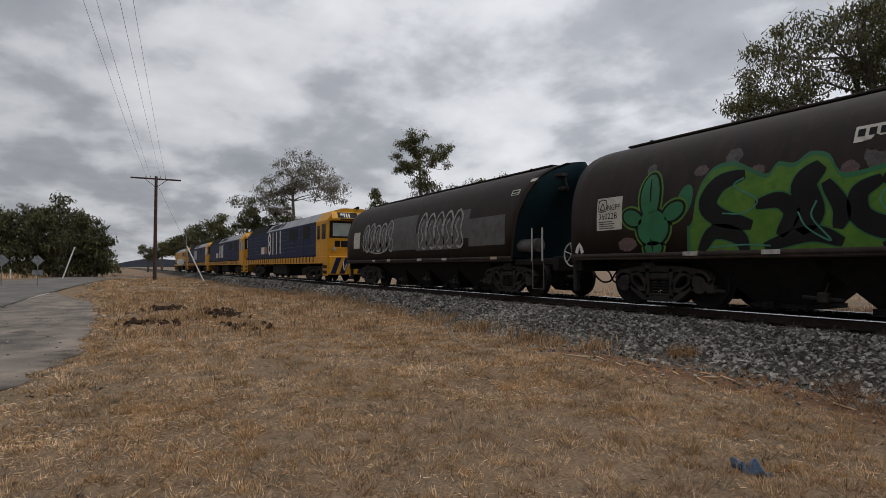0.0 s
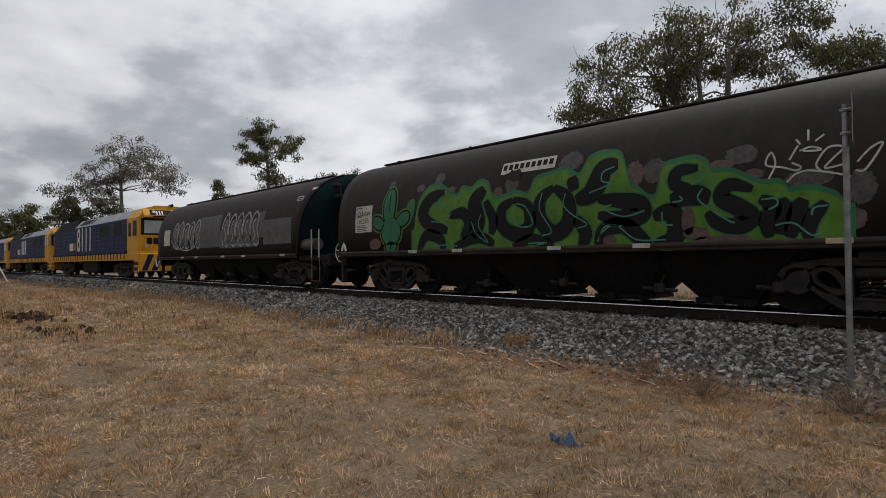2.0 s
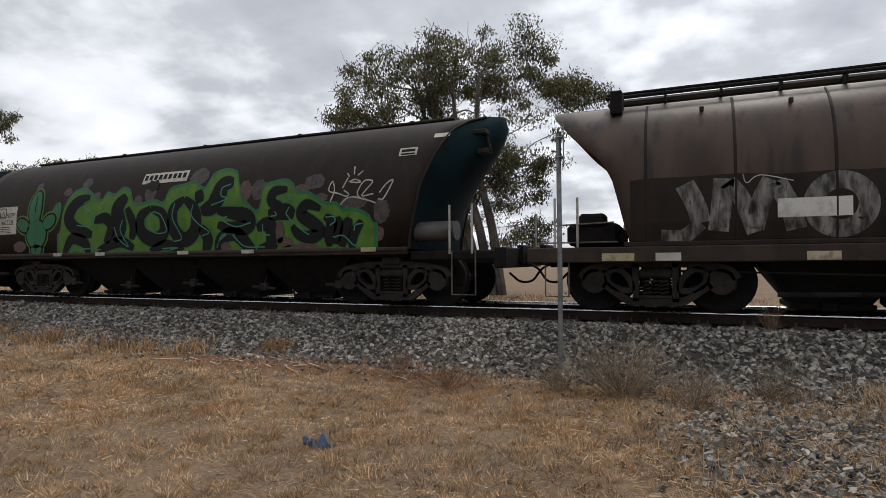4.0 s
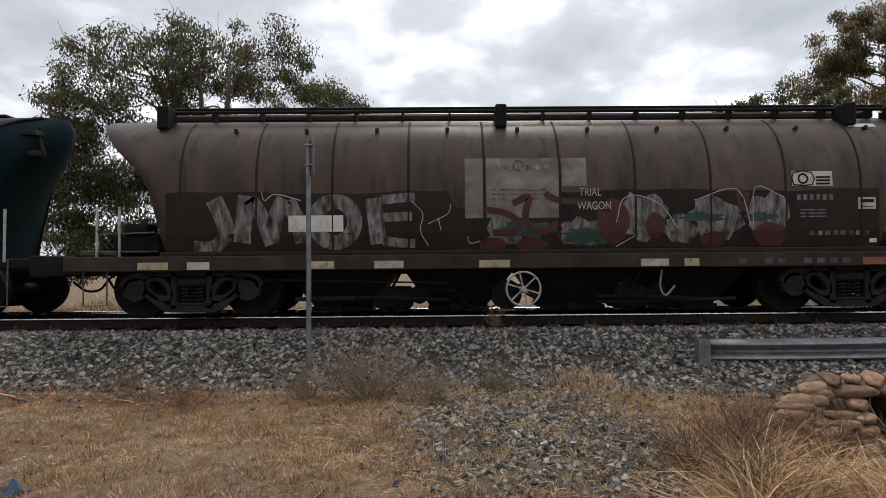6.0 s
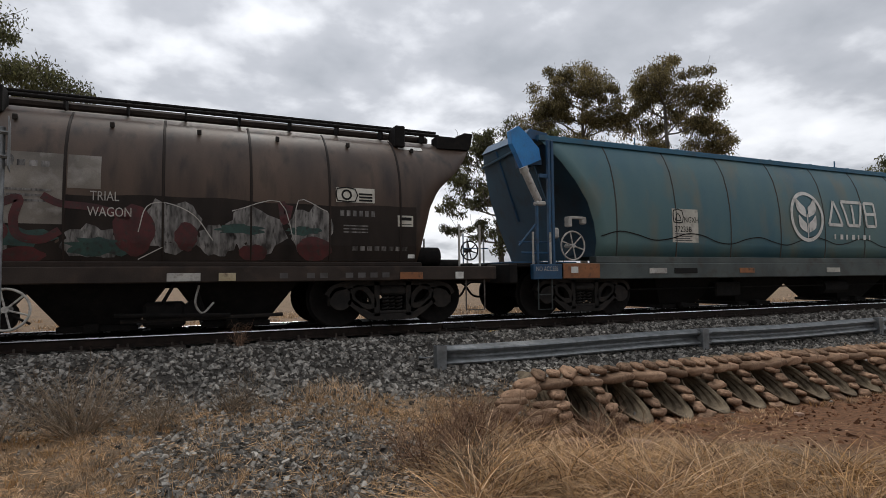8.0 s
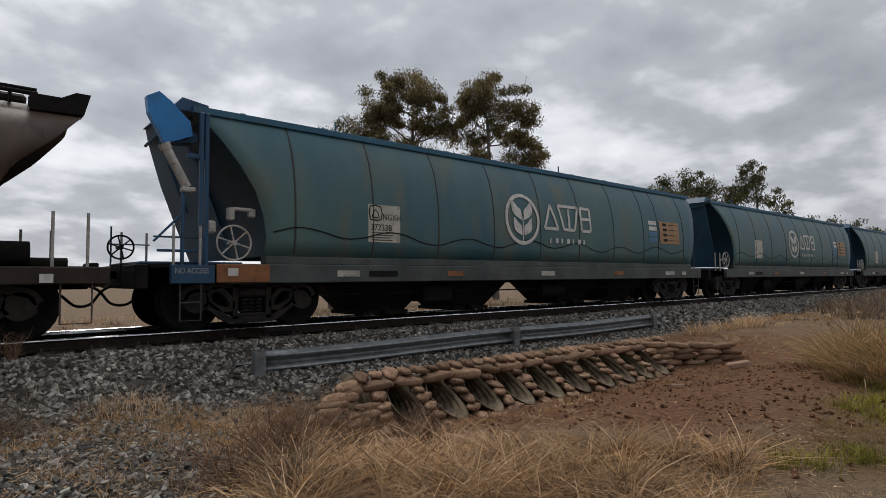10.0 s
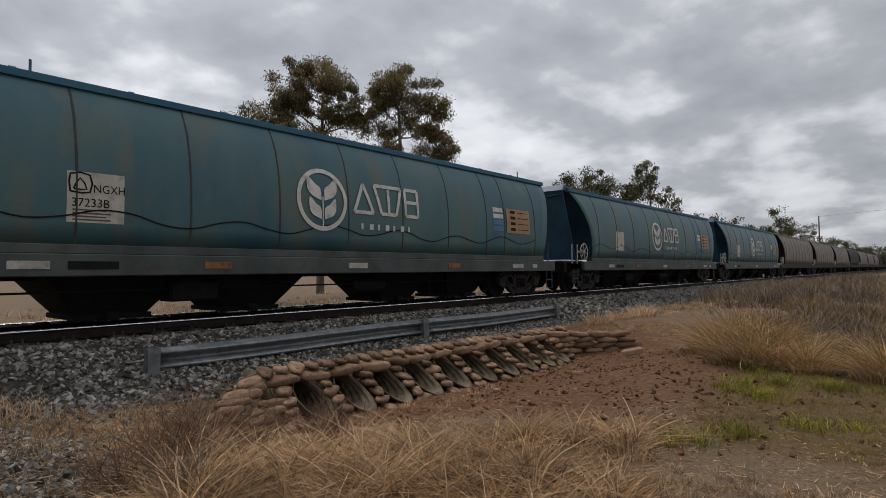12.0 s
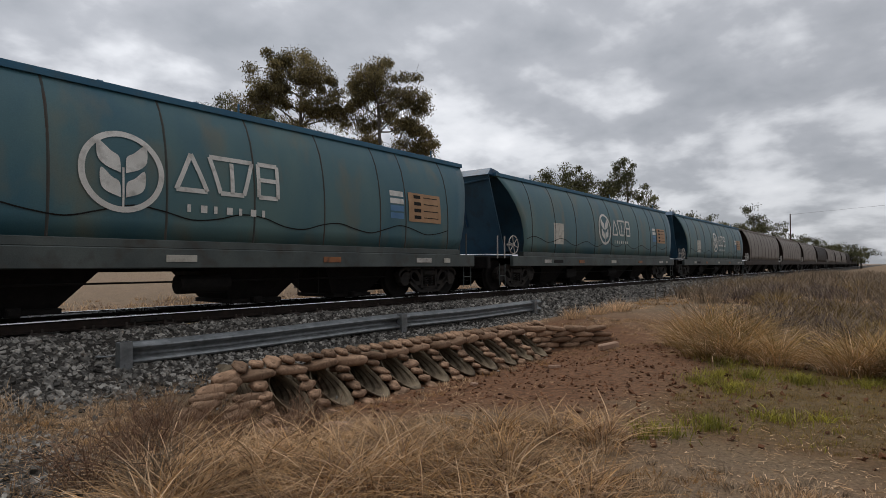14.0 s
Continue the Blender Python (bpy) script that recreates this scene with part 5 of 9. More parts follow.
def make_ribbed_hopper(u):
    """A dusty brown ribbed hopper with outward-sloping ends and a pipe rail along the roof."""
    w = thing("grain_hopper_wagon", "dusty brown ribbed grain hopper wagon with worn silver and red graffiti", "wagon", "wagons of the grain train", at=(u, 0, RAIL_Z))
    end = [(1.02, 5.52), (1.5, 5.64), (1.93, 5.74), (2.25, 5.90), (2.65, 6.34), (3.08, 6.70), (3.28, 6.72)]
    side = Side([(1.17, 1.02), (1.22, 1.3), (1.24, 1.7)] + arch(1.24, 1.72, 1.95, 3.28, 2.3, 18, 0.25)[1:], [(z, -x) for z, x in end], end)
    body = part("body", side.shell(), "dusty_steel", w, "dusty brown steel body", True)
    body.modifiers.new("plate", "SOLIDIFY").thickness = 0.012
    for r in (True, False):
        part("end_sheet", side.end_sheet(r, lambda z: 0.05 + 0.42 * (3.2 - z), 1.05), "frame_brown", w, "brown sloping end sheet", True)
    for i in range(10):
        x = -5.28 + i * 1.167
        if abs(x) < 5.6:
            rib = Solid()
            for z in np.linspace(1.05, 3.15, 22):
                rib.v += [side.on(x - 0.020, z, 0.001), side.on(x - 0.010, z, 0.013), side.on(x + 0.010, z, 0.013), side.on(x + 0.020, z, 0.001)]
            rib.f += [(4 * k + j, 4 * k + j + 1, 4 * k + j + 5, 4 * k + j + 4) for k in range(21) for j in range(3)]
            part("rib", rib, "brown_steel", body, "dark stained welded rib", True)
    for i in range(10):
        p = side.on(-4.52 + i * 1.117, 2.95, 0.0)
        part("lashing_hook", Solid().cyl((p[0], p[1] - 0.06, p[2] + 0.01), (p[0], p[1] + 0.05, p[2]), 0.025, 8).box(p[0] - 0.03, p[0] + 0.03, p[1] - 0.075, p[1] - 0.05, p[2] - 0.04, p[2] + 0.04, 0.01), "cast_iron", body)
    rail = Solid()
    for y, z, r in ((-0.60, 3.345, 0.03), (-0.46, 3.435, 0.026), (0.60, 3.345, 0.03)):
        rail.cyl((-5.9, y, z), (6.2, y, z), r, 8)
    for i in range(16):
        x = -5.8 + i * 0.78
        rail.box(x - 0.015, x + 0.015, -0.62, 0.62, 3.20, 3.345, 0.005)
        rail.box(x - 0.02, x + 0.02, -0.49, -0.43, 3.33, 3.45, 0.005)
    part("roof_rail", rail, "black_iron", w, "black pipe rails along the roof")
    part("roof_hatch", Solid().box(-5.9, 6.1, -0.36, 0.36, 3.24, 3.38, 0.04), "frame_brown", w, "long dark brown roof hatch")
    for x in (-5.72, -0.3, 5.35, 6.2):
        part("roof_bracket", Solid().box(x - 0.09, x + 0.09, -0.90, -0.55, 3.02, 3.39, 0.02) if x < 6 else Solid().prism([(6.10, 3.08), (6.72, 3.10), (6.80, 3.40), (6.62, 3.40), (6.45, 3.30), (6.10, 3.30)], -0.8, -0.5), "black_iron", w)
    sill = Solid()
    for y0, y1 in ((-1.25, -1.10), (1.10, 1.25)):
        sill.box(-7.05, 7.0, y0, y1, 0.74, 0.97, 0.015)
    sill.box(-7.0, -6.85, -1.1, 1.1, 0.70, 0.96, 0.02).box(6.8, 6.97, -1.1, 1.1, 0.70, 0.96, 0.02)
    part("side_sill", sill, "frame_brown", w, "brown steel side sill")
    part("floor_edge", Solid().box(-5.6, 5.6, -1.22, -1.13, 0.965, 1.04, 0.015), "brown_steel", w)
    part("underframe", Solid().box(-6.9, 6.9, -0.35, 0.35, 0.66, 0.94, 0.02).box(-5.2, 5.2, -1.05, 1.05, 0.88, 0.96, 0.02).box(-6.8, -5.3, -1.05, 1.05, 0.90, 0.95, 0.01).box(5.3, 6.8, -1.05, 1.05, 0.90, 0.95, 0.01), "black_iron", w)
    hopper_bottom(w, (-2.9, -1.0, 0.9, 2.75), 0.90, 0.11, 1.0, 0.45, 1.0, 0.5)
    for x in (-5.18, 5.15):
        add_bogie(w, x)
    for x in (-1.95, 1.83):
        part("gate_gear", Solid().box(x - 0.36, x + 0.20, -0.92, -0.3, 0.10, 0.46, 0.05).cyl((x + 0.32, -0.9, 0.34), (x + 0.32, -0.5, 0.34), 0.15, 14).tube([(x - 0.7, -1.0, 0.30), (x + 0.8, -1.0, 0.26)], 0.03, 6)
             .tube([(x - 0.1, -1.0, 0.46), (x + 0.05, -1.0, 0.74)], 0.025, 6).tube([(x + 0.45, -0.95, 0.3), (x + 0.3, -0.95, 0.8)], 0.02, 6), "black_iron", w, "black gate gear between the hoppers")
    hand_wheel(w, (-0.03, -1.27, 0.43), 0.26)
    part("wheel_box", Solid().cyl((-0.25, -0.95, 0.33), (-0.25, -0.6, 0.33), 0.24, 14).box(-0.06, 0.0, -1.05, -0.9, 0.36, 0.5, 0.01).tube([(-0.02, -1.2, 0.38), (0.22, -1.2, 0.24)], 0.018, 6), "black_iron", w)
    chain = Solid().tube(smooth_line([(-0.25, -1.0, 0.25), (-0.6, -1.0, 0.12), (-0.9, -1.0, 0.2), (-1.05, -1.0, 0.38), (-1.5, -1.0, 0.42)], 6), 0.012, 6)
    part("brake_chain", chain, "black_iron", w)
    each("brake_rod", [Solid().tube([(-5.3, -0.98, 0.62), (-3.5, -0.98, 0.58), (-1.2, -0.98, 0.52)], 0.015, 6), Solid().tube([(-1.9, -0.9, 0.3), (-3.6, -0.9, 0.28)], 0.035, 6), Solid().tube([(1.2, -0.9, 0.2), (3.4, -0.9, 0.24)], 0.03, 6)], "cast_iron", w)
    part("air_hose", Solid().tube(smooth_line([(2.2, -1.0, 0.7), (2.15, -1.05, 0.45), (2.25, -1.0, 0.3), (2.4, -1.0, 0.45)], 5), 0.016, 6), "pale_bar", w)
    k = 0
    for a, b, m in ((-5.91, -5.45, "yellow_mark"), (-5.16, -4.82, "cream_panel"), (-3.3, -2.92, "yellow_mark"), (-2.31, -1.86, "pale_bar"), (-0.7, -0.23, "yellow_mark"), (1.78, 2.21, "pale_bar"), (2.45, 2.68, "yellow_mark"), (5.2, 5.6, "orange_paint"), (6.2, 6.35, "white_paint")):
        part("marker_plate", Solid().box(a, b, -1.263, -1.248, 0.76, 0.875, 0.003), m, w, "worn marker plate on the sill")
        k += 1
    part("sill_lettering", Solid().add([q for i in range(9) for q in ((3.3 + i * 0.2, -1.2545, 0.79), (3.42 + i * 0.2, -1.2545, 0.79), (3.42 + i * 0.2, -1.2545, 0.87), (3.3 + i * 0.2, -1.2545, 0.87))], [tuple(range(4 * i, 4 * i + 4)) for i in range(9) if i not in (1, 4)]), "faded_grey", w, "worn lettering bars on the sill")
    posts(w, (-6.65, -6.3), 0.9, 1.75, -1.05)
    posts(w, (6.35, 6.75), 0.9, 1.7, -1.1)
    posts(w, (6.2, 6.6), 0.9, 1.6, 1.1)
    for x in (-6.6, 6.62):
        stirrup(w, x, 0.22, 0.74, 0.36, -1.17, "worn_iron")
    part("platform_rail", Solid().tube([(-6.65, -1.05, 1.32), (-5.75, -1.05, 1.35)], 0.012, 6).tube([(-6.9, -1.05, 1.05), (-5.7, -1.05, 1.05)], 0.012, 6), "worn_iron", w)
    part("air_reservoir", Solid().cyl((5.62, -0.6, 1.15), (6.15, -0.6, 1.15), 0.17, 16).cyl((6.15, -0.5, 1.02), (6.6, -0.5, 1.02), 0.09, 12), "black_iron", w, "black brake cylinder on the end platform", True)
    each("brake_gear", [Solid().box(-6.5, -5.7, -0.9, -0.2, 1.0, 1.35, 0.06), Solid().box(-6.3, -5.9, -0.95, -0.6, 1.3, 1.5, 0.04), Solid().cyl((-6.4, -0.7, 1.1), (-5.6, -0.7, 1.1), 0.14, 14)], "black_iron", w)
    part("valve_plate", Solid().box(5.36, 5.48, -1.2, -1.18, 1.1, 1.36, 0.005), "white_paint", w)
    coupler(w, 6.97, 1)
    coupler(w, -7.02, -1)
    # worn lettering and graffiti
    sil, pale, red, grn, blk = [], [], [], [], []
    cx = 11.18
    sil += [side.stroke([(x - cx, z - 0.61) for x, z in p], wd, 0.008, 6) for p, wd in (
        (((6.42, 2.45), (6.56, 2.15), (6.62, 1.9)), 0.26), (((6.62, 1.9), (6.4, 1.72), (6.1, 1.72)), 0.2), (((6.92, 2.5), (6.88, 2.1), (6.84, 1.78)), 0.26), (((6.97, 2.45), (7.14, 2.2), (7.3, 1.75)), 0.22),
        (((7.5, 2.45), (7.38, 2.2), (7.28, 1.8)), 0.24), (((7.55, 2.42), (7.7, 2.1), (7.78, 1.78)), 0.24),
        (((8.86, 2.45), (8.9, 2.1), (8.94, 1.75)), 0.25), (((9.0, 2.42), (9.3, 2.45), (9.5, 2.46)), 0.14), (((9.0, 2.15), (9.45, 2.17)), 0.14), (((9.0, 1.8), (9.3, 1.76), (9.5, 1.75)), 0.14))]
    sil.append(side.ring(8.27 - cx, 1.48, 0.42, 0.23, 0.008, 40, 0.43))
    for x, z, rx, rz, s in ((13.0, 2.15, 0.42, 0.36, 3), (14.15, 2.1, 0.45, 0.32, 4), (14.95, 2.1, 0.32, 0.38, 5), (13.6, 1.95, 0.25, 0.22, 6), (10.9, 1.95, 0.3, 0.25, 8), (12.05, 1.9, 0.35, 0.22, 9)):
        sil.append(side.blob(x - cx, z - 0.61, rx, rz, 0.007, rough=0.2, seed=s))
    pale.append(side.patch(7.56 - cx, 8.40 - cx, 1.33, 1.58, 0.012))
    each("graffiti_letters", sil, "worn_silver", body, "worn silver block graffiti letters")
    part("painted_patch", joined(pale), "white_paint", body, "plain white painted bar")
    red += [side.stroke([(x - cx, z - 0.61) for x, z in p], wd * 0.8, 0.0105, 6) for p, wd in (
        (((10.55, 2.27), (10.9, 2.2), (11.1, 2.05), (11.0, 1.92), (10.7, 1.9)), 0.12), (((11.0, 2.35), (11.25, 2.45), (11.2, 2.2), (11.25, 1.98), (11.5, 1.93), (11.7, 2.05)), 0.13),
        (((11.5, 2.5), (11.7, 2.4), (12.1, 2.36), (12.5, 2.24)), 0.12), (((14.5, 2.55), (14.55, 2.25), (14.62, 2.5)), 0.14))]
    red += [side.blob(x - cx, z - 0.61, rx, rz, 0.0105, rough=0.08, seed=i) for i, (x, z, rx, rz) in enumerate(((12.55, 2.08, 0.25, 0.34), (13.2, 2.0, 0.15, 0.2), (11.3, 1.72, 0.24, 0.12), (10.7, 1.72, 0.2, 0.12), (15.0, 1.85, 0.28, 0.18), (14.1, 1.78, 0.2, 0.12)))]
    each("graffiti_red", red, "red_paint", body, "dull red spray strokes")
    grn += [side.blob(x - cx, z - 0.61, rx, rz, 0.009, rough=0.3, seed=20 + i) for i, (x, z, rx, rz) in enumerate(((11.2, 1.95, 0.4, 0.12), (13.9, 2.12, 0.35, 0.07), (12.2, 1.85, 0.4, 0.12), (14.8, 2.12, 0.25, 0.07)))]
    each("graffiti_green", grn, "sea_green_worn", body, "dull green spray patches")
    thin = [side.stroke([(x - cx, z - 0.61) for x, z in p], 0.013, 0.013, 4) for p in (
        ((9.45, 2.4), (9.62, 2.2), (9.58, 1.95), (9.7, 1.72)), ((9.7, 2.05), (10.0, 2.2), (10.05, 2.35)), ((9.85, 2.15), (9.9, 1.95)), ((12.6, 2.05), (12.7, 2.4), (12.95, 2.46), (13.3, 2.3), (13.55, 1.95)),
        ((13.8, 2.38), (14.47, 2.55), (14.7, 1.95), (14.75, 2.58), (15.2, 2.42)), ((12.6, 1.68), (12.9, 1.85)), ((10.3, 1.85), (10.35, 1.75), (10.5, 1.78)), ((7.15, 2.55), (7.2, 2.42), (7.36, 2.52), (7.75, 2.42)))]
    each("graffiti_outline", thin, "pale_bar", body, "thin pale outline strokes")
    # low dark band: painted-out paint, with the lower side's shade in its colour
    band = Solid()
    for i in range(90):
        x = -5.5 + i * 11.0 / 89
        top = 1.93 + 0.02 * math.sin(i * 0.23) + 0.01 * math.sin(i * 0.7) - (0.28 if abs(x + 0.3) < 0.8 else 0)
        for k in range(8):
            band.v.append(side.on(x, 1.05 + (top - 1.05) * k / 7, 0.004))
    band.f += [(8 * i + k, 8 * i + k + 1, 8 * i + k + 9, 8 * i + k + 8) for i in range(89) for k in range(7)]
    part("painted_band", band, "buffed_shade", body, "dark band under the graffiti, painted-out paint with the lower side's shade")
    part("painted_panel", joined([side.patch(10.27 - cx, 10.55 - cx, 1.52, 2.45, 0.005), side.patch(10.60 - cx, 11.73 - cx, 1.52, 2.45, 0.005), side.patch(11.77 - cx, 12.15 - cx, 2.0, 2.45, 0.005)]), "worn_panel", body, "faded cream painted panel")
    each("panel_mark", ([side.patch(10.7 - cx + 0.13 * i, 10.79 - cx + 0.13 * i, 2.26, 2.34, 0.0095) for i in range(7)] + [side.ring(11.1 - cx, 2.33, 0.09, 0.03, 0.0095, 20)]
                               + [side.patch(10.65 - cx, 11.6 - cx, 1.80 + 0.07 * i, 1.83 + 0.07 * i, 0.0095) for i in range(3)]), "worn_silver", body, "faded bars of an old sign")
    lettering(side, "TRIAL", 12.03 - cx, 1.85, 0.13, "pale_bar", body, 0.012, 0.72)
    lettering(side, "WAGON", 12.0 - cx, 1.64, 0.13, "pale_bar", body, 0.012, 0.72)
    part("data_panel", side.patch(15.33 - cx, 15.96 - cx, 1.98, 2.21, 0.006), "cream_panel", body, "cream panel with a ring mark")
    each("panel_mark", ([side.ring(15.50 - cx, 2.095, 0.085, 0.03, 0.010, 20), side.stroke([(4.17, 2.0), (4.17, 2.19), (4.46, 2.19), (4.46, 2.0), (4.17, 2.0)], 0.02, 0.010, 2)]
                              + [side.patch(15.70 - cx, 15.92 - cx, 2.0 + 0.05 * i, 2.03 + 0.05 * i, 0.010) for i in range(3)]), "black_paint", body)
    each("panel_text", ([side.patch(15.40 - cx + 0.1 * i, 15.46 - cx + 0.1 * i, 1.76, 1.85, 0.006) for i in range(6)] + [side.patch(15.45 - cx, 15.85 - cx, 1.50 + 0.05 * i, 1.52 + 0.05 * i, 0.006) for i in range(3)]
                              + [side.patch(15.6 - cx + 0.12 * i, 15.68 - cx + 0.12 * i, 1.22, 1.29, 0.006) for i in range(8)]), "worn_silver", body, "worn number bars")
    part("data_panel", side.patch(16.35 - cx, 16.62 - cx, 1.62, 1.80, 0.006), "cream_panel", body)
    each("panel_text", ([side.patch(16.38 - cx, 16.59 - cx, 1.72, 1.77, 0.010), side.patch(16.38 - cx, 16.59 - cx, 1.65, 1.66, 0.010)]), "black_paint", body)
    part("data_panel", side.patch(16.5 - cx, 16.95 - cx, 2.98, 3.05, 0.006), "white_paint", body)
    rolling.append((w, u))
    return w


def make_slab_hopper(u, marked, colour="teal_steel", hood=False, label=""):
    """A long grain hopper with thin ribs, cut away at the leading end."""
    w = thing("grain_hopper_wagon", label, "wagon", "wagons of the grain train", at=(u, 0, RAIL_Z))
    teal = colour == "teal_steel"
    left = [(1.15, -6.72), (1.5, -6.70), (2.0, -6.80), (2.4, -6.98), (2.9, -7.33), (3.2, -7.55), (3.42, -7.68)]
    right = [(1.15, 7.85), (1.6, 8.0), (2.1, 8.08), (2.7, 8.22), (3.42, 8.42)]
    side = Side([(1.20, 1.15), (1.24, 1.45), (1.25, 1.8), (1.235, 2.2), (1.18, 2.6), (1.09, 2.95), (0.97, 3.22), (0.84, 3.42)], left, right)
    body = part("body", side.shell(50), colour, w, "", True)
    body.modifiers.new("plate", "SOLIDIFY").thickness = 0.012
    edge = "teal_edge" if teal else "grey_steel"
    roof = Solid().prism([(-7.75, 3.40), (8.45, 3.40), (8.45, 3.50), (-7.75, 3.50)], -0.90, -0.80).prism([(-7.75, 3.40), (8.45, 3.40), (8.45, 3.50), (-7.75, 3.50)], 0.80, 0.90)
    roof.add([(-7.7, -0.82, 3.46), (8.42, -0.82, 3.46), (8.42, 0, 3.58), (-7.7, 0, 3.58), (-7.7, 0.82, 3.46), (8.42, 0.82, 3.46)], [(0, 1, 2, 3), (3, 2, 5, 4)])
    part("roof", roof, edge, w, "blue roof edge and flat roof" if teal else "flat grey roof")
    hatch = Solid().box(-7.0, 7.8, -0.32, 0.32, 3.55, 3.64, 0.02)
    for i in range(10):
        hatch.box(-6.8 + i * 1.58, -6.7 + i * 1.58, -0.36, 0.36, 3.56, 3.68, 0.01)
    hatch.tube([(-7.5, -0.5, 3.60), (8.2, -0.5, 3.60)], 0.02, 6)
    for x in (-5.0, 1.9, 7.6):
        hatch.tube([(x, -0.5, 3.55), (x, -0.5, 3.78)], 0.018, 6)
    part("roof_hatch", hatch, edge, w, "long roof hatch with a grab rail")
    dark = "end_blue" if teal else "brown_steel"
    part("end_sheet", side.end_sheet(False, lambda z: (0.28 if not hood else 0.2), 1.17), dark, w, "dark sloping end sheet in the cut-away end", True)
    part("end_sheet", side.end_sheet(True, lambda z: 0.05 + 0.3 * (3.42 - z), 1.17), dark, w, "", True)
    for x in (-6.2, -4.63, -3.03, -1.4, 0.2, 1.76, 3.35, 4.93, 5.77, 7.36):
        rib = Solid()
        for z in np.linspace(1.16, 3.40, 16):
            rib.v += [side.on(x - 0.02, z, 0.001), side.on(x, z, 0.014), side.on(x + 0.02, z, 0.001)]
        rib.f += [(3 * k + j, 3 * k + j + 1, 3 * k + j + 4, 3 * k + j + 3) for k in range(15) for j in range(2)]
        part("rib", rib, "rib_rust" if teal else "brown_steel", body, "rust-streaked rib" if teal else "", True)
    sill = Solid()
    for y0, y1 in ((-1.24, -1.12), (1.12, 1.24)):
        sill.box(-7.35 if teal else -8.5, 8.55, y0, y1, 0.72, 1.03, 0.015)
    part("side_sill", sill, "frame_teal" if teal else "frame_brown", w, "grime-stained side sill")
    # strip added over the sill's bright top, in place of the overhang's shade
    part("floor_edge", Solid().box(-6.7, 7.9, -1.215, -1.0, 1.03, 1.16, 0.01), "frame_teal" if teal else "frame_brown", w)
    part("underframe", Solid().box(-8.5, 8.5, -0.35, 0.35, 0.66, 1.0, 0.02).box(-8.6, -8.42, -1.15, 1.15, 0.66, 1.02, 0.02).box(8.42, 8.6, -1.15, 1.15, 0.66, 1.02, 0.02)
         .box(-8.4, 8.4, -1.1, 1.1, 0.96, 1.03, 0.01), "black_iron", w)
    hopper_bottom(w, (-3.9, -1.55, 2.25, 4.7) if teal else (-3.6, 0.0, 3.6), 0.96, 0.12, 1.18, 0.5, 1.0, 0.5)
    for x in (-6.85, 6.85):
        add_bogie(w, x, plain=not marked)
    coupler(w, 8.55, 1)
    coupler(w, -8.55, -1)
    posts(w, (-8.3, -7.9), 0.95, 1.62, 1.1)
    posts(w, (8.05, 8.35), 0.95, 1.6, -1.1, "frame_teal")
    stirrup(w, 8.3, 0.2, 0.8, 0.32, -1.17, "frame_teal", rungs=(0.45,))
    stirrup(w, -7.85, 0.18, 0.8, 0.30, -1.17, "frame_teal", rungs=(0.45,))
    posts(w, (-8.1, -7.72), 0.95, 1.6, -1.17)
    hand_wheel(w, (-7.2, -1.16, 1.36), 0.27)
    if marked:
        each("brake_gear", [Solid().box(-3.2, -2.4, -0.95, -0.5, 0.3, 0.62, 0.03), Solid().cyl((0.6, -0.8, 0.45), (1.5, -0.8, 0.45), 0.16, 14), Solid().tube([(-5.6, -0.9, 0.5), (5.6, -0.9, 0.5)], 0.016, 6), Solid().tube([(2.9, -1.0, 0.7), (2.9, -1.0, 0.2), (3.4, -1.0, 0.2), (3.4, -1.0, 0.7)], 0.014, 6)], "black_iron", w)
        for a, b, m in ((-5.40, -4.93, "pale_bar"), (-4.72, -4.08, "black_paint"), (-2.80, -2.34, "orange_paint"), (0.20, 0.70, "cream_panel"), (3.33, 3.78, "orange_paint"), (6.15, 6.70, "pale_bar"), (7.2, 7.45, "cream_panel")):
            part("marker_plate", Solid().box(a, b, -1.254, -1.238, 0.82, 0.93, 0.003), m, w, "worn marker plate on the sill")
        part("data_panel", side.patch(-4.75, -4.02, 1.46, 2.16, 0.006), "cream_panel", body, "cream panel with the wagon's number")
        wave = [(-6.6 + 0.45 * i, 1.55 + 0.09 * math.sin(i * 1.45) + 0.03 * math.sin(i * 0.5)) for i in range(32)]
        part("wavy_line", side.stroke(wave, 0.022, 0.0155, 4), "black_paint", body, "wavy dark painted line along the side")
        if hood:
            each("panel_mark", ([side.stroke([(-4.71, 1.88), (-4.71, 2.12), (-4.47, 2.12), (-4.47, 1.88), (-4.71, 1.88)], 0.025, 0.010, 2),
                                       side.stroke([(-4.67, 1.92), (-4.59, 2.07), (-4.51, 1.92), (-4.67, 1.92)], 0.022, 0.010, 2)]), "black_paint", body)
            lettering(side, "NGXH", -4.43, 1.88, 0.12, "black_paint", body, 0.010, 0.86)
            lettering(side, "37233B", -4.70, 1.68, 0.12, "black_paint", body, 0.010, 0.95)
            each("panel_text", ([side.patch(-4.68, -4.2 - 0.06 * (k % 2), 1.49 + 0.045 * k, 1.51 + 0.045 * k, 0.010) for k in range(4)]), "faded_grey", body)
        # round emblem and plain shapes in place of its lettering
        c = -0.45
        emblem = [side.ring(c, 2.14, 0.60, 0.085, 0.0175, 48)]
        emblem += [side.stroke([(c, 1.62), (c, 1.9), (c, 2.2)], 0.03, 0.0175, 4)]
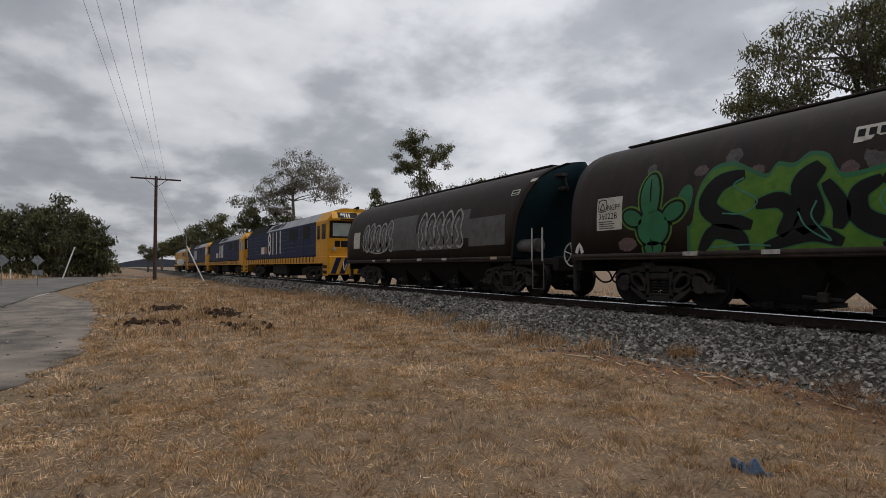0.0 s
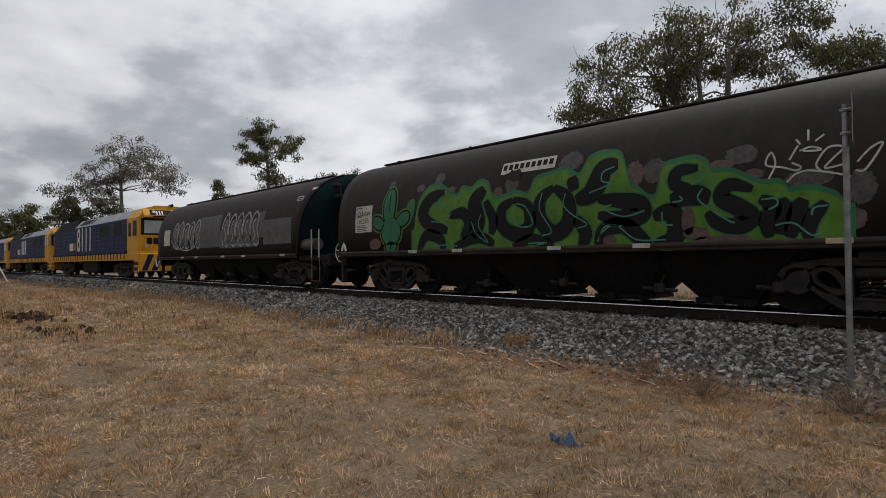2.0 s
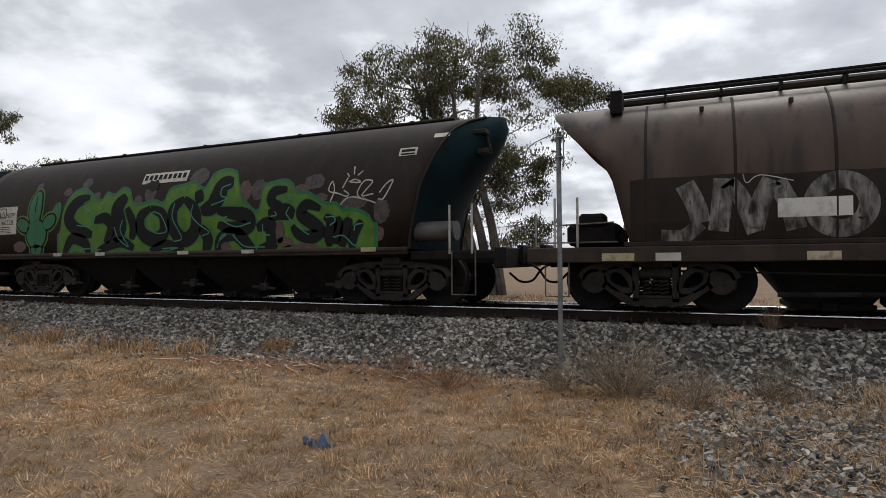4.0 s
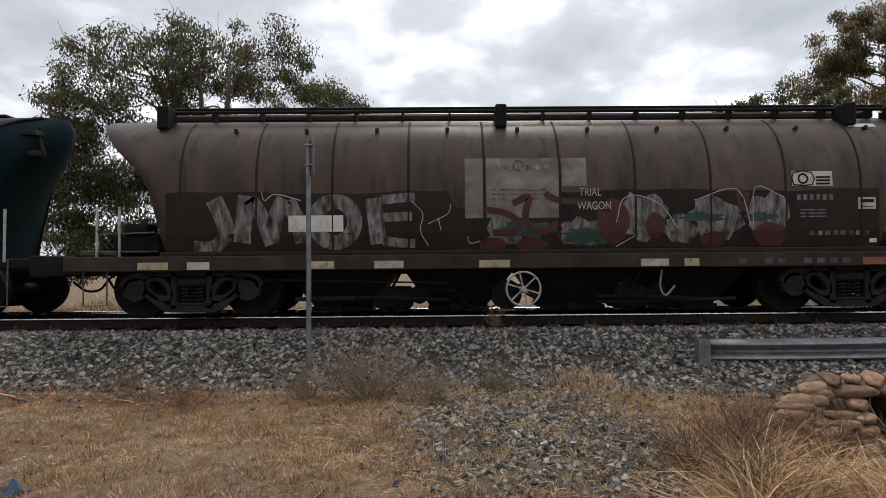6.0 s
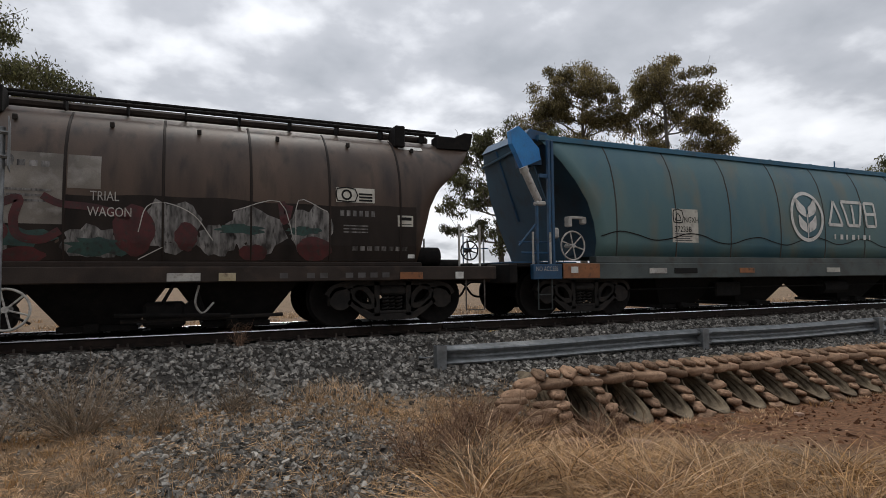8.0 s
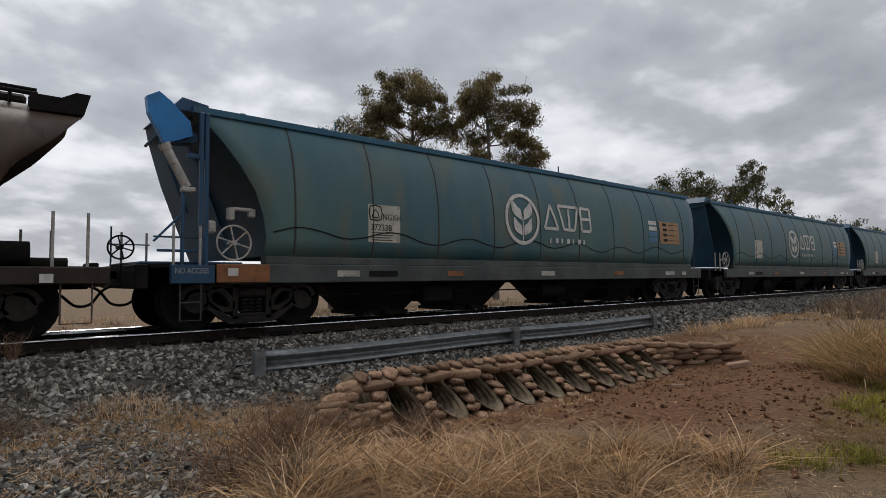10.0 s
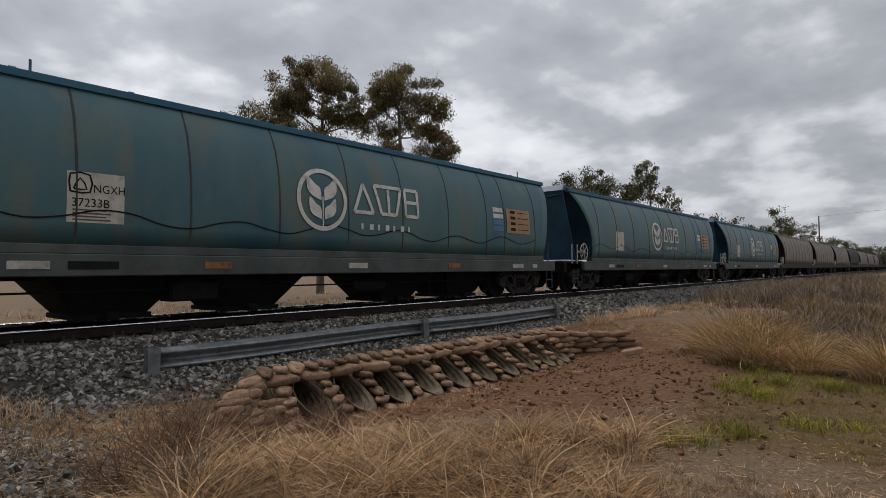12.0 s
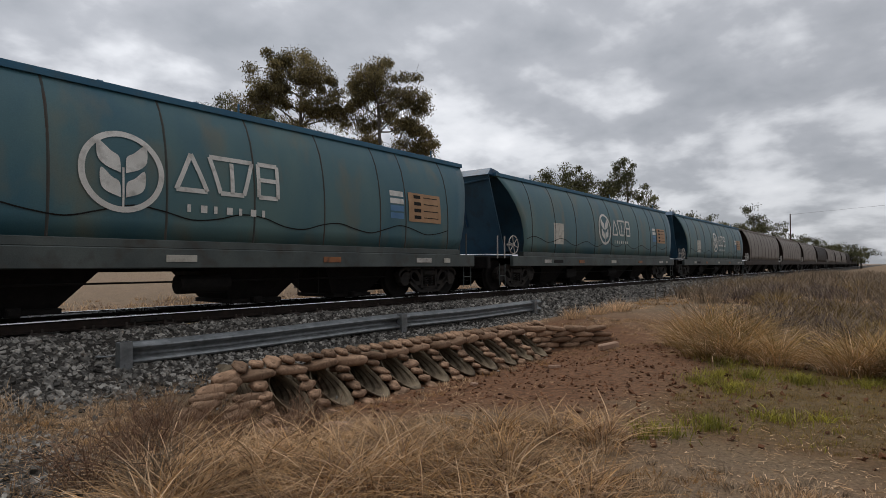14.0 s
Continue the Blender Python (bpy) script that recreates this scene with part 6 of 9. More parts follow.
        for k in (-1, 1):
            for z, r in ((1.86, 0.95), (2.22, 1.05)):
                leaf = [(c + k * 0.035, z - 0.10), (c + k * 0.05, z + 0.12 * r), (c + k * 0.16, z + 0.20 * r), (c + k * 0.32 * r, z + 0.33 * r), (c + k * 0.33 * r, z + 0.10 * r), (c + k * 0.24, z - 0.02), (c + k * 0.035, z - 0.10)]
                inner = Solid()
                pts = smooth_line(leaf, 4)[:-1]
                inner.v = [side.on(px, pz, 0.0175) for px, pz in pts]
                inner.f = [tuple(range(len(pts)))]
                emblem.append(inner)
        part("emblem", joined(emblem), "white_paint", body, "white ring emblem with four leaves")
        outline = []
        for poly in ([(0.34, 1.97), (0.60, 2.56), (0.86, 1.97), (0.34, 1.97)], [(0.92, 2.56), (1.10, 1.97), (1.54, 1.97), (1.72, 2.56), (0.92, 2.56)], [(1.84, 1.97), (1.84, 2.56), (2.24, 2.56), (2.24, 1.97), (1.84, 1.97)]):
            outline += [side.stroke([p, q], 0.075, 0.0175, 4) for p, q in zip(poly, poly[1:])]
        outline += [side.stroke([(1.32, 1.97), (1.32, 2.5)], 0.075, 0.0175, 4), side.stroke([(1.84, 2.28), (2.24, 2.28)], 0.075, 0.0175, 4)]
        each("name_stroke", outline, "white_paint", body, "stroke of a plain white outlined shape")
        each("name_bar", [side.patch(0.52 + 0.23 * i, 0.58 + 0.23 * i + 0.05 * (i % 2), 1.62, 1.74, 0.0175) for i in range(7)], "white_paint", body, "small white bar")
        part("notice_panel", side.patch(5.86, 7.05, 1.78, 2.46, 0.0175), "orange_notice", body, "tan instruction panel with small dark pictures")
        each("notice_marks", ([side.patch(6.05, 6.3, 1.85 + 0.16 * i, 1.93 + 0.16 * i, 0.0205) for i in range(4)] + [side.patch(6.4, 6.95, 1.88 + 0.16 * i, 1.90 + 0.16 * i, 0.0205) for i in range(4)]), "black_paint", body)
        part("notice_panel", joined([side.patch(5.25, 5.70, 2.33, 2.45, 0.006), side.patch(5.25, 5.70, 2.16, 2.28, 0.006)]), "white_paint", body)
        part("notice_panel", joined([side.patch(5.25, 5.70, 1.99, 2.12, 0.006), side.patch(5.25, 5.70, 1.82, 1.95, 0.006)]), "notice_blue", body, "small blue and white notices")
    if teal:
        sheet = Solid()
        for z, x in ((1.1, -7.12), (1.9, -7.42), (2.5, -7.66), (3.2, -7.93), (3.45, -8.02)):
            for k in range(6):
                sheet.v.append((x, -0.80 + k * (0.80 + side.half(z)) / 5, z))
        sheet.f += [(6 * i + k, 6 * i + k + 1, 6 * i + k + 7, 6 * i + k + 6) for i in range(4) for k in range(5)]
        bulk = part("bulkhead", sheet, "end_blue", w, "sloping dark blue end bulkhead")
        bulk.modifiers.new("plate", "SOLIDIFY").thickness = 0.03
        part("bulkhead_cap", Solid().prism([(-8.06, 3.42), (-7.5, 3.42), (-7.5, 3.56), (-7.9, 3.62)], -0.82, 0.84), "mid_blue", w)
        part("bulkhead_rib", Solid().tube([(-7.98, -0.78, 3.30), (-7.98, 0.95, 3.16)], 0.03, 6), "end_blue", w)
        part("bulkhead_rib", Solid().tube([(-8.0, 0.30, 3.40), (-7.45, 0.35, 1.95)], 0.03, 6), "mid_blue", w)
        part("platform_plate", Solid().box(-8.5, -7.0, -1.0, 1.0, 1.03, 1.06, 0.005), "mid_blue", w)
    if hood:
        part("orange_plate", Solid().box(-7.5, -6.65, -1.262, -1.236, 0.74, 1.02, 0.008), "orange_paint", w, "worn orange plate on the sill")
        part("white_label", Solid().box(-7.33, -7.17, -1.272, -1.26, 0.84, 0.96, 0.003), "white_paint", w)
        part("access_plate", Solid().box(-8.15, -7.52, -1.252, -1.14, 0.73, 1.01, 0.01), "mid_blue", w, "blue end plate of the sill")
        cu = bpy.data.curves.new("lettering", "FONT")
        cu.body, cu.size = "NO ACCESS", 0.12
        ob = bpy.data.objects.new("lettering", cu)
        scene.collection.objects.link(ob)
        me = bpy.data.meshes.new_from_object(ob.evaluated_get(bpy.context.evaluated_depsgraph_get()))
        bpy.data.objects.remove(ob)
        for v in me.vertices:
            v.co = (-8.1 + v.co.x * 0.75, -1.2565, 0.88 + v.co.y)
        me.materials.append(M["pale_bar"])
        part("lettering", me, None, w, "painted lettering NO ACCESS")
        hd = Solid()
        poly = [(-8.46, 3.48), (-8.29, 3.58), (-8.12, 3.46), (-7.84, 3.19), (-7.81, 2.98), (-8.2, 2.81), (-8.43, 3.24)]
        hd.prism(poly, -1.04, -0.90)
        part("chute_hood", hd, "bright_blue", w, "bright blue painted chute hood")
        part("hood_flap", Solid().prism([(-8.2, 3.42), (-7.86, 3.14), (-7.70, 3.05), (-7.70, 2.92), (-8.1, 2.86)], -0.90, -0.62), "mid_blue", w)
        part("ram", Solid().cyl((-8.20, -1.08, 2.74), (-7.90, -1.08, 2.18), 0.07, 14).box(-7.98, -7.78, -1.16, -1.0, 2.10, 2.18, 0.02).cyl((-8.23, -1.08, 2.80), (-8.19, -1.08, 2.72), 0.085, 14), "pale_bar", w, "pale pneumatic ram", True)
        fr = Solid()
        for x in (-7.70, -7.62):
            fr.box(x - 0.03, x + 0.03, -1.15, -1.08, 1.0, 3.35, 0.01)
        fr.box(-7.98, -7.93, -1.12, -1.06, 1.0, 2.1, 0.01).box(-7.9, -7.6, -1.12, -1.06, 2.62, 2.70, 0.01).box(-8.3, -7.6, -1.1, -1.05, 1.2, 1.24, 0.01)
        fr.tube([(-8.35, -1.08, 1.35), (-7.98, -1.08, 1.75)], 0.018, 6).tube([(-8.35, -1.08, 1.42), (-7.6, -1.08, 1.42)], 0.014, 6)
        part("end_frame", fr, "mid_blue", w, "blue upright end frame")
        part("valve", Solid().box(-7.28, -7.18, -1.14, -1.0, 1.72, 1.92, 0.02).cyl((-7.2, -1.1, 1.9), (-6.9, -1.1, 1.9), 0.03, 8).box(-6.95, -6.84, -1.14, -1.02, 1.78, 1.92, 0.02).box(-7.6, -7.45, -1.1, -0.95, 1.5, 1.7, 0.03), "pale_bar", w, "small pale brake valves")
        part("platform_rail", Solid().tube([(-8.5, 0.9, 1.0), (-8.5, 0.9, 1.7)], 0.014, 6).tube([(-8.5, 0.9, 1.4), (-7.9, 0.9, 1.4)], 0.012, 6), "mid_blue", w)
        hand_wheel(w, (-8.35, 0.9, 1.35), 0.2, "y", "cast_iron")
    rolling.append((w, u))
    return w


M["rib_rust"] = surface("rib_rust", (0.030, 0.036, 0.034), (0.060, 0.058, 0.048), 0.7, 3.0, 0.1, 60, stretch=(1, 1, 0.3), stain=(0.055, 0.030, 0.018), amount=0.9)
# near-black of old overpaint plus the shade of the lower side
M["buffed_shade"] = surface("buffed_shade", (0.012, 0.0088, 0.0073), (0.032, 0.0235, 0.019), 0.62, 1.2, 0.05, 70, stretch=(2, 2, 0.6), stain=(0.032, 0.024, 0.020), amount=0.5, gloss=0.2)
M["worn_panel"] = surface("worn_panel", (0.11, 0.095, 0.08), (0.22, 0.195, 0.165), 0.65, 2.0, 0.05, 80, stain=(0.34, 0.32, 0.295), amount=0.6)
M["orange_notice"] = surface("orange_notice", (0.34, 0.19, 0.09), (0.42, 0.25, 0.13), 0.6, 4.0, 0.05, 80)
M["notice_blue"] = surface("notice_blue", (0.06, 0.16, 0.30), (0.10, 0.22, 0.38), 0.6, 4.0, 0.05, 80)

_w, _side, _body = make_smooth_hopper(-17.65, "", "dark brown grain hopper wagon with faded silver scribbles")
paint_silver(_side, _body)
_w, _side, _body = make_smooth_hopper(-3.17, "36022B", "dark brown grain hopper wagon with green bubble graffiti")
paint_green(_side, _body)
make_ribbed_hopper(11.18)
make_slab_hopper(27.1, True, hood=True, label="teal-blue grain hopper wagon with a bright blue end hood")
make_slab_hopper(45.0, True, label="teal-blue grain hopper wagon with a white ring emblem")
make_slab_hopper(62.8, True, label="teal-blue grain hopper wagon with a white ring emblem")
for _i in range(11):
    make_slab_hopper(80.3 + 17.3 * _i, False, "brown_steel" if _i in (3, 7, 8) else "grey_steel", label="dark brown grain hopper wagon" if _i in (3, 7, 8) else "dusty grey-brown grain hopper wagon")


def make_loco(u, length, number, style, label):
    """A bonneted diesel: blue body, yellow cab at the trailing end, yellow sill. x runs to the cab."""
    w = thing("diesel_locomotive", label, "locomotive", "locomotives of the train", at=(u, 0, RAIL_Z))
    h = length / 2 - 0.05
    blue = style == "blue"
    cab0, cab1 = h - 1.95, h - 0.1          # flat-fronted cab at the end
    # hood: upright sides, chamfered roof
    roof = 3.52
    sec = [(-1.28, 1.30), (-1.28, 3.06), (-0.90, 3.50), (-0.5, 3.58), (0.5, 3.58), (0.90, 3.50), (1.28, 3.06), (1.28, 1.30)]
    low = [(-0.95, 1.30), (-0.95, 2.75), (-0.6, 3.1), (0.6, 3.1), (0.95, 2.75), (0.95, 1.30)]
    n = len(sec)
    body = Solid().add([(x, y, z) for x in (-h + 0.5, cab0) for y, z in sec], [(i, (i + 1) % n, n + (i + 1) % n, n + i) for i in range(n)] + [tuple(range(n))[::-1], tuple(range(n, 2 * n))])
    hood = part("body", body, "loco_blue" if blue else "loco_yellow", w, "dark blue body side" if blue else "yellow body side")
    top = Solid()
    k0 = -h + 6.9 if blue else -h + 1.6
    top.add([(x, y, z) for x in (k0, cab0) for y, z in ((-1.292, 3.045), (-0.91, 3.515), (-0.5, 3.595), (0.5, 3.595), (0.91, 3.515), (1.292, 3.045))],
            [(i, i + 1, 7 + i, 6 + i) for i in range(5)])
    part("roof", top, "loco_roof", w, "pale grey sloping roof panels")
    for x, wide in ((k0 + 0.7, 2.4), (k0 + 3.4, 0.5)):
        part("roof_grille", Solid().add([(x, -1.20, 3.17), (x + wide, -1.20, 3.17), (x + wide + 0.4, -0.96, 3.47), (x + 0.4, -0.96, 3.47)], [(0, 1, 2, 3)]), "black_paint", w, "black grille in the roof slope")
    part("radiator_housing", Solid().add([(x, y, z) for x in (-h + 1.3, k0 - 0.02) for y, z in ((-1.294, 3.03), (-0.98, 3.62), (0.98, 3.62), (1.294, 3.03))], [(0, 1, 5, 4), (1, 2, 6, 5), (2, 3, 7, 6), (0, 3, 2, 1), (4, 5, 6, 7)]), "black_iron", w, "black radiator housing on the roof")
    fans = Solid()
    for x in (-h + 2.4, -h + 4.2):
        fans.cyl((x, 0, 3.6), (x, 0, 3.70), 0.62, 20)
    part("roof_fan", fans, "black_iron", w, "round black cooling fans", True)
    part("exhaust", Solid().box(k0 + 3.6, k0 + 4.6, -0.3, 0.3, 3.56, 3.76, 0.05), "black_iron", w)
    # cab
    csec = [(-1.32, 1.25), (-1.32, 3.02), (-0.94, 3.50), (-0.5, 3.62), (0.5, 3.62), (0.94, 3.50), (1.32, 3.02), (1.32, 1.25)]
    n = len(csec)
    cs = Solid()
    cs.add([(x + (0.0 if z > 2.3 else 0.0), y, z) for x in (cab0 + 0.004, cab1) for y, z in csec], [(i, (i + 1) % n, n + (i + 1) % n, n + i) for i in range(n)] + [tuple(range(n))[::-1], tuple(range(n, 2 * n))])
    cab = part("cab", cs, "loco_yellow", w, "yellow driver's cab")
    part("brow", Solid().prism([(cab1 - 0.02, 3.0), (cab1 + 0.22, 3.02), (cab1 + 0.22, 3.10), (cab1 - 0.02, 3.46)], -1.15, 1.15), "loco_yellow", w, "yellow brow over the windscreen")
    part("windscreen", Solid().box(cab1 - 0.01, cab1 + 0.012, -1.22, 1.22, 2.16, 2.98, 0.02), "black_paint", cab, "black windscreen surround")
    part("front_hatch", Solid().box(cab1 - 0.01, cab1 + 0.02, -0.95, 0.1, 1.72, 2.02, 0.02), "black_paint", cab)
    part("front_sill", Solid().box(cab1 - 0.02, h, -1.3, 1.3, 1.2, 1.34, 0.02), "loco_yellow", cab)
    for k in (-1, 1):
        part("window", Solid().box(cab1, cab1 + 0.02, k * 0.60 - 0.46, k * 0.60 + 0.46, 2.24, 2.88, 0.02), "pale_glass", cab, "pale windscreen pane")
        part("window", Solid().box(cab0 + 0.98, cab0 + 1.55, k * 1.33 - 0.012, k * 1.33 + 0.012, 2.12, 2.86, 0.02), "dark_glass", cab, "dark cab side window")
        part("cab_door", Solid().box(cab0 + 0.18, cab0 + 0.82, k * 1.325 - 0.012, k * 1.325 + 0.012, 1.2, 2.9, 0.02), "loco_yellow", cab)
        part("window", Solid().box(cab0 + 0.32, cab0 + 0.70, k * 1.345 - 0.01, k * 1.345 + 0.01, 2.12, 2.80, 0.02), "dark_glass", cab)
        part("headlight", Solid().cyl((cab1 - 0.02, k * 0.98, 1.62), (cab1 + 0.06, k * 0.98, 1.62), 0.09, 12), "pale_glass", w)
    num = Solid().box(cab1 + 0.205, cab1 + 0.235, -0.75, 0.05, 3.03, 3.10, 0.005).prism([(cab1 + 0.16, 3.13), (cab1 + 0.214, 3.13), (cab1 + 0.034, 3.40), (cab1 - 0.02, 3.40)], -0.85, 0.15)
    part("number_box", num, "black_paint", cab, "black number box over the windscreen")
    part("horn", Solid().cyl((cab0 + 1.2, -0.4, 3.5), (cab0 + 1.2, -0.4, 3.66), 0.05, 8).box(cab0 + 0.9, cab0 + 1.6, 0.1, 0.5, 3.48, 3.64, 0.05).cyl((cab1 - 0.4, 0.2, 3.62), (cab1 + 0.1, 0.2, 3.66), 0.07, 10), "black_iron", w)

    def text(body_text, size, place, turn, mat, squeeze=1.0):
        cu = bpy.data.curves.new("lettering", "FONT")
        cu.body, cu.size, cu.offset = body_text, size / 0.72, 0.02
        ob = bpy.data.objects.new("lettering", cu)
        scene.collection.objects.link(ob)
        me = bpy.data.meshes.new_from_object(ob.evaluated_get(bpy.context.evaluated_depsgraph_get()))
        bpy.data.objects.remove(ob)
        for v in me.vertices:
            a, b = v.co.x * squeeze, v.co.y
            v.co = (place[0] + a, place[1], place[2] + b) if turn == "side" else (place[0], place[1] + a, place[2] + b)
        me.materials.append(M[mat])
        return part("lettering", me, None, w, "painted number " + body_text)

    def wide_text(body_text, size, width, place):
        ob = text(body_text, size, place, "side", "white_paint")
        ob["label"] = "large white number on the side"
        xs = [v.co.x for v in ob.data.vertices]
        for v in ob.data.vertices:
            v.co.x = place[0] + (v.co.x - min(xs)) * width / (max(xs) - min(xs))

    x0 = -h + 7.5
    if number:
        wide_text(number, 1.48, 3.4, (x0, -1.30, 1.56))
        front = text(number, 0.17, (0, -0.72, 0), "front", "white_paint", 1.05)
        for v in front.data.vertices:
            v.co.x, v.co.z = cab1 + 0.194 - v.co.z * 0.655, 3.17 + v.co.z
    elif blue:
        part("number_bars", Solid().add([q for i in range(3) for q in ((x0 + 0.85 * i, -1.2865, 1.6), (x0 + 0.55 + 0.85 * i, -1.2865, 1.6), (x0 + 0.55 + 0.85 * i, -1.2865, 2.8), (x0 + 0.85 * i, -1.2865, 2.8))], [tuple(range(4 * i, 4 * i + 4)) for i in range(3)]), "white_paint", w, "tall white number bars")
    # louvres, doors and stripes of the body side
    for i in range(6):
        part("body_stripe", Solid().box(-h + 0.8, cab0 - (0.3 if i % 2 else 4.0), -1.291, -1.278, 1.62 + 0.24 * i, 1.635 + 0.24 * i), "faded_grey", hood)
    for a, b, c, d in ((cab0 - 2.4, cab0 - 1.2, 2.1, 2.8), (cab0 - 5.4, cab0 - 3.6, 2.15, 2.75)):
        part("louvre", Solid().box(a, b, -1.292, -1.27, c + 0.15, d + 0.15, 0.01), "black_paint", hood, "dark ventilation louvre")
    for i in range(9 if length > 18 else 5):
        x = -h + 0.9 + i * (cab0 + h - 1.4) / (9 if length > 18 else 5)
        part("panel_joint", Solid().box(x, x + 0.02, -1.287, -1.277, 1.35, 2.9), "black_paint", hood)
    part("logo_panel", Solid().box(x0 - 2.1, x0 - 1.2, -1.292, -1.276, 1.62, 2.1, 0.003), "white_paint", hood).location = (0, 0, 0)
    part("logo_panel", Solid().box(x0 - 1.15, x0 - 0.35, -1.292, -1.276, 1.62, 2.1, 0.003), "orange_paint", hood)
    # frame
    part("side_sill", Solid().box(-h, h, -1.36, -1.25, 0.92, 1.26, 0.01).box(-h, h, 1.25, 1.36, 0.92, 1.26, 0.01), "loco_yellow", w, "yellow side sill")
    part("deck", Solid().box(-h, h, -1.26, 1.26, 1.02, 1.26, 0.01), "black_iron", w)
    rung = Solid().box(0, 0.15, -1.372, -1.33, 0.98, 1.34, 0.005).mesh("rung", M["black_paint"])
    for i in range(int(2 * h / 0.62)):
        if -h + 0.5 + i * 0.62 < cab0 - 0.1:
            part("rung", rung, None, w, at=(-h + 0.5 + i * 0.62, 0, 0))
    part("lower_skirt", Solid().box(-h + 0.4, cab0 - 0.2, -1.31, -1.27, 1.26, 1.46, 0.005), "loco_blue" if blue else "black_paint", w)
    for k, x in ((1, h), (-1, -h)):
        part("headstock", Solid().box(x - 0.12, x + 0.12, -1.3, 1.3, 0.38, 1.25, 0.02), "loco_yellow", w, "yellow headstock with blue stripes")
        for y in (-1.1, -0.65, 0.25, 0.7):
            st = Solid().add([(x + k * 0.124, y - 0.14, 0.42), (x + k * 0.124, y + 0.12, 0.42), (x + k * 0.124, y + 0.42, 1.2), (x + k * 0.124, y + 0.16, 1.2)], [(0, 1, 2, 3)])
            part("stripe", st, "loco_blue", w)
        part("step_plate", Solid().box(x - 0.75 if k > 0 else x, x if k > 0 else x + 0.75, -1.345, -1.30, 0.32, 1.0, 0.02), "loco_yellow", w)
        for z in (0.42, 0.68):
            part("step", Solid().box(x - 0.62 if k > 0 else x + 0.1, x - 0.1 if k > 0 else x + 0.62, -1.37, -1.34, z, z + 0.16, 0.01), "black_paint", w)
        part("end_rail", Solid().tube([(x, -1.15, 1.2), (x, -1.15, 2.1), (x, -0.7, 2.1), (x, -0.7, 1.2)], 0.02, 6).tube([(x, 1.15, 1.2), (x, 1.15, 2.1), (x, 0.7, 2.1), (x, 0.7, 1.2)], 0.02, 6), "loco_yellow", w)
        coupler(w, x, k)
        part("air_hose", Solid().tube(smooth_line([(x + k * 0.1, -0.6, 1.0), (x + k * 0.3, -0.6, 0.6), (x + k * 0.35, -0.5, 0.9)], 5), 0.03, 6), "pale_bar", w)
    part("fuel_tank", Solid().box(-1.9, 1.9, -1.15, 1.15, 0.22, 1.0, 0.12), "black_iron", w, "black fuel tank")
    for x in (-h + 3.3, h - 3.3):
        add_bogie(w, x, 3 if length > 16 else 2, 3.4 if length > 16 else 2.2, True)
    rolling.append((w, u))
    return w


make_loco(-37.2, 20.3, "8111", "blue", "blue and yellow diesel locomotive with large white numbers")
make_loco(-58.3, 20.3, "", "blue", "blue and yellow diesel locomotive with large white numbers")
make_loco(-79.4, 20.3, "", "blue", "blue and yellow diesel locomotive with a grey roof")
make_loco(-100.5, 20.3, "", "yellow", "yellow diesel locomotive leading the train")

# ---- beside the track ----


def make_signpost():
    x, y = -1.57, 7.02
    z0 = float(height(x, y)) - 0.3
    p = thing("sign_post", "bare galvanised signpost with a small sign seen from its edge", "signpost", at=(x, y, 0))
    part("post", Solid().cyl((0, 0, z0), (0, 0, 2.92), 0.03, 14).cyl((0, 0, 2.92), (0, 0, 2.935), 0.033, 14), "galvanised", p, "", True)
    s = Solid().box(0.055, 0.062, -0.16, 0.22, 2.52, 3.02, 0.002)
    sg = part("sign_plate", s, "galvanised", p, "thin metal sign turned away")
    sg.rotation_euler = (0, 0, radians(10))
    for z in (2.62, 2.86):
        part("clamp", Solid().box(-0.04, 0.06, -0.042, 0.042, z, z + 0.03, 0.004).cyl((0.0, -0.06, z + 0.015), (0.06, -0.06, z + 0.015), 0.008, 6), "galvanised", p)


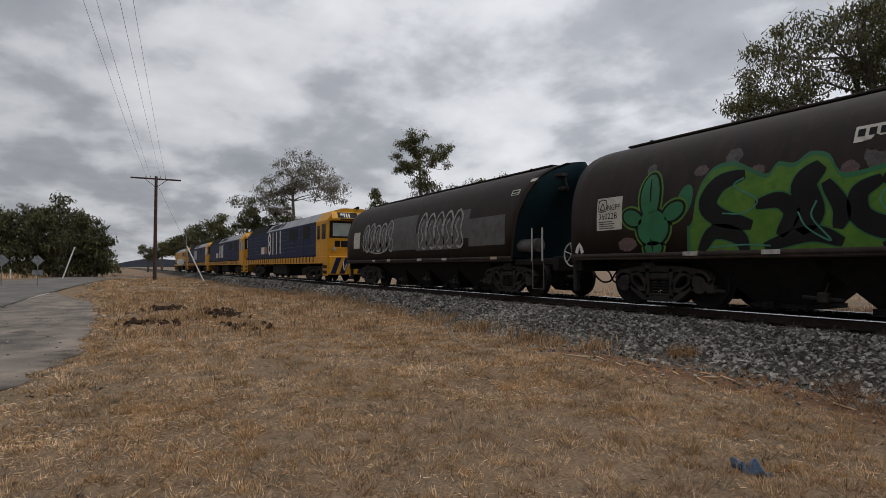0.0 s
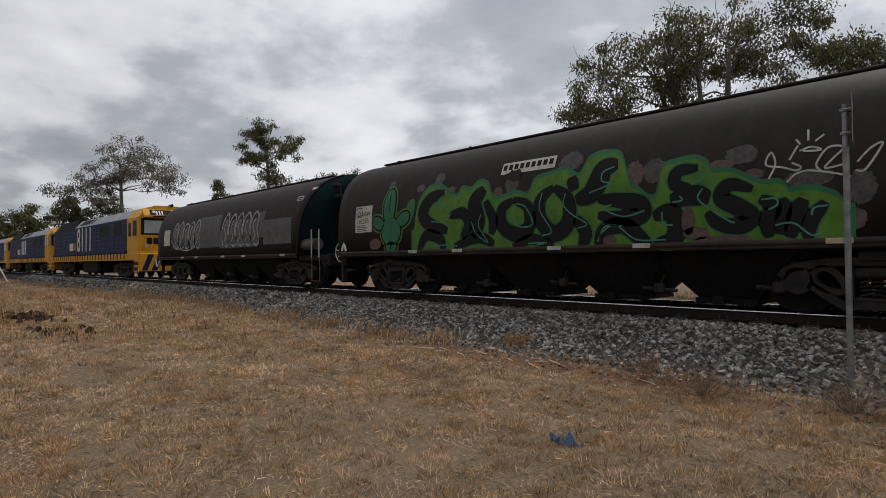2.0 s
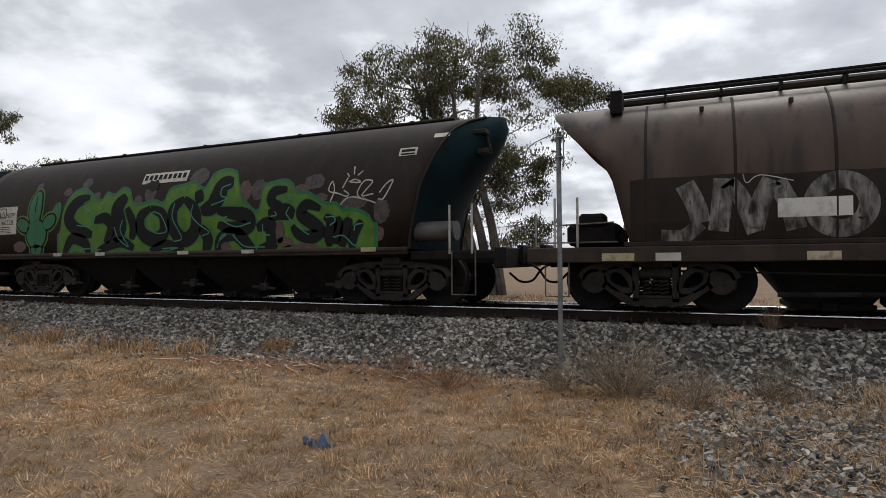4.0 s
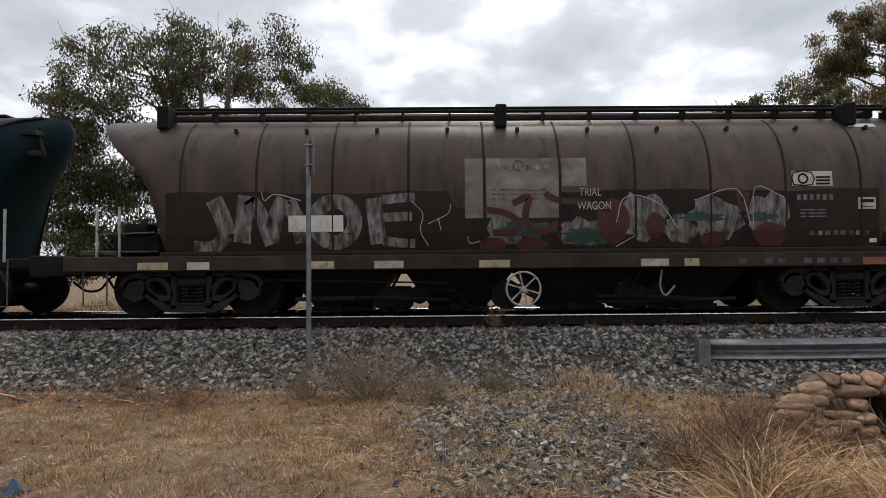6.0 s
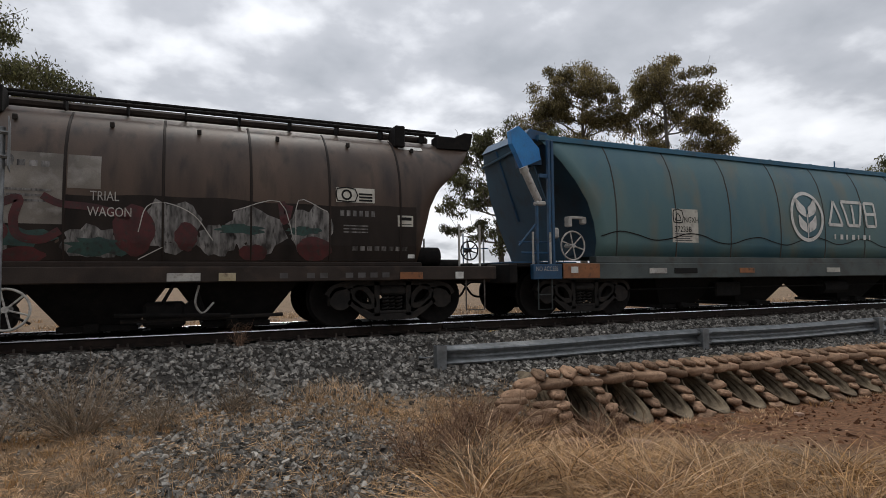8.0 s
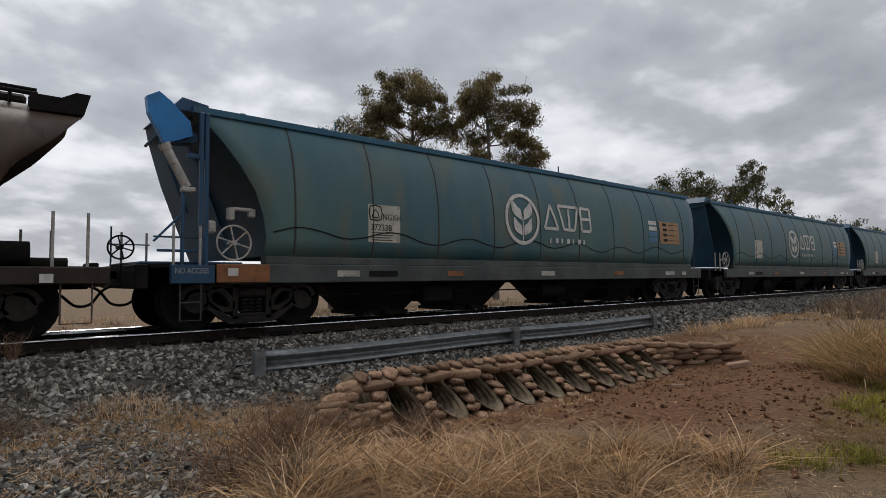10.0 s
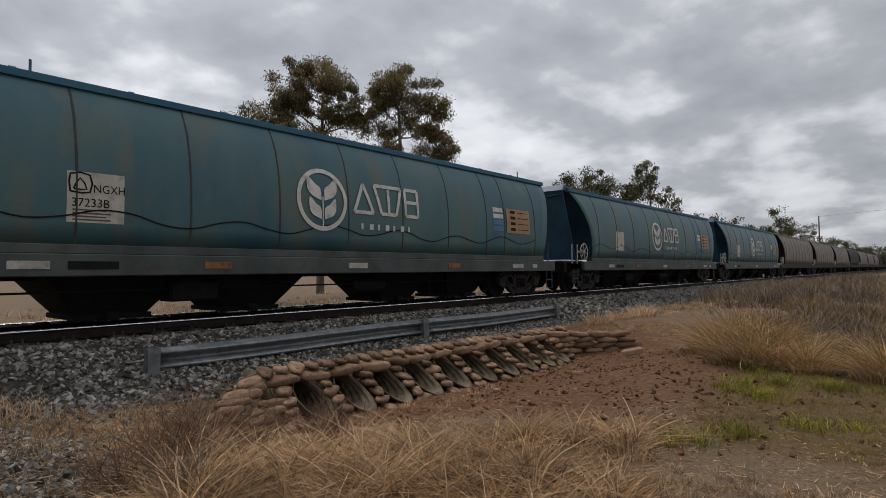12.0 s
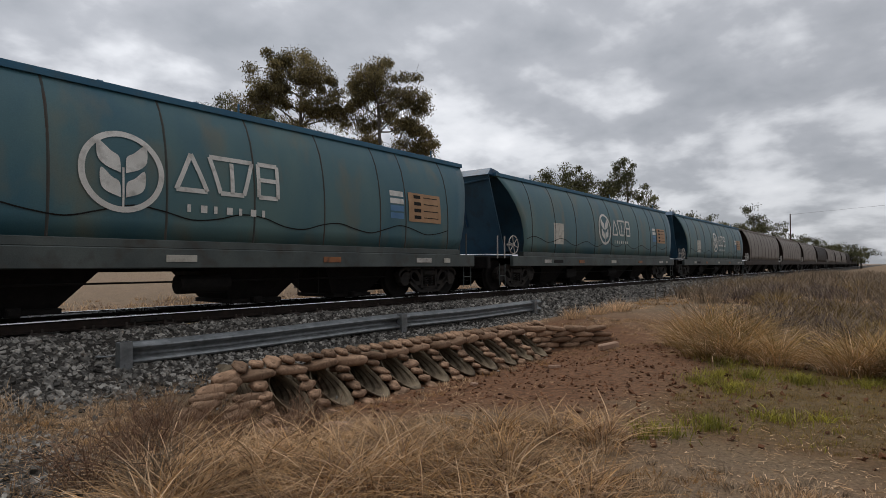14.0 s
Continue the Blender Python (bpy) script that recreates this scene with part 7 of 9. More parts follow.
def make_guard_rail():
    y = 7.62
    g = thing("guard_rail", "low galvanised W-beam guard rail on short posts", "guard rail", at=(0, y, 0))
    post = Solid()
    post.box(-0.075, 0.075, 0.05, 0.06, -0.5, 0.30).box(-0.075, -0.065, -0.055, 0.05, -0.5, 0.30).box(0.065, 0.075, -0.055, 0.05, -0.5, 0.30)
    post.box(-0.075, 0.075, -0.065, -0.055, -0.5, 0.30)
    posts_x = (3.42, 8.55, 13.75)
    for x in posts_x:
        me = part("post", Solid().add(post.v, post.f).cyl((0, -0.075, 0.02), (0, -0.062, 0.02), 0.02, 8), "galvanised", g, "", False, (x, -0.10, 0.13))
        me.rotation_euler = (0, radians(random.Random(int(x * 10)).uniform(-1.5, 1.5)), 0)
    prof = [(0.0, 0.0), (-0.02, 0.02), (-0.11, 0.045), (-0.12, 0.065), (-0.11, 0.085), (-0.01, 0.13), (0.0, 0.155), (-0.01, 0.18), (-0.11, 0.225), (-0.12, 0.245), (-0.11, 0.265), (-0.02, 0.30), (0.0, 0.31)]
    n = len(prof)
    for a, b in ((3.36, 8.75), (8.45, 14.15)):
        s = Solid()
        off = 0.006 if a > 5 else 0.0
        for x in np.linspace(a, b, 8):
            for q, z in prof:
                s.v.append((x, q + off, 0.11 + z + 0.012 * math.sin(x)))
        for i in range(7):
            s.f += [(i * n + k, i * n + k + 1, (i + 1) * n + k + 1, (i + 1) * n + k) for k in range(n - 1)]
        bm = part("rail_beam", s, "galvanised", g, "long W-shaped galvanised beam", True)
        bm.modifiers.new("plate", "SOLIDIFY").thickness = 0.004
    bolts = Solid()
    for x in (8.5, 8.55, 8.62, 8.68):
        for z in (0.17, 0.33):
            bolts.cyl((x, -0.095, z), (x, -0.07, z), 0.012, 6)
    part("splice_bolt", bolts, "galvanised", g)
    e = Solid().tube(smooth_line([(3.36, -0.02, 0.26), (3.20, 0.0, 0.26), (3.16, 0.06, 0.26), (3.22, 0.12, 0.26)], 6), 0.012, 6)
    part("end_loop", e, "galvanised", g)


def sack_mesh(seed, lx=0.27, ly=0.13, lz=0.060):
    """A filled sack: a slumped pillow with pinched ends and folds."""
    rnd = random.Random(seed)
    bm = bmesh.new()
    bmesh.ops.create_uvsphere(bm, u_segments=18, v_segments=12, radius=1.0, matrix=Matrix.Rotation(radians(90), 4, "Y"))
    ph = [rnd.uniform(0, 6.28) for _ in range(4)]
    for v in bm.verts:
        x, y, z = v.co
        sq = lambda a, p: math.copysign(abs(a) ** p, a)
        x2, y2, z2 = sq(x, 0.50), sq(y, 0.62), sq(z, 0.68)
        y2 *= 1 - 0.28 * abs(x2) ** 3
        z2 *= 1 - 0.25 * abs(x2) ** 3
        w = 0.09 * math.sin(5 * x2 + ph[0]) + 0.08 * math.sin(7 * y2 + 3 * x2 + ph[1]) + 0.05 * math.sin(13 * x2 - 6 * z2 + ph[3]) + rnd.uniform(-0.06, 0.06)
        v.co = Vector((x2 * lx * (1 + 0.3 * w), y2 * ly * (1 + w), z2 * lz * (1 + w) - 0.012 * math.cos(2.2 * x2 + ph[2])))
    me = bpy.data.meshes.new("sandbag")
    bm.to_mesh(me)
    bm.free()
    me.polygons.foreach_set("use_smooth", [True] * len(me.polygons))
    me.materials.append(M["sandbag"])
    return me


SACKS = [sack_mesh(i) for i in range(6)]
PIPES = [(4.50, 5.42), (5.12, 5.42), (5.76, 5.41), (6.39, 5.40), (7.06, 5.40), (7.72, 5.39), (8.36, 5.38), (8.98, 5.38), (9.58, 5.38), (10.14, 5.38)]


def make_culvert():
    wall = thing("sandbag_wall", "low headwall of stacked brown sandbags round drain pipes", "sandbag wall")
    rnd = random.Random(12)

    def sack(x, y, z, turn, lean=0.0, size=1.0):
        ob = part("sandbag", SACKS[rnd.randrange(6)], None, wall, at=(x, y, z))
        ob.rotation_euler = (radians(lean) + rnd.uniform(-0.12, 0.12), rnd.uniform(-0.10, 0.10), turn + rnd.uniform(-0.15, 0.15))
        ob.scale = (size * rnd.uniform(0.85, 1.12), size * rnd.uniform(0.88, 1.1), size * rnd.uniform(0.85, 1.15))

    # one row of long sacks over the pipes, and a leaning row of sack ends along the top
    x = 4.2
    while x < 10.5:
        sack(x, 5.93 + 0.03 * math.sin(3 * x), 0.085 - 0.005 * (x - 4), 0, 6)
        x += 0.49
    x = 4.1
    while x < 11.4:
        sack(x, 6.07 - 0.02 * max(0, x - 10), 0.185 - 0.010 * (x - 4), radians(58), 14, 0.74)
        x += 0.225
    # the stony end: sacks stepping down and slumping forward
    for i in range(6):
        sack(3.95 - 0.13 * i + rnd.uniform(-0.05, 0.05), 5.98 - 0.07 * i, 0.10 - 0.045 * i, radians(rnd.uniform(10, 40)), 0, 0.85)
    for i in range(4):
        sack(3.95 - 0.12 * i, 5.66 - 0.08 * i, -0.09 - 0.06 * i, radians(rnd.uniform(-10, 40)), 0, 0.8)
    for i in range(3):
        sack(3.62 + 0.28 * i, 5.22 - 0.06 * i, -0.30, radians(rnd.uniform(-30, 30)), 0, 0.85)
    # the splayed wing beyond the last pipe
    for row in range(4):
        for i in range(4):
            q = (i + 0.25 * (row % 2)) / 3.6
            sack(10.62 + 1.30 * q + 0.05 * row, 5.78 - 0.98 * q - 0.04 * row, 0.075 - 0.112 * row - 0.05 * q, radians(-35), 0, 0.98)
    # stacks between the pipes, following the slope of their mouths
    for (xa, ya), (xb, yb) in zip(PIPES, PIPES[1:]):
        for k in range(5):
            sack((xa + xb) / 2 + rnd.uniform(-0.02, 0.02), 5.86 - 0.135 * k, -0.015 - 0.088 * k, radians(rnd.uniform(20, 80)), 8, 0.68)
    for k in range(4):
        sack(4.17 - 0.03 * k, 5.80 - 0.12 * k, -0.02 - 0.095 * k, radians(60), 0, 0.75)
        sack(10.46 + 0.02 * k, 5.76 - 0.10 * k, -0.04 - 0.095 * k, radians(20), 0, 0.75)
    # ribbed pipes with slanting cut mouths
    for i, (x, y) in enumerate(PIPES):
        n, m = 28, 48
        s = Solid()
        for j in range(m):
            q = j / (m - 1)
            for k in range(n):
                t = 2 * math.pi * k / n
                r = 0.20 + 0.011 * math.cos(q * 74)
                # the lower lip reaches further out than the upper one
                front = y + 0.52 + (-0.66) * (0.5 - 0.5 * math.sin(t)) ** 1.2
                s.v.append((x + r * math.cos(t), front + (7.2 - front) * q, -0.155 - 0.003 * i + r * math.sin(t)))
        for j in range(m - 1):
            s.f += [(j * n + k, j * n + (k + 1) % n, (j + 1) * n + (k + 1) % n, (j + 1) * n + k) for k in range(n)]
        p = thing("drain_pipe", "corrugated drain pipe with a slant-cut mouth", "pipe", "drain pipes under the track")
        o = part("pipe_wall", s, "pipe_plastic", p, "", True)
        o.modifiers.new("wall", "SOLIDIFY").thickness = 0.014
    for x, y, s in ((3.55, 4.45, 0.13), (9.0, 4.5, 0.07), (7.0, 4.75, 0.05), (11.2, 4.45, 0.13), (4.3, 4.6, 0.11)):
        bk = Solid().box(-s * 1.5, s * 1.5, -s * 0.7, s * 0.7, -s * 0.5, s * 0.5, s * 0.2)
        b = thing("broken_brick", "broken reddish block lying in the dirt", "rubble", "rubble by the culvert", at=(x, y, float(height(x, y)) + s * 0.35))
        part("lump", bk, "rubble", b).rotation_euler = (0.1, 0.15, random.Random(int(x * 7)).uniform(0, 3))


def make_litter():
    x, y = -2.72, 3.72
    z = float(height(x, y))
    s = Solid()
    rnd = random.Random(3)
    n = 14
    for i in range(n):
        for j in range(n):
            a, b = (i / (n - 1) - 0.5), (j / (n - 1) - 0.5)
            wob = 0.05 * math.sin(9 * a + 5 * b) + 0.035 * math.sin(15 * b - 6 * a) + 0.02 * rnd.uniform(-1, 1)
            edge = 1 + 0.35 * math.sin(4 * math.atan2(b, a) + 1)
            s.v.append((a * 0.22 * edge, b * 0.13 * edge, 0.035 + wob * 0.6 - 0.12 * (a * a + b * b)))
    s.f += [(i * n + j, i * n + j + 1, (i + 1) * n + j + 1, (i + 1) * n + j) for i in range(n - 1) for j in range(n - 1)]
    r = thing("blue_rag", "crumpled blue cloth rag lying in the grass", "rag", at=(x, y, z + 0.012))
    o = part("cloth", s, "rag_blue", r, "", True)
    o.modifiers.new("cloth", "SOLIDIFY").thickness = 0.006
    rnd = random.Random(9)
    for i in range(14):
        x, y = rnd.uniform(-7.2, -3.0), 6.2 + rnd.uniform(-0.3, 0.35)
        L = rnd.uniform(0.06, 0.26)
        t = thing("wood_splinter", "pale weathered wood splinter on the dirt", "wood splinter", "splinters beside the ballast", at=(x, y, float(height(x, y)) + 0.012))
        t.rotation_euler = (0, rnd.uniform(-0.08, 0.08), rnd.uniform(-0.5, 0.5))
        part("splinter", Solid().box(-L, L, -0.011, 0.011, -0.006, 0.008, 0.003), "pale_straw", t)
    t = thing("timber_block", "yellow-stained timber block lying against the rail", "timber", at=(5.12, 9.10, 0.36))
    part("block", Solid().box(-0.28, 0.28, -0.06, 0.06, -0.03, 0.07, 0.008), "yellow_board", t)


def make_pole_line():
    x, y = -57.0, 2.9
    z0 = float(height(x, y))
    p = thing("power_pole", "dark wooden power pole with one long crossarm", "power pole", at=(x, y, 0))
    part("pole", Solid().tube([(0, 0, z0 - 0.5), (0, 0, 5), (0, 0, 9.35)], 0.17, 12, 0.12), "pole_wood", p, "", True)
    arm = part("crossarm", Solid().box(-0.06, 0.06, -2.0, 2.0, 9.05, 9.18, 0.01), "pole_wood", p)
    for k in (-0.8, -0.45, 0.35, 0.75):
        part("insulator", Solid().cyl((0, k, 9.18), (0, k, 9.36), 0.05, 8), "pale_bar", p)
    for k in (-1, 1):
        part("brace", Solid().tube([(0.02, 0, 8.35), (0.02, k * 0.85, 9.05)], 0.025, 6), "pole_wood", p)
    gx, gy = -53.5, 6.6
    gz = float(height(gx, gy))
    guy = thing("guy_wire", "sloping stay wire with a white guard", "stay wire")
    part("stay", Solid().tube([(x, y + 0.1, 8.6), (gx, gy, gz)], 0.012, 5), "wire", guy)
    part("guard", Solid().tube([(gx - 0.02, gy - 0.02, gz - 0.1), (gx + (x - gx) * 0.36, gy + (y - gy) * 0.36, gz + (8.6 - gz) * 0.36)], 0.05, 8), "white_paint", guy, "white sleeve of the stay")
    ends = ((-0.8, -0.95), (-0.45, -0.62), (0.35, -0.05), (0.75, 0.29))
    for k, yy in ends:
        a, b = Vector((x, y + k, 9.36)), Vector((-18.3, yy, 8.6))
        c = b + (b - a) * 1.1
        pts = []
        for i in range(25):
            q = i / 24
            v = a.lerp(c, q)
            v.z = 9.36 - 3.0 * q * (1 - q)
            pts.append(v)
        wr = thing("power_wire", "thin sagging overhead wire", "wire", "overhead wires")
        part("strand", Solid().tube(pts, 0.0055, 5), "wire", wr)
    for fx, fy, fz in ((150, 18, 12.6), (60, -40, 10.1)):
        q = thing("power_pole", "distant wooden power pole", "power pole", at=(fx, fy, 0))
        part("pole", Solid().tube([(0, 0, -0.5), (0, 0, fz)], 0.17, 10, 0.12), "pole_wood", q, "", True)
    far = thing("power_wire", "thin overhead wire far along the line", "wire", "overhead wires")
    part("strand", Solid().tube([(150, 18, 12.5), (110, -12, 11.0), (60, -40, 10.0)], 0.02, 5), "wire", far)


def make_road_signs():
    for px, py, s in ((-44.0, -6.1, 0.62), (-44.0, -4.3, 0.55)):
        z = float(height(px, py))
        d = 1.0
        sg = thing("road_sign", "diamond-shaped road sign seen from behind on a post", "road sign", "road signs", at=(px, py, 0))
        part("post", Solid().cyl((0, 0, z - 0.3), (0, 0, 2.1), 0.03, 8), "galvanised", sg)
        q = s * 0.62
        part("sign_plate", Solid().add([(0.03, 0, 1.75 - q), (0.03, q, 1.75), (0.03, 0, 1.75 + q), (0.03, -q, 1.75)] + [(0.045, 0, 1.75 - q), (0.045, q, 1.75), (0.045, 0, 1.75 + q), (0.045, -q, 1.75)],
             [(0, 1, 2, 3), (7, 6, 5, 4), (0, 4, 5, 1), (1, 5, 6, 2), (2, 6, 7, 3), (3, 7, 4, 0)]), "galvanised", sg, "pale diamond plate")
        if py > -5:
            part("small_plate", Solid().box(0.03, 0.045, -0.28, 0.28, 0.85, 1.15, 0.003), "galvanised", sg)
    for px, py, lean, hgt in ((-62.0, -4.3, 0.33, 2.9), (-66, -8.5, 0.0, 0.9), (-58, -9.2, 0.0, 0.8)):
        z = float(height(px, py))
        g = thing("marker_post", "white marker post beside the road", "marker post", "marker posts", at=(px, py, z))
        part("post", Solid().tube([(0, 0, -0.2), (0, lean * hgt, hgt)], 0.06, 8), "white_paint", g)
    px, py = -86.0, 8.2
    g = thing("crossing_sign", "round white sign on a post at the crossing", "road sign", "road signs", at=(px, py, 0))
    part("post", Solid().cyl((0, 0, 0), (0, 0, 5.5), 0.06, 8), "galvanised", g)
    part("sign_plate", Solid().cyl((0.08, -0.7, 2.0), (0.12, -0.7, 2.0), 0.45, 14), "white_paint", g)


make_signpost()
make_guard_rail()
make_culvert()
make_litter()
make_pole_line()
make_road_signs()

# ---- plants ----


def blade_mesh(name, x, y, high, wide, lean, material, seed, segments=1, z=None, turn=None):
    """Grass blades: tapering strips that bend over; every blade is an island of its own."""
    rnd = np.random.RandomState(seed)
    n = len(x)
    z = height(x, y) if z is None else z
    a, b = rnd.uniform(0, 2 * math.pi, n), rnd.uniform(0, 2 * math.pi, n)
    a = a if turn is None else turn
    out = np.stack([np.cos(a), np.sin(a)], -1) * (lean * high)[:, None]
    across = np.stack([np.cos(b), np.sin(b)], -1) * (wide / 2)[:, None]
    rows = []
    for k in range(segments):
        q = k / segments
        w = 1 - 0.6 * q
        c = np.stack([x, y], -1) + out * q * q
        h = z - 0.01 + high * (q - 0.25 * lean * q * q)
        for s in (-1, 1):
            rows.append(np.concatenate([c + s * w * across, h[:, None]], -1))
    tip = np.concatenate([np.stack([x, y], -1) + out, (z + high * (1 - 0.25 * lean))[:, None]], -1)
    rows.append(tip)
    m = len(rows)
    v = np.stack(rows, 1)
    base = np.arange(n) * m
    tris = []
    for k in range(segments - 1):
        i = 2 * k
        tris += [(i, i + 1, i + 3), (i, i + 3, i + 2)]
    tris.append((m - 3, m - 2, m - 1))
    f = base[:, None, None] + np.array(tris)[None]
    return fast_mesh(name, v, f.reshape(-1, 3), M[material])


def straw_mesh(name, x, y, length, wide, material, seed):
    """Straws that lie on the ground, each a thin strip tilted a little."""
    rnd = np.random.RandomState(seed)
    n = len(x)
    a, tilt = rnd.uniform(0, 2 * math.pi, n), rnd.normal(0.06, 0.16, n)
    L, w = length * rnd.uniform(0.3, 1.0, n) / 2, wide * rnd.uniform(0.5, 1.2, n) / 2
    d = np.stack([np.cos(a) * np.cos(tilt), np.sin(a) * np.cos(tilt), np.sin(tilt)], -1)
    s = np.stack([-np.sin(a), np.cos(a), rnd.normal(0, 0.5, n)], -1)
    c = np.stack([x, y, height(x, y) + length * rnd.uniform(0.03, 0.30, n)], -1)
    v = np.stack([c - d * L[:, None] - s * w[:, None], c - d * L[:, None] + s * w[:, None], c + d * L[:, None] + s * w[:, None] * 0.5, c + d * L[:, None] - s * w[:, None] * 0.5], 1)
    return fast_mesh(name, v, (np.arange(n) * 4)[:, None] + np.arange(4)[None], M[material])


def spread(n, x0, x1, y0, y1, rnd, keep):
    x, y = rnd.uniform(x0, x1, n), rnd.uniform(y0, y1, n)
    k = keep(x, y) > rnd.uniform(0, 1, n)
    return x[k], y[k]


def turf_share(x, y):
    """Where dry grass grows: not on stones, thin on dirt and on the road."""
    dirt, turf, stone = zones(x, y)
    g = (1 - 0.93 * dirt) * (1 - 0.96 * stone) * blend(TRACK_Y - toe(x) + 0.35, TRACK_Y - toe(x) - 0.25, y)
    verge = np.interp(x, (-31, -25.6, -17.35, -11.5, -9, -8, 0, 6), (-1.9, -0.86, -0.46, -0.58, -0.97, -1.1, -1.4, -1.6))
    g = g * np.where((y < verge + 0.12 * bumps(x, y, 4.0, 43)) & (x < 30), 0.0, 1.0)
    return g * np.clip(0.55 + 0.75 * bumps(x, y, 1.7, 41) + 0.45 * bumps(x, y, 5.5, 42), 0.30, 1)


def tufts(name, places, count, high, wide, lean, material, label, seed, segments=2, radius=0.09, kind="stuff", category="grass"):
    rnd = np.random.RandomState(seed)
    px, py, hs = [], [], []
    for x, y, s in places:
        k = max(6, int(count * s))
        r, t = np.abs(rnd.normal(0, radius * s, k)), rnd.uniform(0, 2 * math.pi, k)
        px.append(x + r * np.cos(t)); py.append(y + r * np.sin(t))
        hs.append(high * s * rnd.uniform(0.45, 1.1, k))
    x, y, h = np.concatenate(px), np.concatenate(py), np.concatenate(hs)
    me = blade_mesh(name, x, y, h, np.full(len(x), wide) * rnd.uniform(0.6, 1.3, len(x)), rnd.uniform(0.1, lean, len(x)), material, seed + 1, segments)
    return tagged(new(name, me), label, category, kind=kind)


def domes(name, x, y, size, count, radius, high, wide, material, label, seed, segments=2, lean=0.9, kind="stuff", droop=0.0):
    """Rounded tussocks: blades stand in the middle and lean outwards round the rim."""
    rnd = np.random.RandomState(seed)
    k = np.repeat(np.arange(len(x)), count)
    n = len(k)
    q, a = np.sqrt(rnd.uniform(0, 1, n)), rnd.uniform(0, 2 * math.pi, n)
    r = q * radius * size[k]
    h = high * size[k] * (1 - 0.4 * q * q) * rnd.uniform(0.55, 1.2, n)
    me = blade_mesh(name, x[k] + r * np.cos(a), y[k] + r * np.sin(a), h, wide * rnd.uniform(0.6, 1.4, n), 0.15 + droop + lean * q * rnd.uniform(0.5, 1.5, n),
                    material, seed + 1, segments, turn=a + rnd.normal(0, 0.6, n))
    return tagged(new(name, me), label, "grass", kind=kind)


def make_grass():
    rnd = np.random.RandomState(51)
    # tussocks of the paddock, finer where the path passes nearest
    tones = ((0.72, 9.0, "orange_straw", "orange-brown tussocks of dry grass"), (0.46, 0.72, "straw", "tan tussocks of short dry grass"), (0.20, 0.46, "pale_straw", "pale tussocks of short dry grass"), (-9.0, 0.20, "grey_brush", "grey withered tussocks of dry grass"))
    for d0, d1, x0, x1, dens, radius, count, high, wide, seg in ((0.0, 3.0, -3.0, 3.0, 60, 0.075, 26, 0.066, 0.0080, 1), (3.0, 7.5, -7.5, 7.0, 96, 0.070, 36, 0.066, 0.0076, 1), (7.5, 17.0, -17, 14, 44, 0.105, 28, 0.080, 0.013, 1), (17.0, 42.0, -42, 42, 8, 0.20, 26, 0.10, 0.026, 1), (42.0, 80.0, -80, -38, 2.5, 0.45, 26, 0.16, 0.06, 1)):
        n = int(dens * (x1 - x0) * 9.6)
        x, y = spread(n, x0, x1, -1.6, 8.0, rnd, lambda a, b: turf_share(a, b) ** 0.55)
        far = np.hypot(x, y)
        k = (far > d0) & (far < d1) & ~((x > 4.4) & (x < 9.5) & (y < 4.5))
        x, y = x[k], y[k]
        size = rnd.uniform(0.55, 1.0, len(x)) + 0.9 * rnd.uniform(0, 1, len(x)) ** 5
        pick = 0.42 + 0.20 * bumps(x, y, 2.0, 44) + 0.10 * bumps(x, y, 6.0, 45) + rnd.normal(0, 0.24, len(x)) + 0.28 * (size - 0.8)
        for i, (lo, hi, mat, label) in enumerate(tones):
            k = (pick >= lo) & (pick < hi)
            domes("dry_grass", x[k], y[k], size[k], count, radius, high, wide, mat, label, 300 + 10 * i + int(d0), seg, 1.1)
    # fallen straws lying every way over the soil
    for n, x0, x1, y0, y1, L, w, sd in ((80000, -7.5, 6.5, -1.0, 7.2, 0.075, 0.0052, 64), (52000, -16, -5, -1.2, 7.4, 0.070, 0.008, 65), (26000, -36, -14, -1.2, 8.7, 0.12, 0.018, 66), (4500, 4, 15, -2, 4.2, 0.05, 0.004, 67)):
        x, y = spread(n, x0, x1, y0, y1, rnd, lambda a, b: turf_share(a, b) ** 0.6)
        tone = bumps(x, y, 3.1, 46) + rnd.normal(0, 0.55, len(x))
        for lo, hi, mat in ((-9, -0.55, "dark_straw"), (-0.55, 0.35, "straw"), (0.35, 9, "pale_straw")):
            k = (tone >= lo) & (tone < hi)
            tagged(new("fallen_straw", straw_mesh("fallen_straw", x[k], y[k], L, w, mat, sd)), "fallen dry straws matted over the soil", "grass", kind="stuff")
    # scattered tufts in the paddock
    t = []
    while len(t) < 170:
        q = rnd.uniform(0, 1)
        x, y = rnd.uniform(-13, 5.5), rnd.uniform(0.9, 6.9)
        if turf_share(np.array([x]), np.array([y]))[0] > rnd.uniform(0.2, 0.9):
            t.append((x, y, rnd.uniform(0.4, 1.0)))
    tufts("grass_tufts", t[:100], 40, 0.12, 0.007, 0.9, "straw", "tan tufts standing out of the dry grass", 71)
    tufts("grass_tufts", t[100:], 46, 0.11, 0.007, 0.9, "orange_straw", "orange-brown tufts in the dry grass", 73)
    far = [(rnd.uniform(-34, -12), rnd.uniform(-0.4, 7.6), rnd.uniform(0.8, 1.7)) for _ in range(260)]
    tufts("grass_tufts", far, 26, 0.18, 0.02, 0.9, "straw", "tan tufts farther along the paddock", 75, radius=0.16)
    foot = [(rnd.uniform(-30, -7), 0, rnd.uniform(0.8, 1.6)) for _ in range(120)]
    foot = [(x, TRACK_Y - toe(x) - abs(rnd.normal(0, 0.25)) + 0.15, s) for x, _, s in foot]
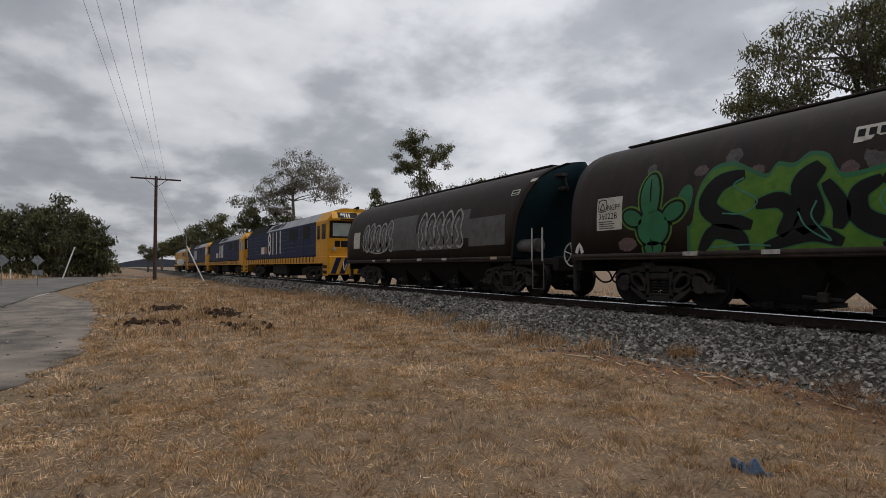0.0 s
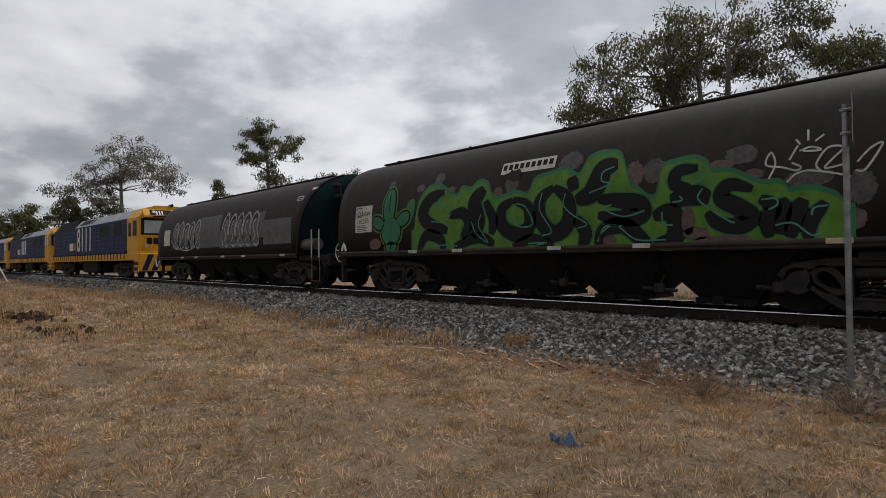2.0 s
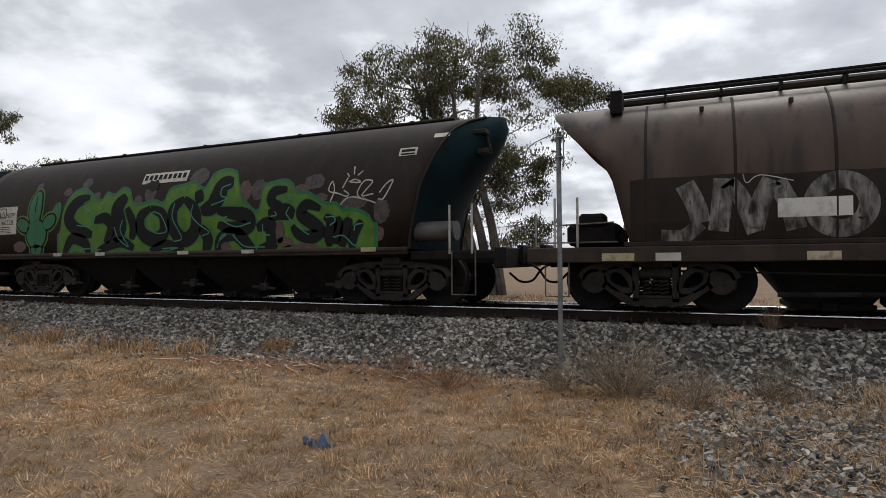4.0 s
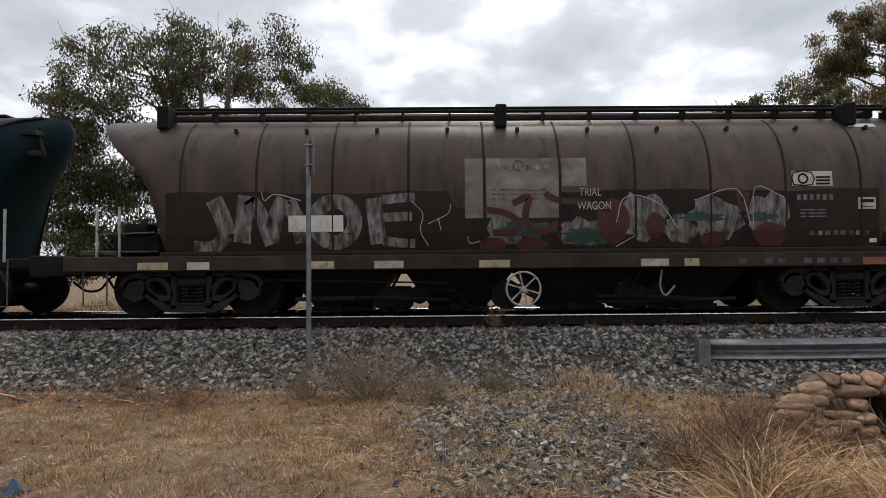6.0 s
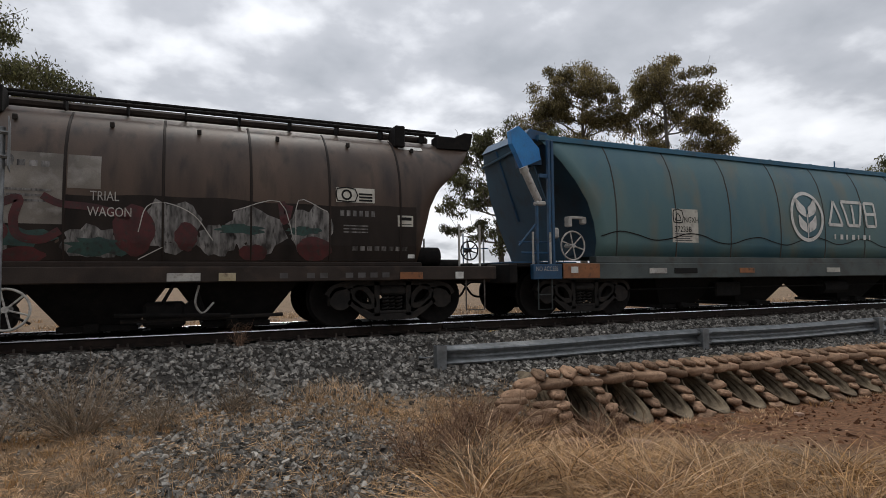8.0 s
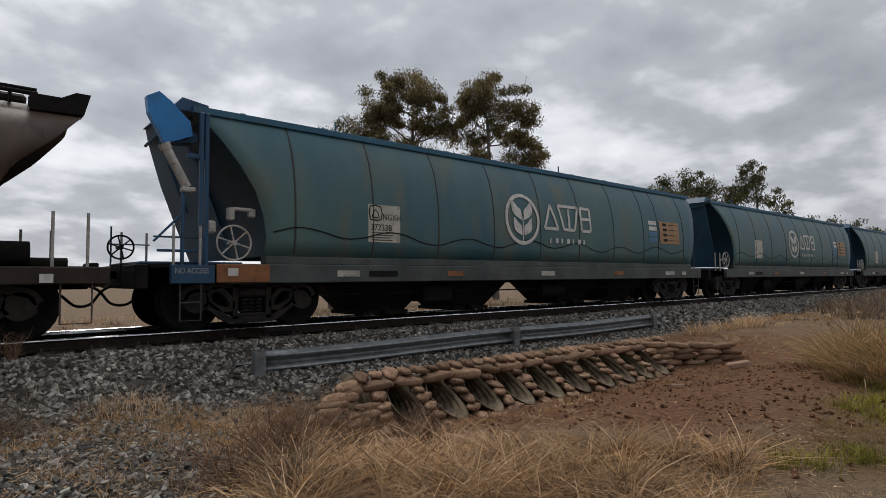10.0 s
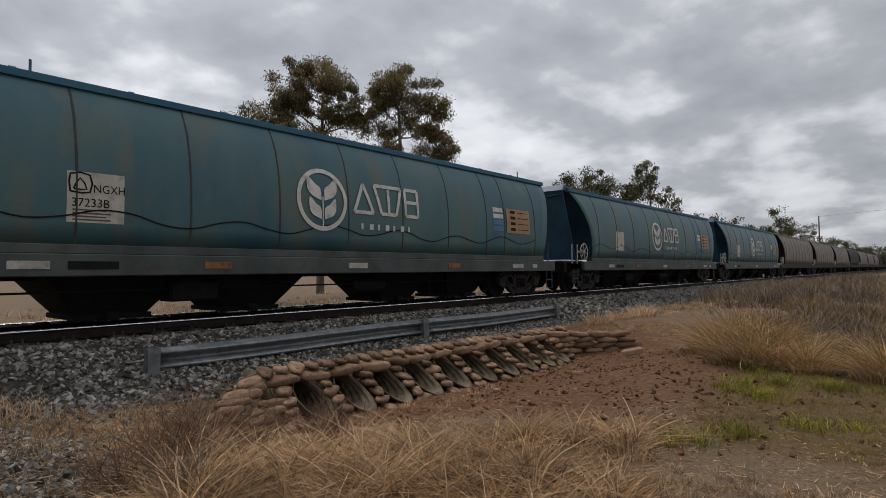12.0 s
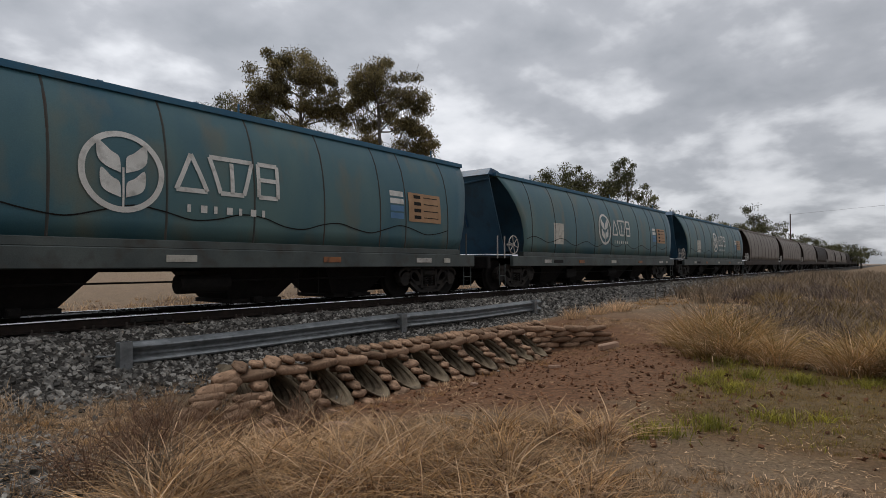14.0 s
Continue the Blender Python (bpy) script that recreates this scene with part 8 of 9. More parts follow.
    tufts("grass_tufts", foot, 30, 0.20, 0.014, 1.0, "straw", "dry tufts along the foot of the ballast", 77, radius=0.16)
    # growth at the foot of the stones in front of the camera
    near = []
    for _ in range(150):
        x = rnd.uniform(-3.2, 3.6)
        near.append((x, 6.55 + rnd.normal(0, 0.45) - 0.12 * max(0, x), rnd.uniform(0.5, 1.2)))
    tufts("dry_weeds", near[::2], 26, 0.16, 0.006, 1.5, "grey_brush", "grey dry weeds at the foot of the ballast", 79, radius=0.15)
    tufts("grass_tufts", [(-5.85, 6.95, 1.3), (-5.7, 7.0, 1.1), (-5.95, 6.9, 1.0)], 70, 0.2, 0.008, 1.0, "orange_straw", "bright orange tuft on the ballast edge", 81, radius=0.1)
    tufts("grass_tufts", [(1.45 + 0.14 * i, 6.75 + 0.05 * (i % 3), 1.2) for i in range(5)], 70, 0.16, 0.008, 1.3, "pale_straw", "pale straw tussock on the ballast edge", 83, radius=0.16)
    domes("grass_tufts", np.array([13.7, 14.9, 15.8, 16.3]), np.array([6.35, 6.3, 6.0, 6.3]), np.array([1.0, 1.0, 1.15, 1.0]), 240, 0.30, 0.36, 0.012, "pale_straw", "round straw tussocks by the track", 85, 3)
    low = [rnd.uniform(4.6, 9.4, 1500), rnd.uniform(-1.2, 2.1, 1500)]
    keep = zones(*low)[1] > 0.3
    domes("low_turf", low[0][keep], low[1][keep], rnd.uniform(0.5, 1.2, keep.sum()), 22, 0.07, 0.045, 0.006, "olive_straw", "short olive-brown turf on the dirt", 109, 1)
    mess = [(rnd.uniform(-0.8, 3.0), rnd.uniform(3.0, 6.4), rnd.uniform(0.5, 1.1)) for _ in range(130)]
    mess = [q for q in mess if zones(np.array([q[0]]), np.array([q[1]]))[2][0] > 0.15]
    tufts("dry_weeds", mess, 26, 0.16, 0.006, 1.3, "straw", "straw weeds among the spilled stones", 121, radius=0.14)
    sx, sy = rnd.uniform(-1.2, 3.2, 5200), rnd.uniform(2.8, 6.6, 5200)
    tagged(new("fallen_straw", straw_mesh("fallen_straw", sx, sy, 0.12, 0.006, "straw", 122)), "fallen straws among the spilled stones", "grass", kind="stuff")
    # tall arching straw in front of the culvert
    d, b = rnd.uniform(3.15, 5.15, 150), np.radians(rnd.uniform(27, 69, 150))
    x, y, q = d * np.sin(b), d * np.cos(b), rnd.uniform(0.55, 1.1, 150)
    # brown understory, added to stand for the dark shaded gaps beneath the straw
    domes("tall_grass", x[::2], y[::2], q[::2], 34, 0.22, 0.30, 0.0075, "dry_brush", "brown stalks added under the straw for its shaded gaps", 87, 3, 1.4, droop=0.2)
    domes("tall_grass", x, y, q, 26, 0.20, 0.40, 0.0090, "straw", "tall arching straw in front of the culvert", 88, 5, 1.7, droop=0.5)
    domes("tall_grass", x[::2], y[::2], q[::2], 26, 0.22, 0.40, 0.0090, "orange_straw", "orange arching straw in front of the culvert", 89, 5, 1.8, droop=0.4)
    domes("tall_grass", x[::2], y[::2], q[::2], 9, 0.18, 0.50, 0.0085, "pale_straw", "single long stalks above the straw", 90, 5, 1.2, droop=0.3)
    # tall tussocks on the bank: an edge of large arching domes, rank growth behind them
    n = 34
    y = rnd.uniform(-1.2, 3.0, n)
    x = 8.75 + 0.28 * np.abs(y - 1.0) + 2.6 * rnd.uniform(0, 1, n) ** 1.4
    q = rnd.uniform(0.6, 1.0, n) * (0.8 + 0.16 * (x - 8.7))
    domes("tall_grass", x, y, q, 140, 0.42, 0.74, 0.011, "olive_straw", "arching olive-tan tussocks on the bank", 92, 4, 1.3, droop=0.15)
    domes("tall_grass", x[::2], y[::2], q[::2], 170, 0.46, 0.82, 0.011, "orange_straw", "arching orange-tan tussocks on the bank", 94, 4, 1.5, droop=0.2)
    domes("tall_grass", x[::2], y[::2], q[::2], 110, 0.46, 0.84, 0.010, "pale_straw", "arching tan tussocks on the bank", 96, 4, 1.7, droop=0.3)
    n = 190
    x = 10.6 + 22 * rnd.uniform(0, 1, n) ** 1.3
    y = rnd.uniform(-1.5, 1, n) + rnd.uniform(0, 1, n) * np.clip(1.6 + 0.30 * (x - 9.5), 0, 5.5)
    q = rnd.uniform(0.65, 1.15, n)
    for k, mat, label, sd in ((0, "grey_brush", "tall grey weeds on the bank", 104), (1, "olive_straw", "olive dry grass on the bank", 106), (2, "purple_brush", "purple-grey seeding weeds on the bank", 108)):
        domes("tall_grass", x[k::3], y[k::3], q[k::3], 110, 0.50, 0.62, 0.013, mat, label, sd, 3, 1.0)
    back = [(rnd.uniform(20, 70), rnd.uniform(-1.5, 6.5), rnd.uniform(0.8, 1.3)) for _ in range(260)]
    tufts("tall_grass", back, 34, 0.62, 0.03, 0.9, "grey_brush", "grey-brown dry grass far along the line", 95, 2, 0.5)
    clump = [(7.8, 1.62), (7.98, 1.2), (8.05, 0.75), (6.98, 1.33), (5.0, 1.6), (5.5, 1.25), (8.3, 0.3), (7.3, 1.7), (6.2, 0.8)]
    clump = [(a + 0.16 * rnd.normal(), b + 0.14 * rnd.normal(), rnd.uniform(0.6, 1.2)) for a, b in clump for _ in range(5)]
    tufts("green_grass", clump, 60, 0.13, 0.010, 1.4, "green_grass", "yellow-green clumps at the foot of the tall grass", 98, 2, 0.12)
    verge = [(-72 + rnd.normal(0, 4), rnd.uniform(-34, -7), rnd.uniform(0.7, 1.3)) for _ in range(220)]
    tufts("tall_grass", verge, 26, 0.75, 0.06, 0.9, "pale_straw", "pale dry grass along the edge of the wood", 103, 2, 0.7)
    green = [(rnd.uniform(4.6, 10.5), rnd.uniform(0.1, 2.2), rnd.uniform(0.5, 1.1)) for _ in range(70)]
    green = [g for g in green if zones(np.array([g[0]]), np.array([g[1]]))[1][0] > 0.25]
    tufts("green_grass", green, 30, 0.08, 0.007, 1.2, "green_grass", "low yellow-green grass on the dirt", 97, 2, 0.16)
    tufts("green_grass", [(9.3 + 0.35 * rnd.normal(), 1.75 + 0.2 * rnd.normal(), 1.2) for _ in range(16)], 40, 0.13, 0.008, 1.2, "green_grass", "bright green clump before the tall grass", 99, 2, 0.16)
    # growth on the far side of the track
    n = 1100
    domes("field_grass", rnd.uniform(-26, 30, n), 13.3 + np.abs(rnd.normal(0, 4, n)), rnd.uniform(0.5, 1.3, n), 26, 0.22, 0.20, 0.02, "straw", "tan tussocks across the track", 111, 1)
    domes("field_grass", rnd.uniform(-26, 30, n // 3), 13.3 + np.abs(rnd.normal(0, 4, n // 3)), rnd.uniform(0.5, 1.3, n // 3), 30, 0.25, 0.24, 0.02, "dry_brush", "brown tussocks across the track", 113, 1)
    field = [(rnd.uniform(-40, 40), 14 + abs(rnd.normal(0, 5)), rnd.uniform(0.6, 1.3)) for _ in range(420)]
    tufts("field_grass", field, 22, 0.28, 0.03, 0.9, "pale_straw", "pale dry grass across the track", 101, 2, 0.4)


def make_bush(x, y, high, wide, stems, material, label, seed):
    """A leafless bush: forking stems that end in fine twigs."""
    rnd = np.random.RandomState(seed)
    z = float(height(x, y))
    b = thing("dry_bush", label, "bush", "dry bushes beside the ballast", at=(x, y, z - 0.02))
    lines = []
    for _ in range(int(stems * 0.6)):
        a, r = rnd.uniform(0, 6.28), rnd.uniform(0.1, 1.0) * wide / 2
        end = np.array([r * math.cos(a), r * math.sin(a), high * rnd.uniform(0.45, 1.0) * (1 - 0.35 * r / (wide / 2))])
        start = np.array([0.3 * end[0] * rnd.uniform(0, 1), 0.3 * end[1] * rnd.uniform(0, 1), 0])
        mid = (start + end) / 2 + rnd.normal(0, 0.04, 3)
        lines.append((start, mid, end, 0.0035))
        for _ in range(7):
            q = rnd.uniform(0.25, 1.0)
            p = start * (1 - q) + end * q
            e = p + rnd.normal(0, 0.075, 3) + np.array([0, 0, 0.05])
            lines.append((p, (p + e) / 2 + rnd.normal(0, 0.012, 3), e, 0.002))
    for name, group in (("woody_base", [q for q in lines if q[3] > 0.003]), ("brush_crown", [q for q in lines if q[3] < 0.003])):
        bush_wood(name, group, material, b, rnd)


def bush_wood(name, lines, material, b, rnd):
    v, f = [], []
    for p0, p1, p2, r in lines:
        k = len(v)
        side = rnd.normal(0, 1, 3); side /= np.linalg.norm(side)
        up = rnd.normal(0, 1, 3); up /= np.linalg.norm(up)
        for p, q in ((p0, 1.0), (p1, 0.8), (p2, 0.4)):
            v += [p + side * r * q, p + up * r * q, p - (side + up) * r * q]
        for j in (0, 3):
            f += [(k + j + i, k + j + (i + 1) % 3, k + j + 3 + (i + 1) % 3, k + j + 3 + i) for i in range(3)]
    part(name, fast_mesh(name, v, f, M[material]), None, b)


def make_tree(name, az, dist, crowns, leaf, leaves, label, trunk=0.22, clump=0.8, size=0.2, seed=1, forks=0.35, group="gum trees", category="tree", base=None, fill=1.0):
    """A gum tree: leaning trunk, limbs to every leaf clump, and clumps of drooping leaves.
    crowns: (azimuth, tan of height, half-width in degrees, half-height as tan, clumps), as seen from the place of the camera."""
    rnd = np.random.RandomState(seed)
    bx, by = -dist * math.sin(radians(az)), dist * math.cos(radians(az))
    z0 = float(height(bx, by))
    t = thing(name, label, category, group, at=(bx, by, z0))
    o = np.array([bx, by, z0])
    clump = clump * 0.76
    clumps = []
    for ca, ct, wa, ht, n in crowns:
        c = np.array([-dist * math.sin(radians(ca)), dist * math.cos(radians(ca)), 1.39 + ct * dist]) - o
        rw, rh = dist * math.tan(radians(wa)) * 1.08, dist * ht * 1.1
        for _ in range(int(n * 3.0)):
            while True:
                p = rnd.uniform(-1, 1, 3)
                if 0.25 < np.linalg.norm(p) < 1:
                    break
            p[2] = p[2] if p[2] > -0.3 else p[2] * 0.7
            clumps.append(c + p * np.array([rw, rw * 0.8, rh]) + np.array([0, rnd.uniform(-0.3, 0.6) * rw, 0]))
    mean = np.mean(clumps, axis=0)
    top = max(c[2] for c in clumps)
    wood = Solid()
    nodes = []
    for k in range(4 if dist < 25 else 1):
        lean = mean * np.array([1, 1, 0]) * (0.5 + 0.4 * (k % 2)) + np.array([1.1 * (k - 1.5) if dist < 25 else 0.0, 0, 0]) + rnd.normal(0, 0.3, 3) * np.array([1, 1, 0])
        pts = smooth_line([np.array([0.35 * k, 0.2 * k, -0.3]), np.array([lean[0] * 0.25 + 0.25 * k, lean[1] * 0.25, top * 0.25]), lean * 0.6 + np.array([0, 0, top * 0.5]), lean + np.array([0, 0, top * 0.8])], 5)
        wood.tube(pts, trunk, 7, trunk * 0.3)
        nodes += [(p, trunk * (1 - 0.7 * i / len(pts))) for i, p in enumerate(pts) if p[2] > top * forks]
    for c in clumps:
        cand = [(np.linalg.norm(c - p) + max(0, p[2] - c[2] + 0.4) * 3, i) for i, (p, _) in enumerate(nodes)]
        p, r = nodes[min(cand)[1]]
        mid = (p + c) / 2 + rnd.normal(0, 0.14, 3) * np.linalg.norm(c - p) * 0.6 + np.array([0, 0, -0.05 * np.linalg.norm(c - p)])
        line = smooth_line([p, mid, c], 4)
        wood.tube(line, min(r * 0.55, 0.05 + 0.02 * np.linalg.norm(c - p)), 4, 0.018)
        if np.linalg.norm(c - p) > 1.2:
            nodes.append((line[len(line) // 2], r * 0.4))
        for _ in range(2 if dist < 50 else 0):
            e = c + rnd.normal(0, clump * 0.55, 3)
            wood.tube([c + (p - c) * 0.25, (c + e) / 2 + rnd.normal(0, 0.06, 3), e], 0.016, 3, 0.006)
    part("trunk", wood, "bark", t, "pale bark trunk and limbs", True)
    n = int(leaves * 1.0)
    which = rnd.randint(0, len(clumps), n)
    cs = np.array(clumps)[which]
    rad = (clump * rnd.uniform(0.45, 1.0, len(clumps)))[which]
    d = rnd.normal(0, 1, (n, 3)); d /= np.linalg.norm(d, axis=1)[:, None]
    r = rad * rnd.uniform(0.02, 1.0, n) ** 0.5 * (1 + 0.25 * rnd.uniform(-1, 1, n) ** 3)
    p = cs + d * r[:, None] * np.array([1.12, 1.12, 0.80]) + np.array([0, 0, -0.05])
    hang = rnd.normal(0, 0.55, (n, 3)) + np.array([0, 0, -0.9])
    hang /= np.linalg.norm(hang, axis=1)[:, None]
    side = np.cross(hang, rnd.normal(0, 1, (n, 3)))
    side /= np.linalg.norm(side, axis=1)[:, None] + 1e-9
    L = size * 0.72 * rnd.uniform(0.6, 1.3, n)[:, None]
    w = L * 0.19
    v = np.stack([p, p + hang * L * 0.45 + side * w, p + hang * L, p + hang * L * 0.5 - side * w], 1)
    f = (np.arange(n) * 4)[:, None] + np.arange(4)[None]
    part("crown", fast_mesh("crown", v, f, M[leaf]), None, t, "open crown of small drooping leaves")
    return t


def make_trees():
    make_tree("gum_tree", 20.5, 24, ((27, 0.32, 6.0, 0.075, 16), (22, 0.34, 5.5, 0.06, 14), (16.5, 0.335, 4.5, 0.065, 12), (31.5, 0.265, 3.2, 0.05, 9), (10.5, 0.285, 3.6, 0.028, 9),
                                     (24, 0.23, 5.5, 0.05, 7), (16, 0.20, 4.0, 0.08, 7), (20.8, 0.16, 4.2, 0.06, 9), (20.5, 0.07, 4.4, 0.05, 5), (16.5, 0.13, 3.0, 0.07, 7), (15.5, 0.05, 3.0, 0.05, 5), (23.3, 0.22, 2.4, 0.05, 8), (23.3, 0.12, 2.4, 0.06, 6), (29.5, 0.16, 3.2, 0.08, 16), (33.5, 0.18, 2.4, 0.07, 10), (29.5, 0.06, 3.6, 0.06, 13), (26.5, 0.15, 2.0, 0.08, 8), (31.5, 0.03, 2.6, 0.05, 11), (33.5, 0.10, 2.2, 0.06, 9)), "gum_leaf", 92000,
              "broad olive-green gum tree across the track", 0.24, 0.92, 0.2, 3)
    make_tree("gum_tree", 6.2, 40, ((5.8, 0.215, 2.4, 0.02, 5),), "gum_leaf", 2500, "low gum tree showing over the wagons", 0.2, 0.8, 0.25, 5)
    make_tree("gum_tree", -38.2, 36, ((-38.2, 0.326, 3.9, 0.042, 12), (-36.5, 0.285, 2.6, 0.03, 6), (-40.5, 0.275, 3.0, 0.035, 7), (-34.0, 0.265, 1.6, 0.03, 4), (-39, 0.22, 3, 0.04, 6)), "olive_leaf", 38000,
              "round-headed gum tree with brown-olive foliage", 0.26, 1.0, 0.22, 7, 0.45)
    make_tree("gum_tree", -46.5, 36, ((-46.3, 0.318, 3.4, 0.038, 11), (-48.6, 0.262, 2.8, 0.045, 9), (-44.2, 0.262, 2.6, 0.035, 7), (-50.2, 0.218, 2.0, 0.03, 5), (-46.5, 0.2, 3.5, 0.03, 6)), "olive_leaf", 38000,
              "round-headed gum tree with brown-olive foliage", 0.26, 1.0, 0.22, 9, 0.45)
    make_tree("gum_tree", -30.5, 27, ((-29.5, 0.215, 3.4, 0.04, 9), (-26.2, 0.19, 2.4, 0.045, 7), (-34.0, 0.20, 2.2, 0.04, 5), (-30.0, 0.10, 3.8, 0.065, 13), (-25.3, 0.11, 1.8, 0.04, 4), (-33, 0.06, 2.5, 0.05, 6), (-27.5, 0.232, 2.2, 0.03, 7), (-31.5, 0.235, 2.4, 0.035, 8), (-28, 0.15, 2.5, 0.04, 7), (-35, 0.15, 2.4, 0.07, 9), (-35.5, 0.07, 2.4, 0.05, 7), (-35, 0.23, 2.0, 0.035, 6)), "gum_leaf", 33000,
              "slender gum tree with drooping twigs", 0.17, 0.55, 0.2, 11)
    make_tree("gum_tree", -63.0, 72, ((-60.5, 0.118, 3.2, 0.026, 10), (-64.5, 0.130, 3.0, 0.034, 12), (-66.8, 0.115, 2.0, 0.036, 8)), "gum_leaf", 14000, "dark spreading gum tree far behind the wagons", 0.3, 1.5, 0.42, 13, 0.3)
    make_tree("gum_tree", -70.0, 72, ((-69.4, 0.138, 1.7, 0.040, 11), (-71.2, 0.098, 1.6, 0.034, 8), (-68.5, 0.10, 1.4, 0.035, 6)), "gum_leaf", 9500, "pale airy gum tree far behind the wagons", 0.24, 1.1, 0.38, 15, 0.3)
    rnd = random.Random(6)
    for i, (az, tp) in enumerate(((-74.0, 0.078), (-75.6, 0.082), (-77.2, 0.072), (-78.8, 0.066), (-80.6, 0.088), (-81.9, 0.066), (-83.4, 0.045), (-85.0, 0.036), (-86.6, 0.028), (-88.0, 0.022))):
        d = 112 + 9 * i
        make_tree("gum_tree", az, d, ((az, tp * 0.74, 1.35, tp * 0.32, 10), (az + 0.4, tp * 0.4, 1.4, tp * 0.34, 8)), "dark_leaf" if i % 3 else "gum_leaf", 3600, "distant gum tree along the railway", 0.3, 1.7, 0.6, 30 + i, 0.25, "distant gum trees")
    make_tree("gum_tree", 75.0, 55, ((75.3, 0.148, 2.5, 0.042, 13), (73.0, 0.145, 2.3, 0.038, 9), (77.2, 0.115, 1.9, 0.035, 7), (71.6, 0.125, 1.4, 0.035, 5)), "grey_leaf", 11000, "pale half-bare gum tree behind the locomotives", 0.3, 1.1, 0.27, 17, 0.2)
    make_tree("gum_tree", 79.2, 58, ((79.2, 0.078, 1.9, 0.035, 9), (77.0, 0.075, 1.6, 0.04, 7)), "dark_leaf", 10000, "dark bushy gum tree behind the locomotives", 0.24, 1.1, 0.3, 18, 0.2)
    make_tree("gum_tree", 62.5, 46, ((63.6, 0.215, 1.5, 0.03, 7), (61.4, 0.195, 1.4, 0.025, 5), (63.4, 0.15, 1.9, 0.035, 7), (60.2, 0.125, 1.4, 0.02, 4), (65.0, 0.175, 1.0, 0.02, 3)), "gum_leaf", 10500, "open gum tree with bare limbs showing", 0.26, 0.8, 0.26, 19, 0.3)
    make_tree("gum_tree", 67.4, 50, ((67.4, 0.105, 1.5, 0.028, 6), (65.6, 0.085, 1.4, 0.02, 4)), "gum_leaf", 6000, "sparse young gum tree", 0.18, 0.75, 0.26, 21, 0.3)
    make_tree("gum_tree", 56.0, 56, ((56.5, 0.13, 1.7, 0.025, 7), (54.6, 0.145, 1.0, 0.02, 4), (58.5, 0.11, 1.4, 0.02, 4)), "gum_leaf", 5200, "gum tree showing over the hopper wagon", 0.24, 1.0, 0.3, 23, 0.3)
    for i, (az, tp) in enumerate(((81.6, 0.085), (82.8, 0.074), (84.0, 0.066), (85.3, 0.052), (86.5, 0.044), (87.6, 0.034))):
        make_tree("gum_tree", az, 95 + 12 * i, ((az, tp * 0.62, 1.0, tp * 0.34, 9),), "dark_leaf" if i % 2 else "gum_leaf", 3600, "distant gum tree along the railway", 0.3, 1.6, 0.55, 50 + i, 0.25, "distant gum trees")
    for i, (az, tp) in enumerate(((91.6, 0.060), (92.4, 0.082), (93.3, 0.086), (94.3, 0.104), (95.3, 0.092), (96.4, 0.088), (97.6, 0.082), (98.9, 0.084), (100.3, 0.08), (101.9, 0.085), (103.6, 0.08))):
        make_tree("paddock_tree", az, 74 + 4 * (i % 3), ((az, tp * 0.70, 0.95, tp * 0.26, 12), (az + 0.2, tp * 0.36, 1.25, tp * 0.26, 14), (az - 0.3, 0.002, 1.25, tp * 0.16, 9)), "dark_leaf", 4600, "dark dense tree in the wood beside the road", 0.25, 1.2, 0.55, 70 + i, 0.1, "wood beside the road")


M["dark_straw"] = surface("dark_straw", (0.075, 0.048, 0.03), (0.19, 0.125, 0.08), 0.9, 1.2, 0, 60, pieces=True, spread=0.5, gloss=0.2)
M["orange_straw"] = surface("orange_straw", (0.25, 0.135, 0.050), (0.50, 0.295, 0.125), 0.9, 1.2, 0, 60, pieces=True, spread=0.45, thin=0.25)
M["purple_brush"] = surface("purple_brush", (0.085, 0.062, 0.055), (0.20, 0.155, 0.140), 0.9, 2.0, 0, 60, pieces=True, spread=0.5, gloss=0.2)
M["olive_straw"] = surface("olive_straw", (0.14, 0.092, 0.030), (0.36, 0.240, 0.082), 0.9, 1.2, 0, 60, pieces=True, spread=0.45, thin=0.25)
make_grass()
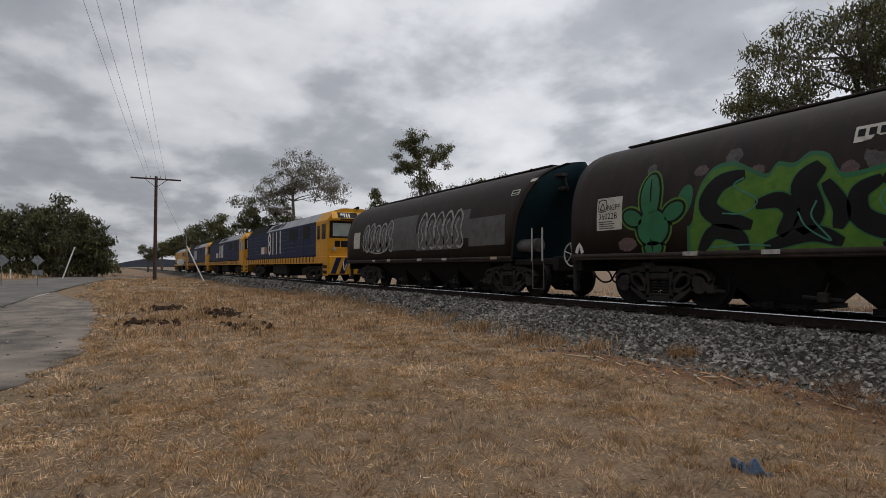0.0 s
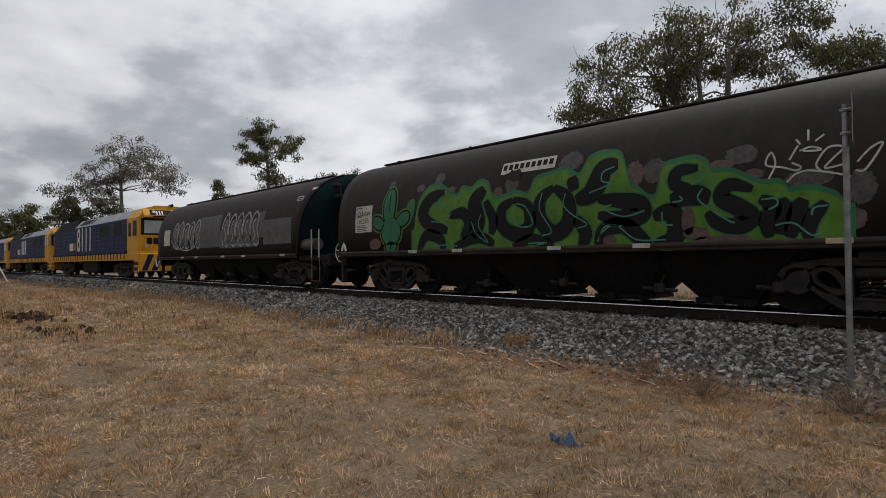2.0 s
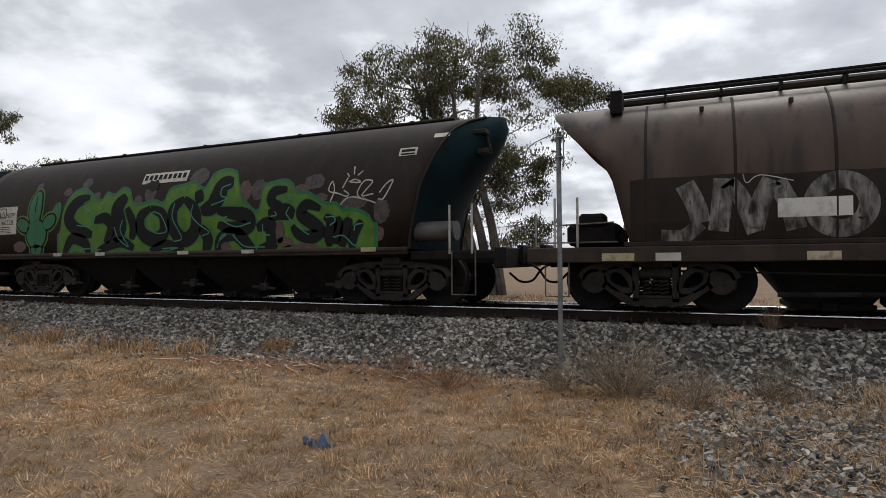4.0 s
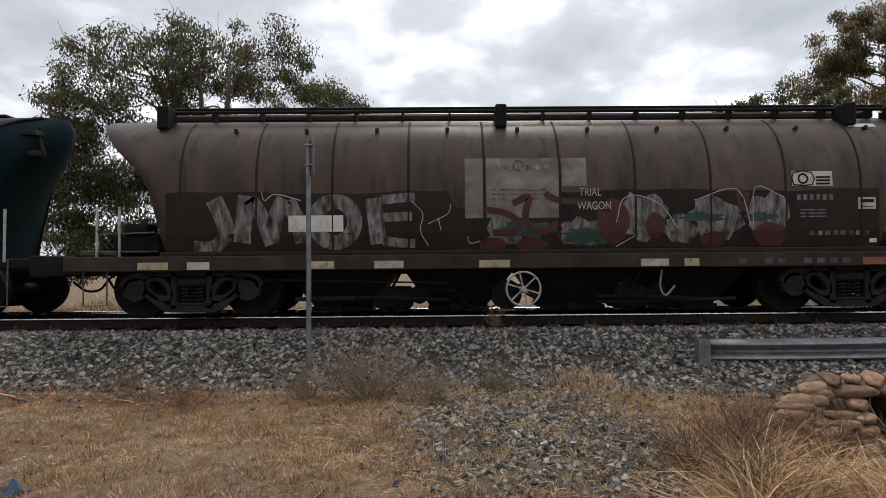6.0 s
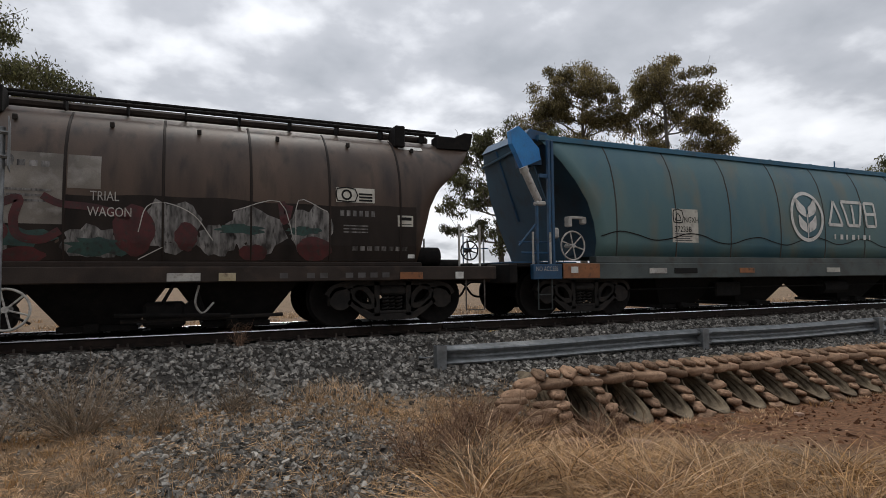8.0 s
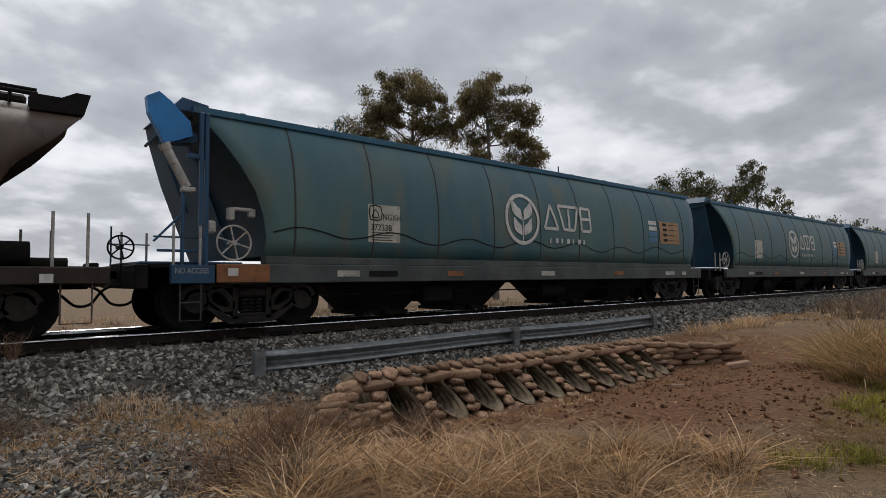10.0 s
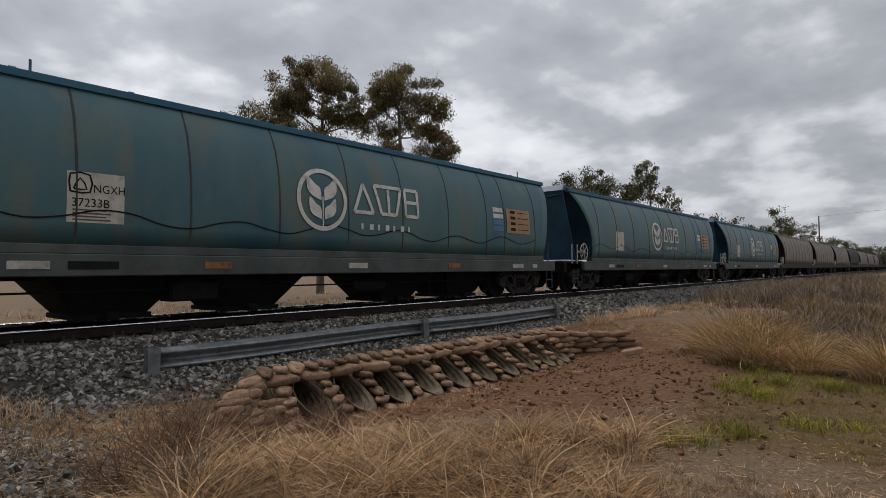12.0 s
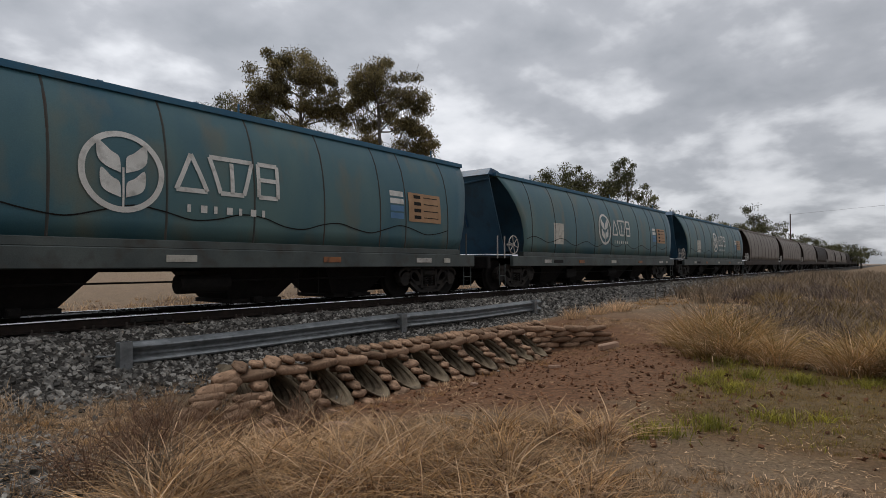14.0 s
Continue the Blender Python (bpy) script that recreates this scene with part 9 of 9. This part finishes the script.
for _i, (_x, _y, _h, _w, _n, _m) in enumerate(((-0.75, 6.2, 0.80, 1.6, 240, "grey_brush"), (1.7, 4.0, 0.48, 0.9, 110, "dry_brush"), (2.9, 4.3, 0.50, 0.9, 80, "dry_brush"), (3.6, 4.5, 0.42, 0.8, 80, "dry_brush"), (-3.4, 6.3, 0.4, 0.8, 60, "dry_brush"), (-0.1, 6.0, 0.45, 1.0, 90, "grey_brush"), (-1.4, 6.25, 0.42, 0.9, 70, "grey_brush"), (2.25, 4.35, 0.60, 1.0, 110, "dry_brush"),
                                               (2.6, 4.9, 0.5, 0.9, 100, "dry_brush"), (1.9, 3.6, 0.42, 0.8, 80, "grey_brush"), (0.85, 8.75, 0.42, 0.6, 36, "dry_brush"), (-2.6, 5.95, 0.35, 0.9, 60, "dry_brush"), (3.3, 3.9, 0.5, 0.8, 90, "dry_brush"), (0.6, 6.5, 0.4, 0.8, 60, "grey_brush"))):
    make_bush(_x, _y, _h, _w, _n, _m, "leafless dry bush at the foot of the ballast", 200 + _i)
make_trees()
_hill = Solid()
for _k in range(41):
    _a = radians(80 + 0.9 * _k)
    _hill.v += [(-2300 * math.sin(_a), 2300 * math.cos(_a), -5), (-2300 * math.sin(_a), 2300 * math.cos(_a), 18 + 12 * math.sin(_k * 0.31) + 5 * math.sin(_k * 0.9)), (-2500 * math.sin(_a), 2500 * math.cos(_a), -5)]
_hill.f += [(3 * _k + j, 3 * _k + j + 1, 3 * _k + j + 4, 3 * _k + j + 3) for _k in range(40) for j in (0, 1)]
tagged(new("far_hill", _hill.mesh("far_hill", M["far_hill"], True)), "low blue hills on the horizon", "hill", kind="structure")


# ---- what moves ----
def motions():
    """The train rolls to the left at a walking pace; its wheels turn with it."""
    gone = ((0, 0.0), (1, 1.638), (2.2, 3.62), (4.3, 7.093), (5, 8.238), (6, 9.853), (7, 11.468), (8, 13.065), (9.2, 14.988), (11.3, 18.373), (12, 19.498), (13, 21.098), (14, 22.70))
    ts, ds = [g[0] for g in gone], [g[1] for g in gone]
    for ob, u in rolling:
        walk(ob, [(t, pose(u - d, TRACK_Y, RAIL_Z)) for t, d in gone])
    steps = [i * 0.35 for i in range(41)]
    for ob, (x, y, z) in wheelsets:
        walk(ob, [(t, pose(x, y, z, 0, -math.degrees(float(np.interp(t, ts, ds)) / WHEEL_R), 0)) for t in steps])


motions()
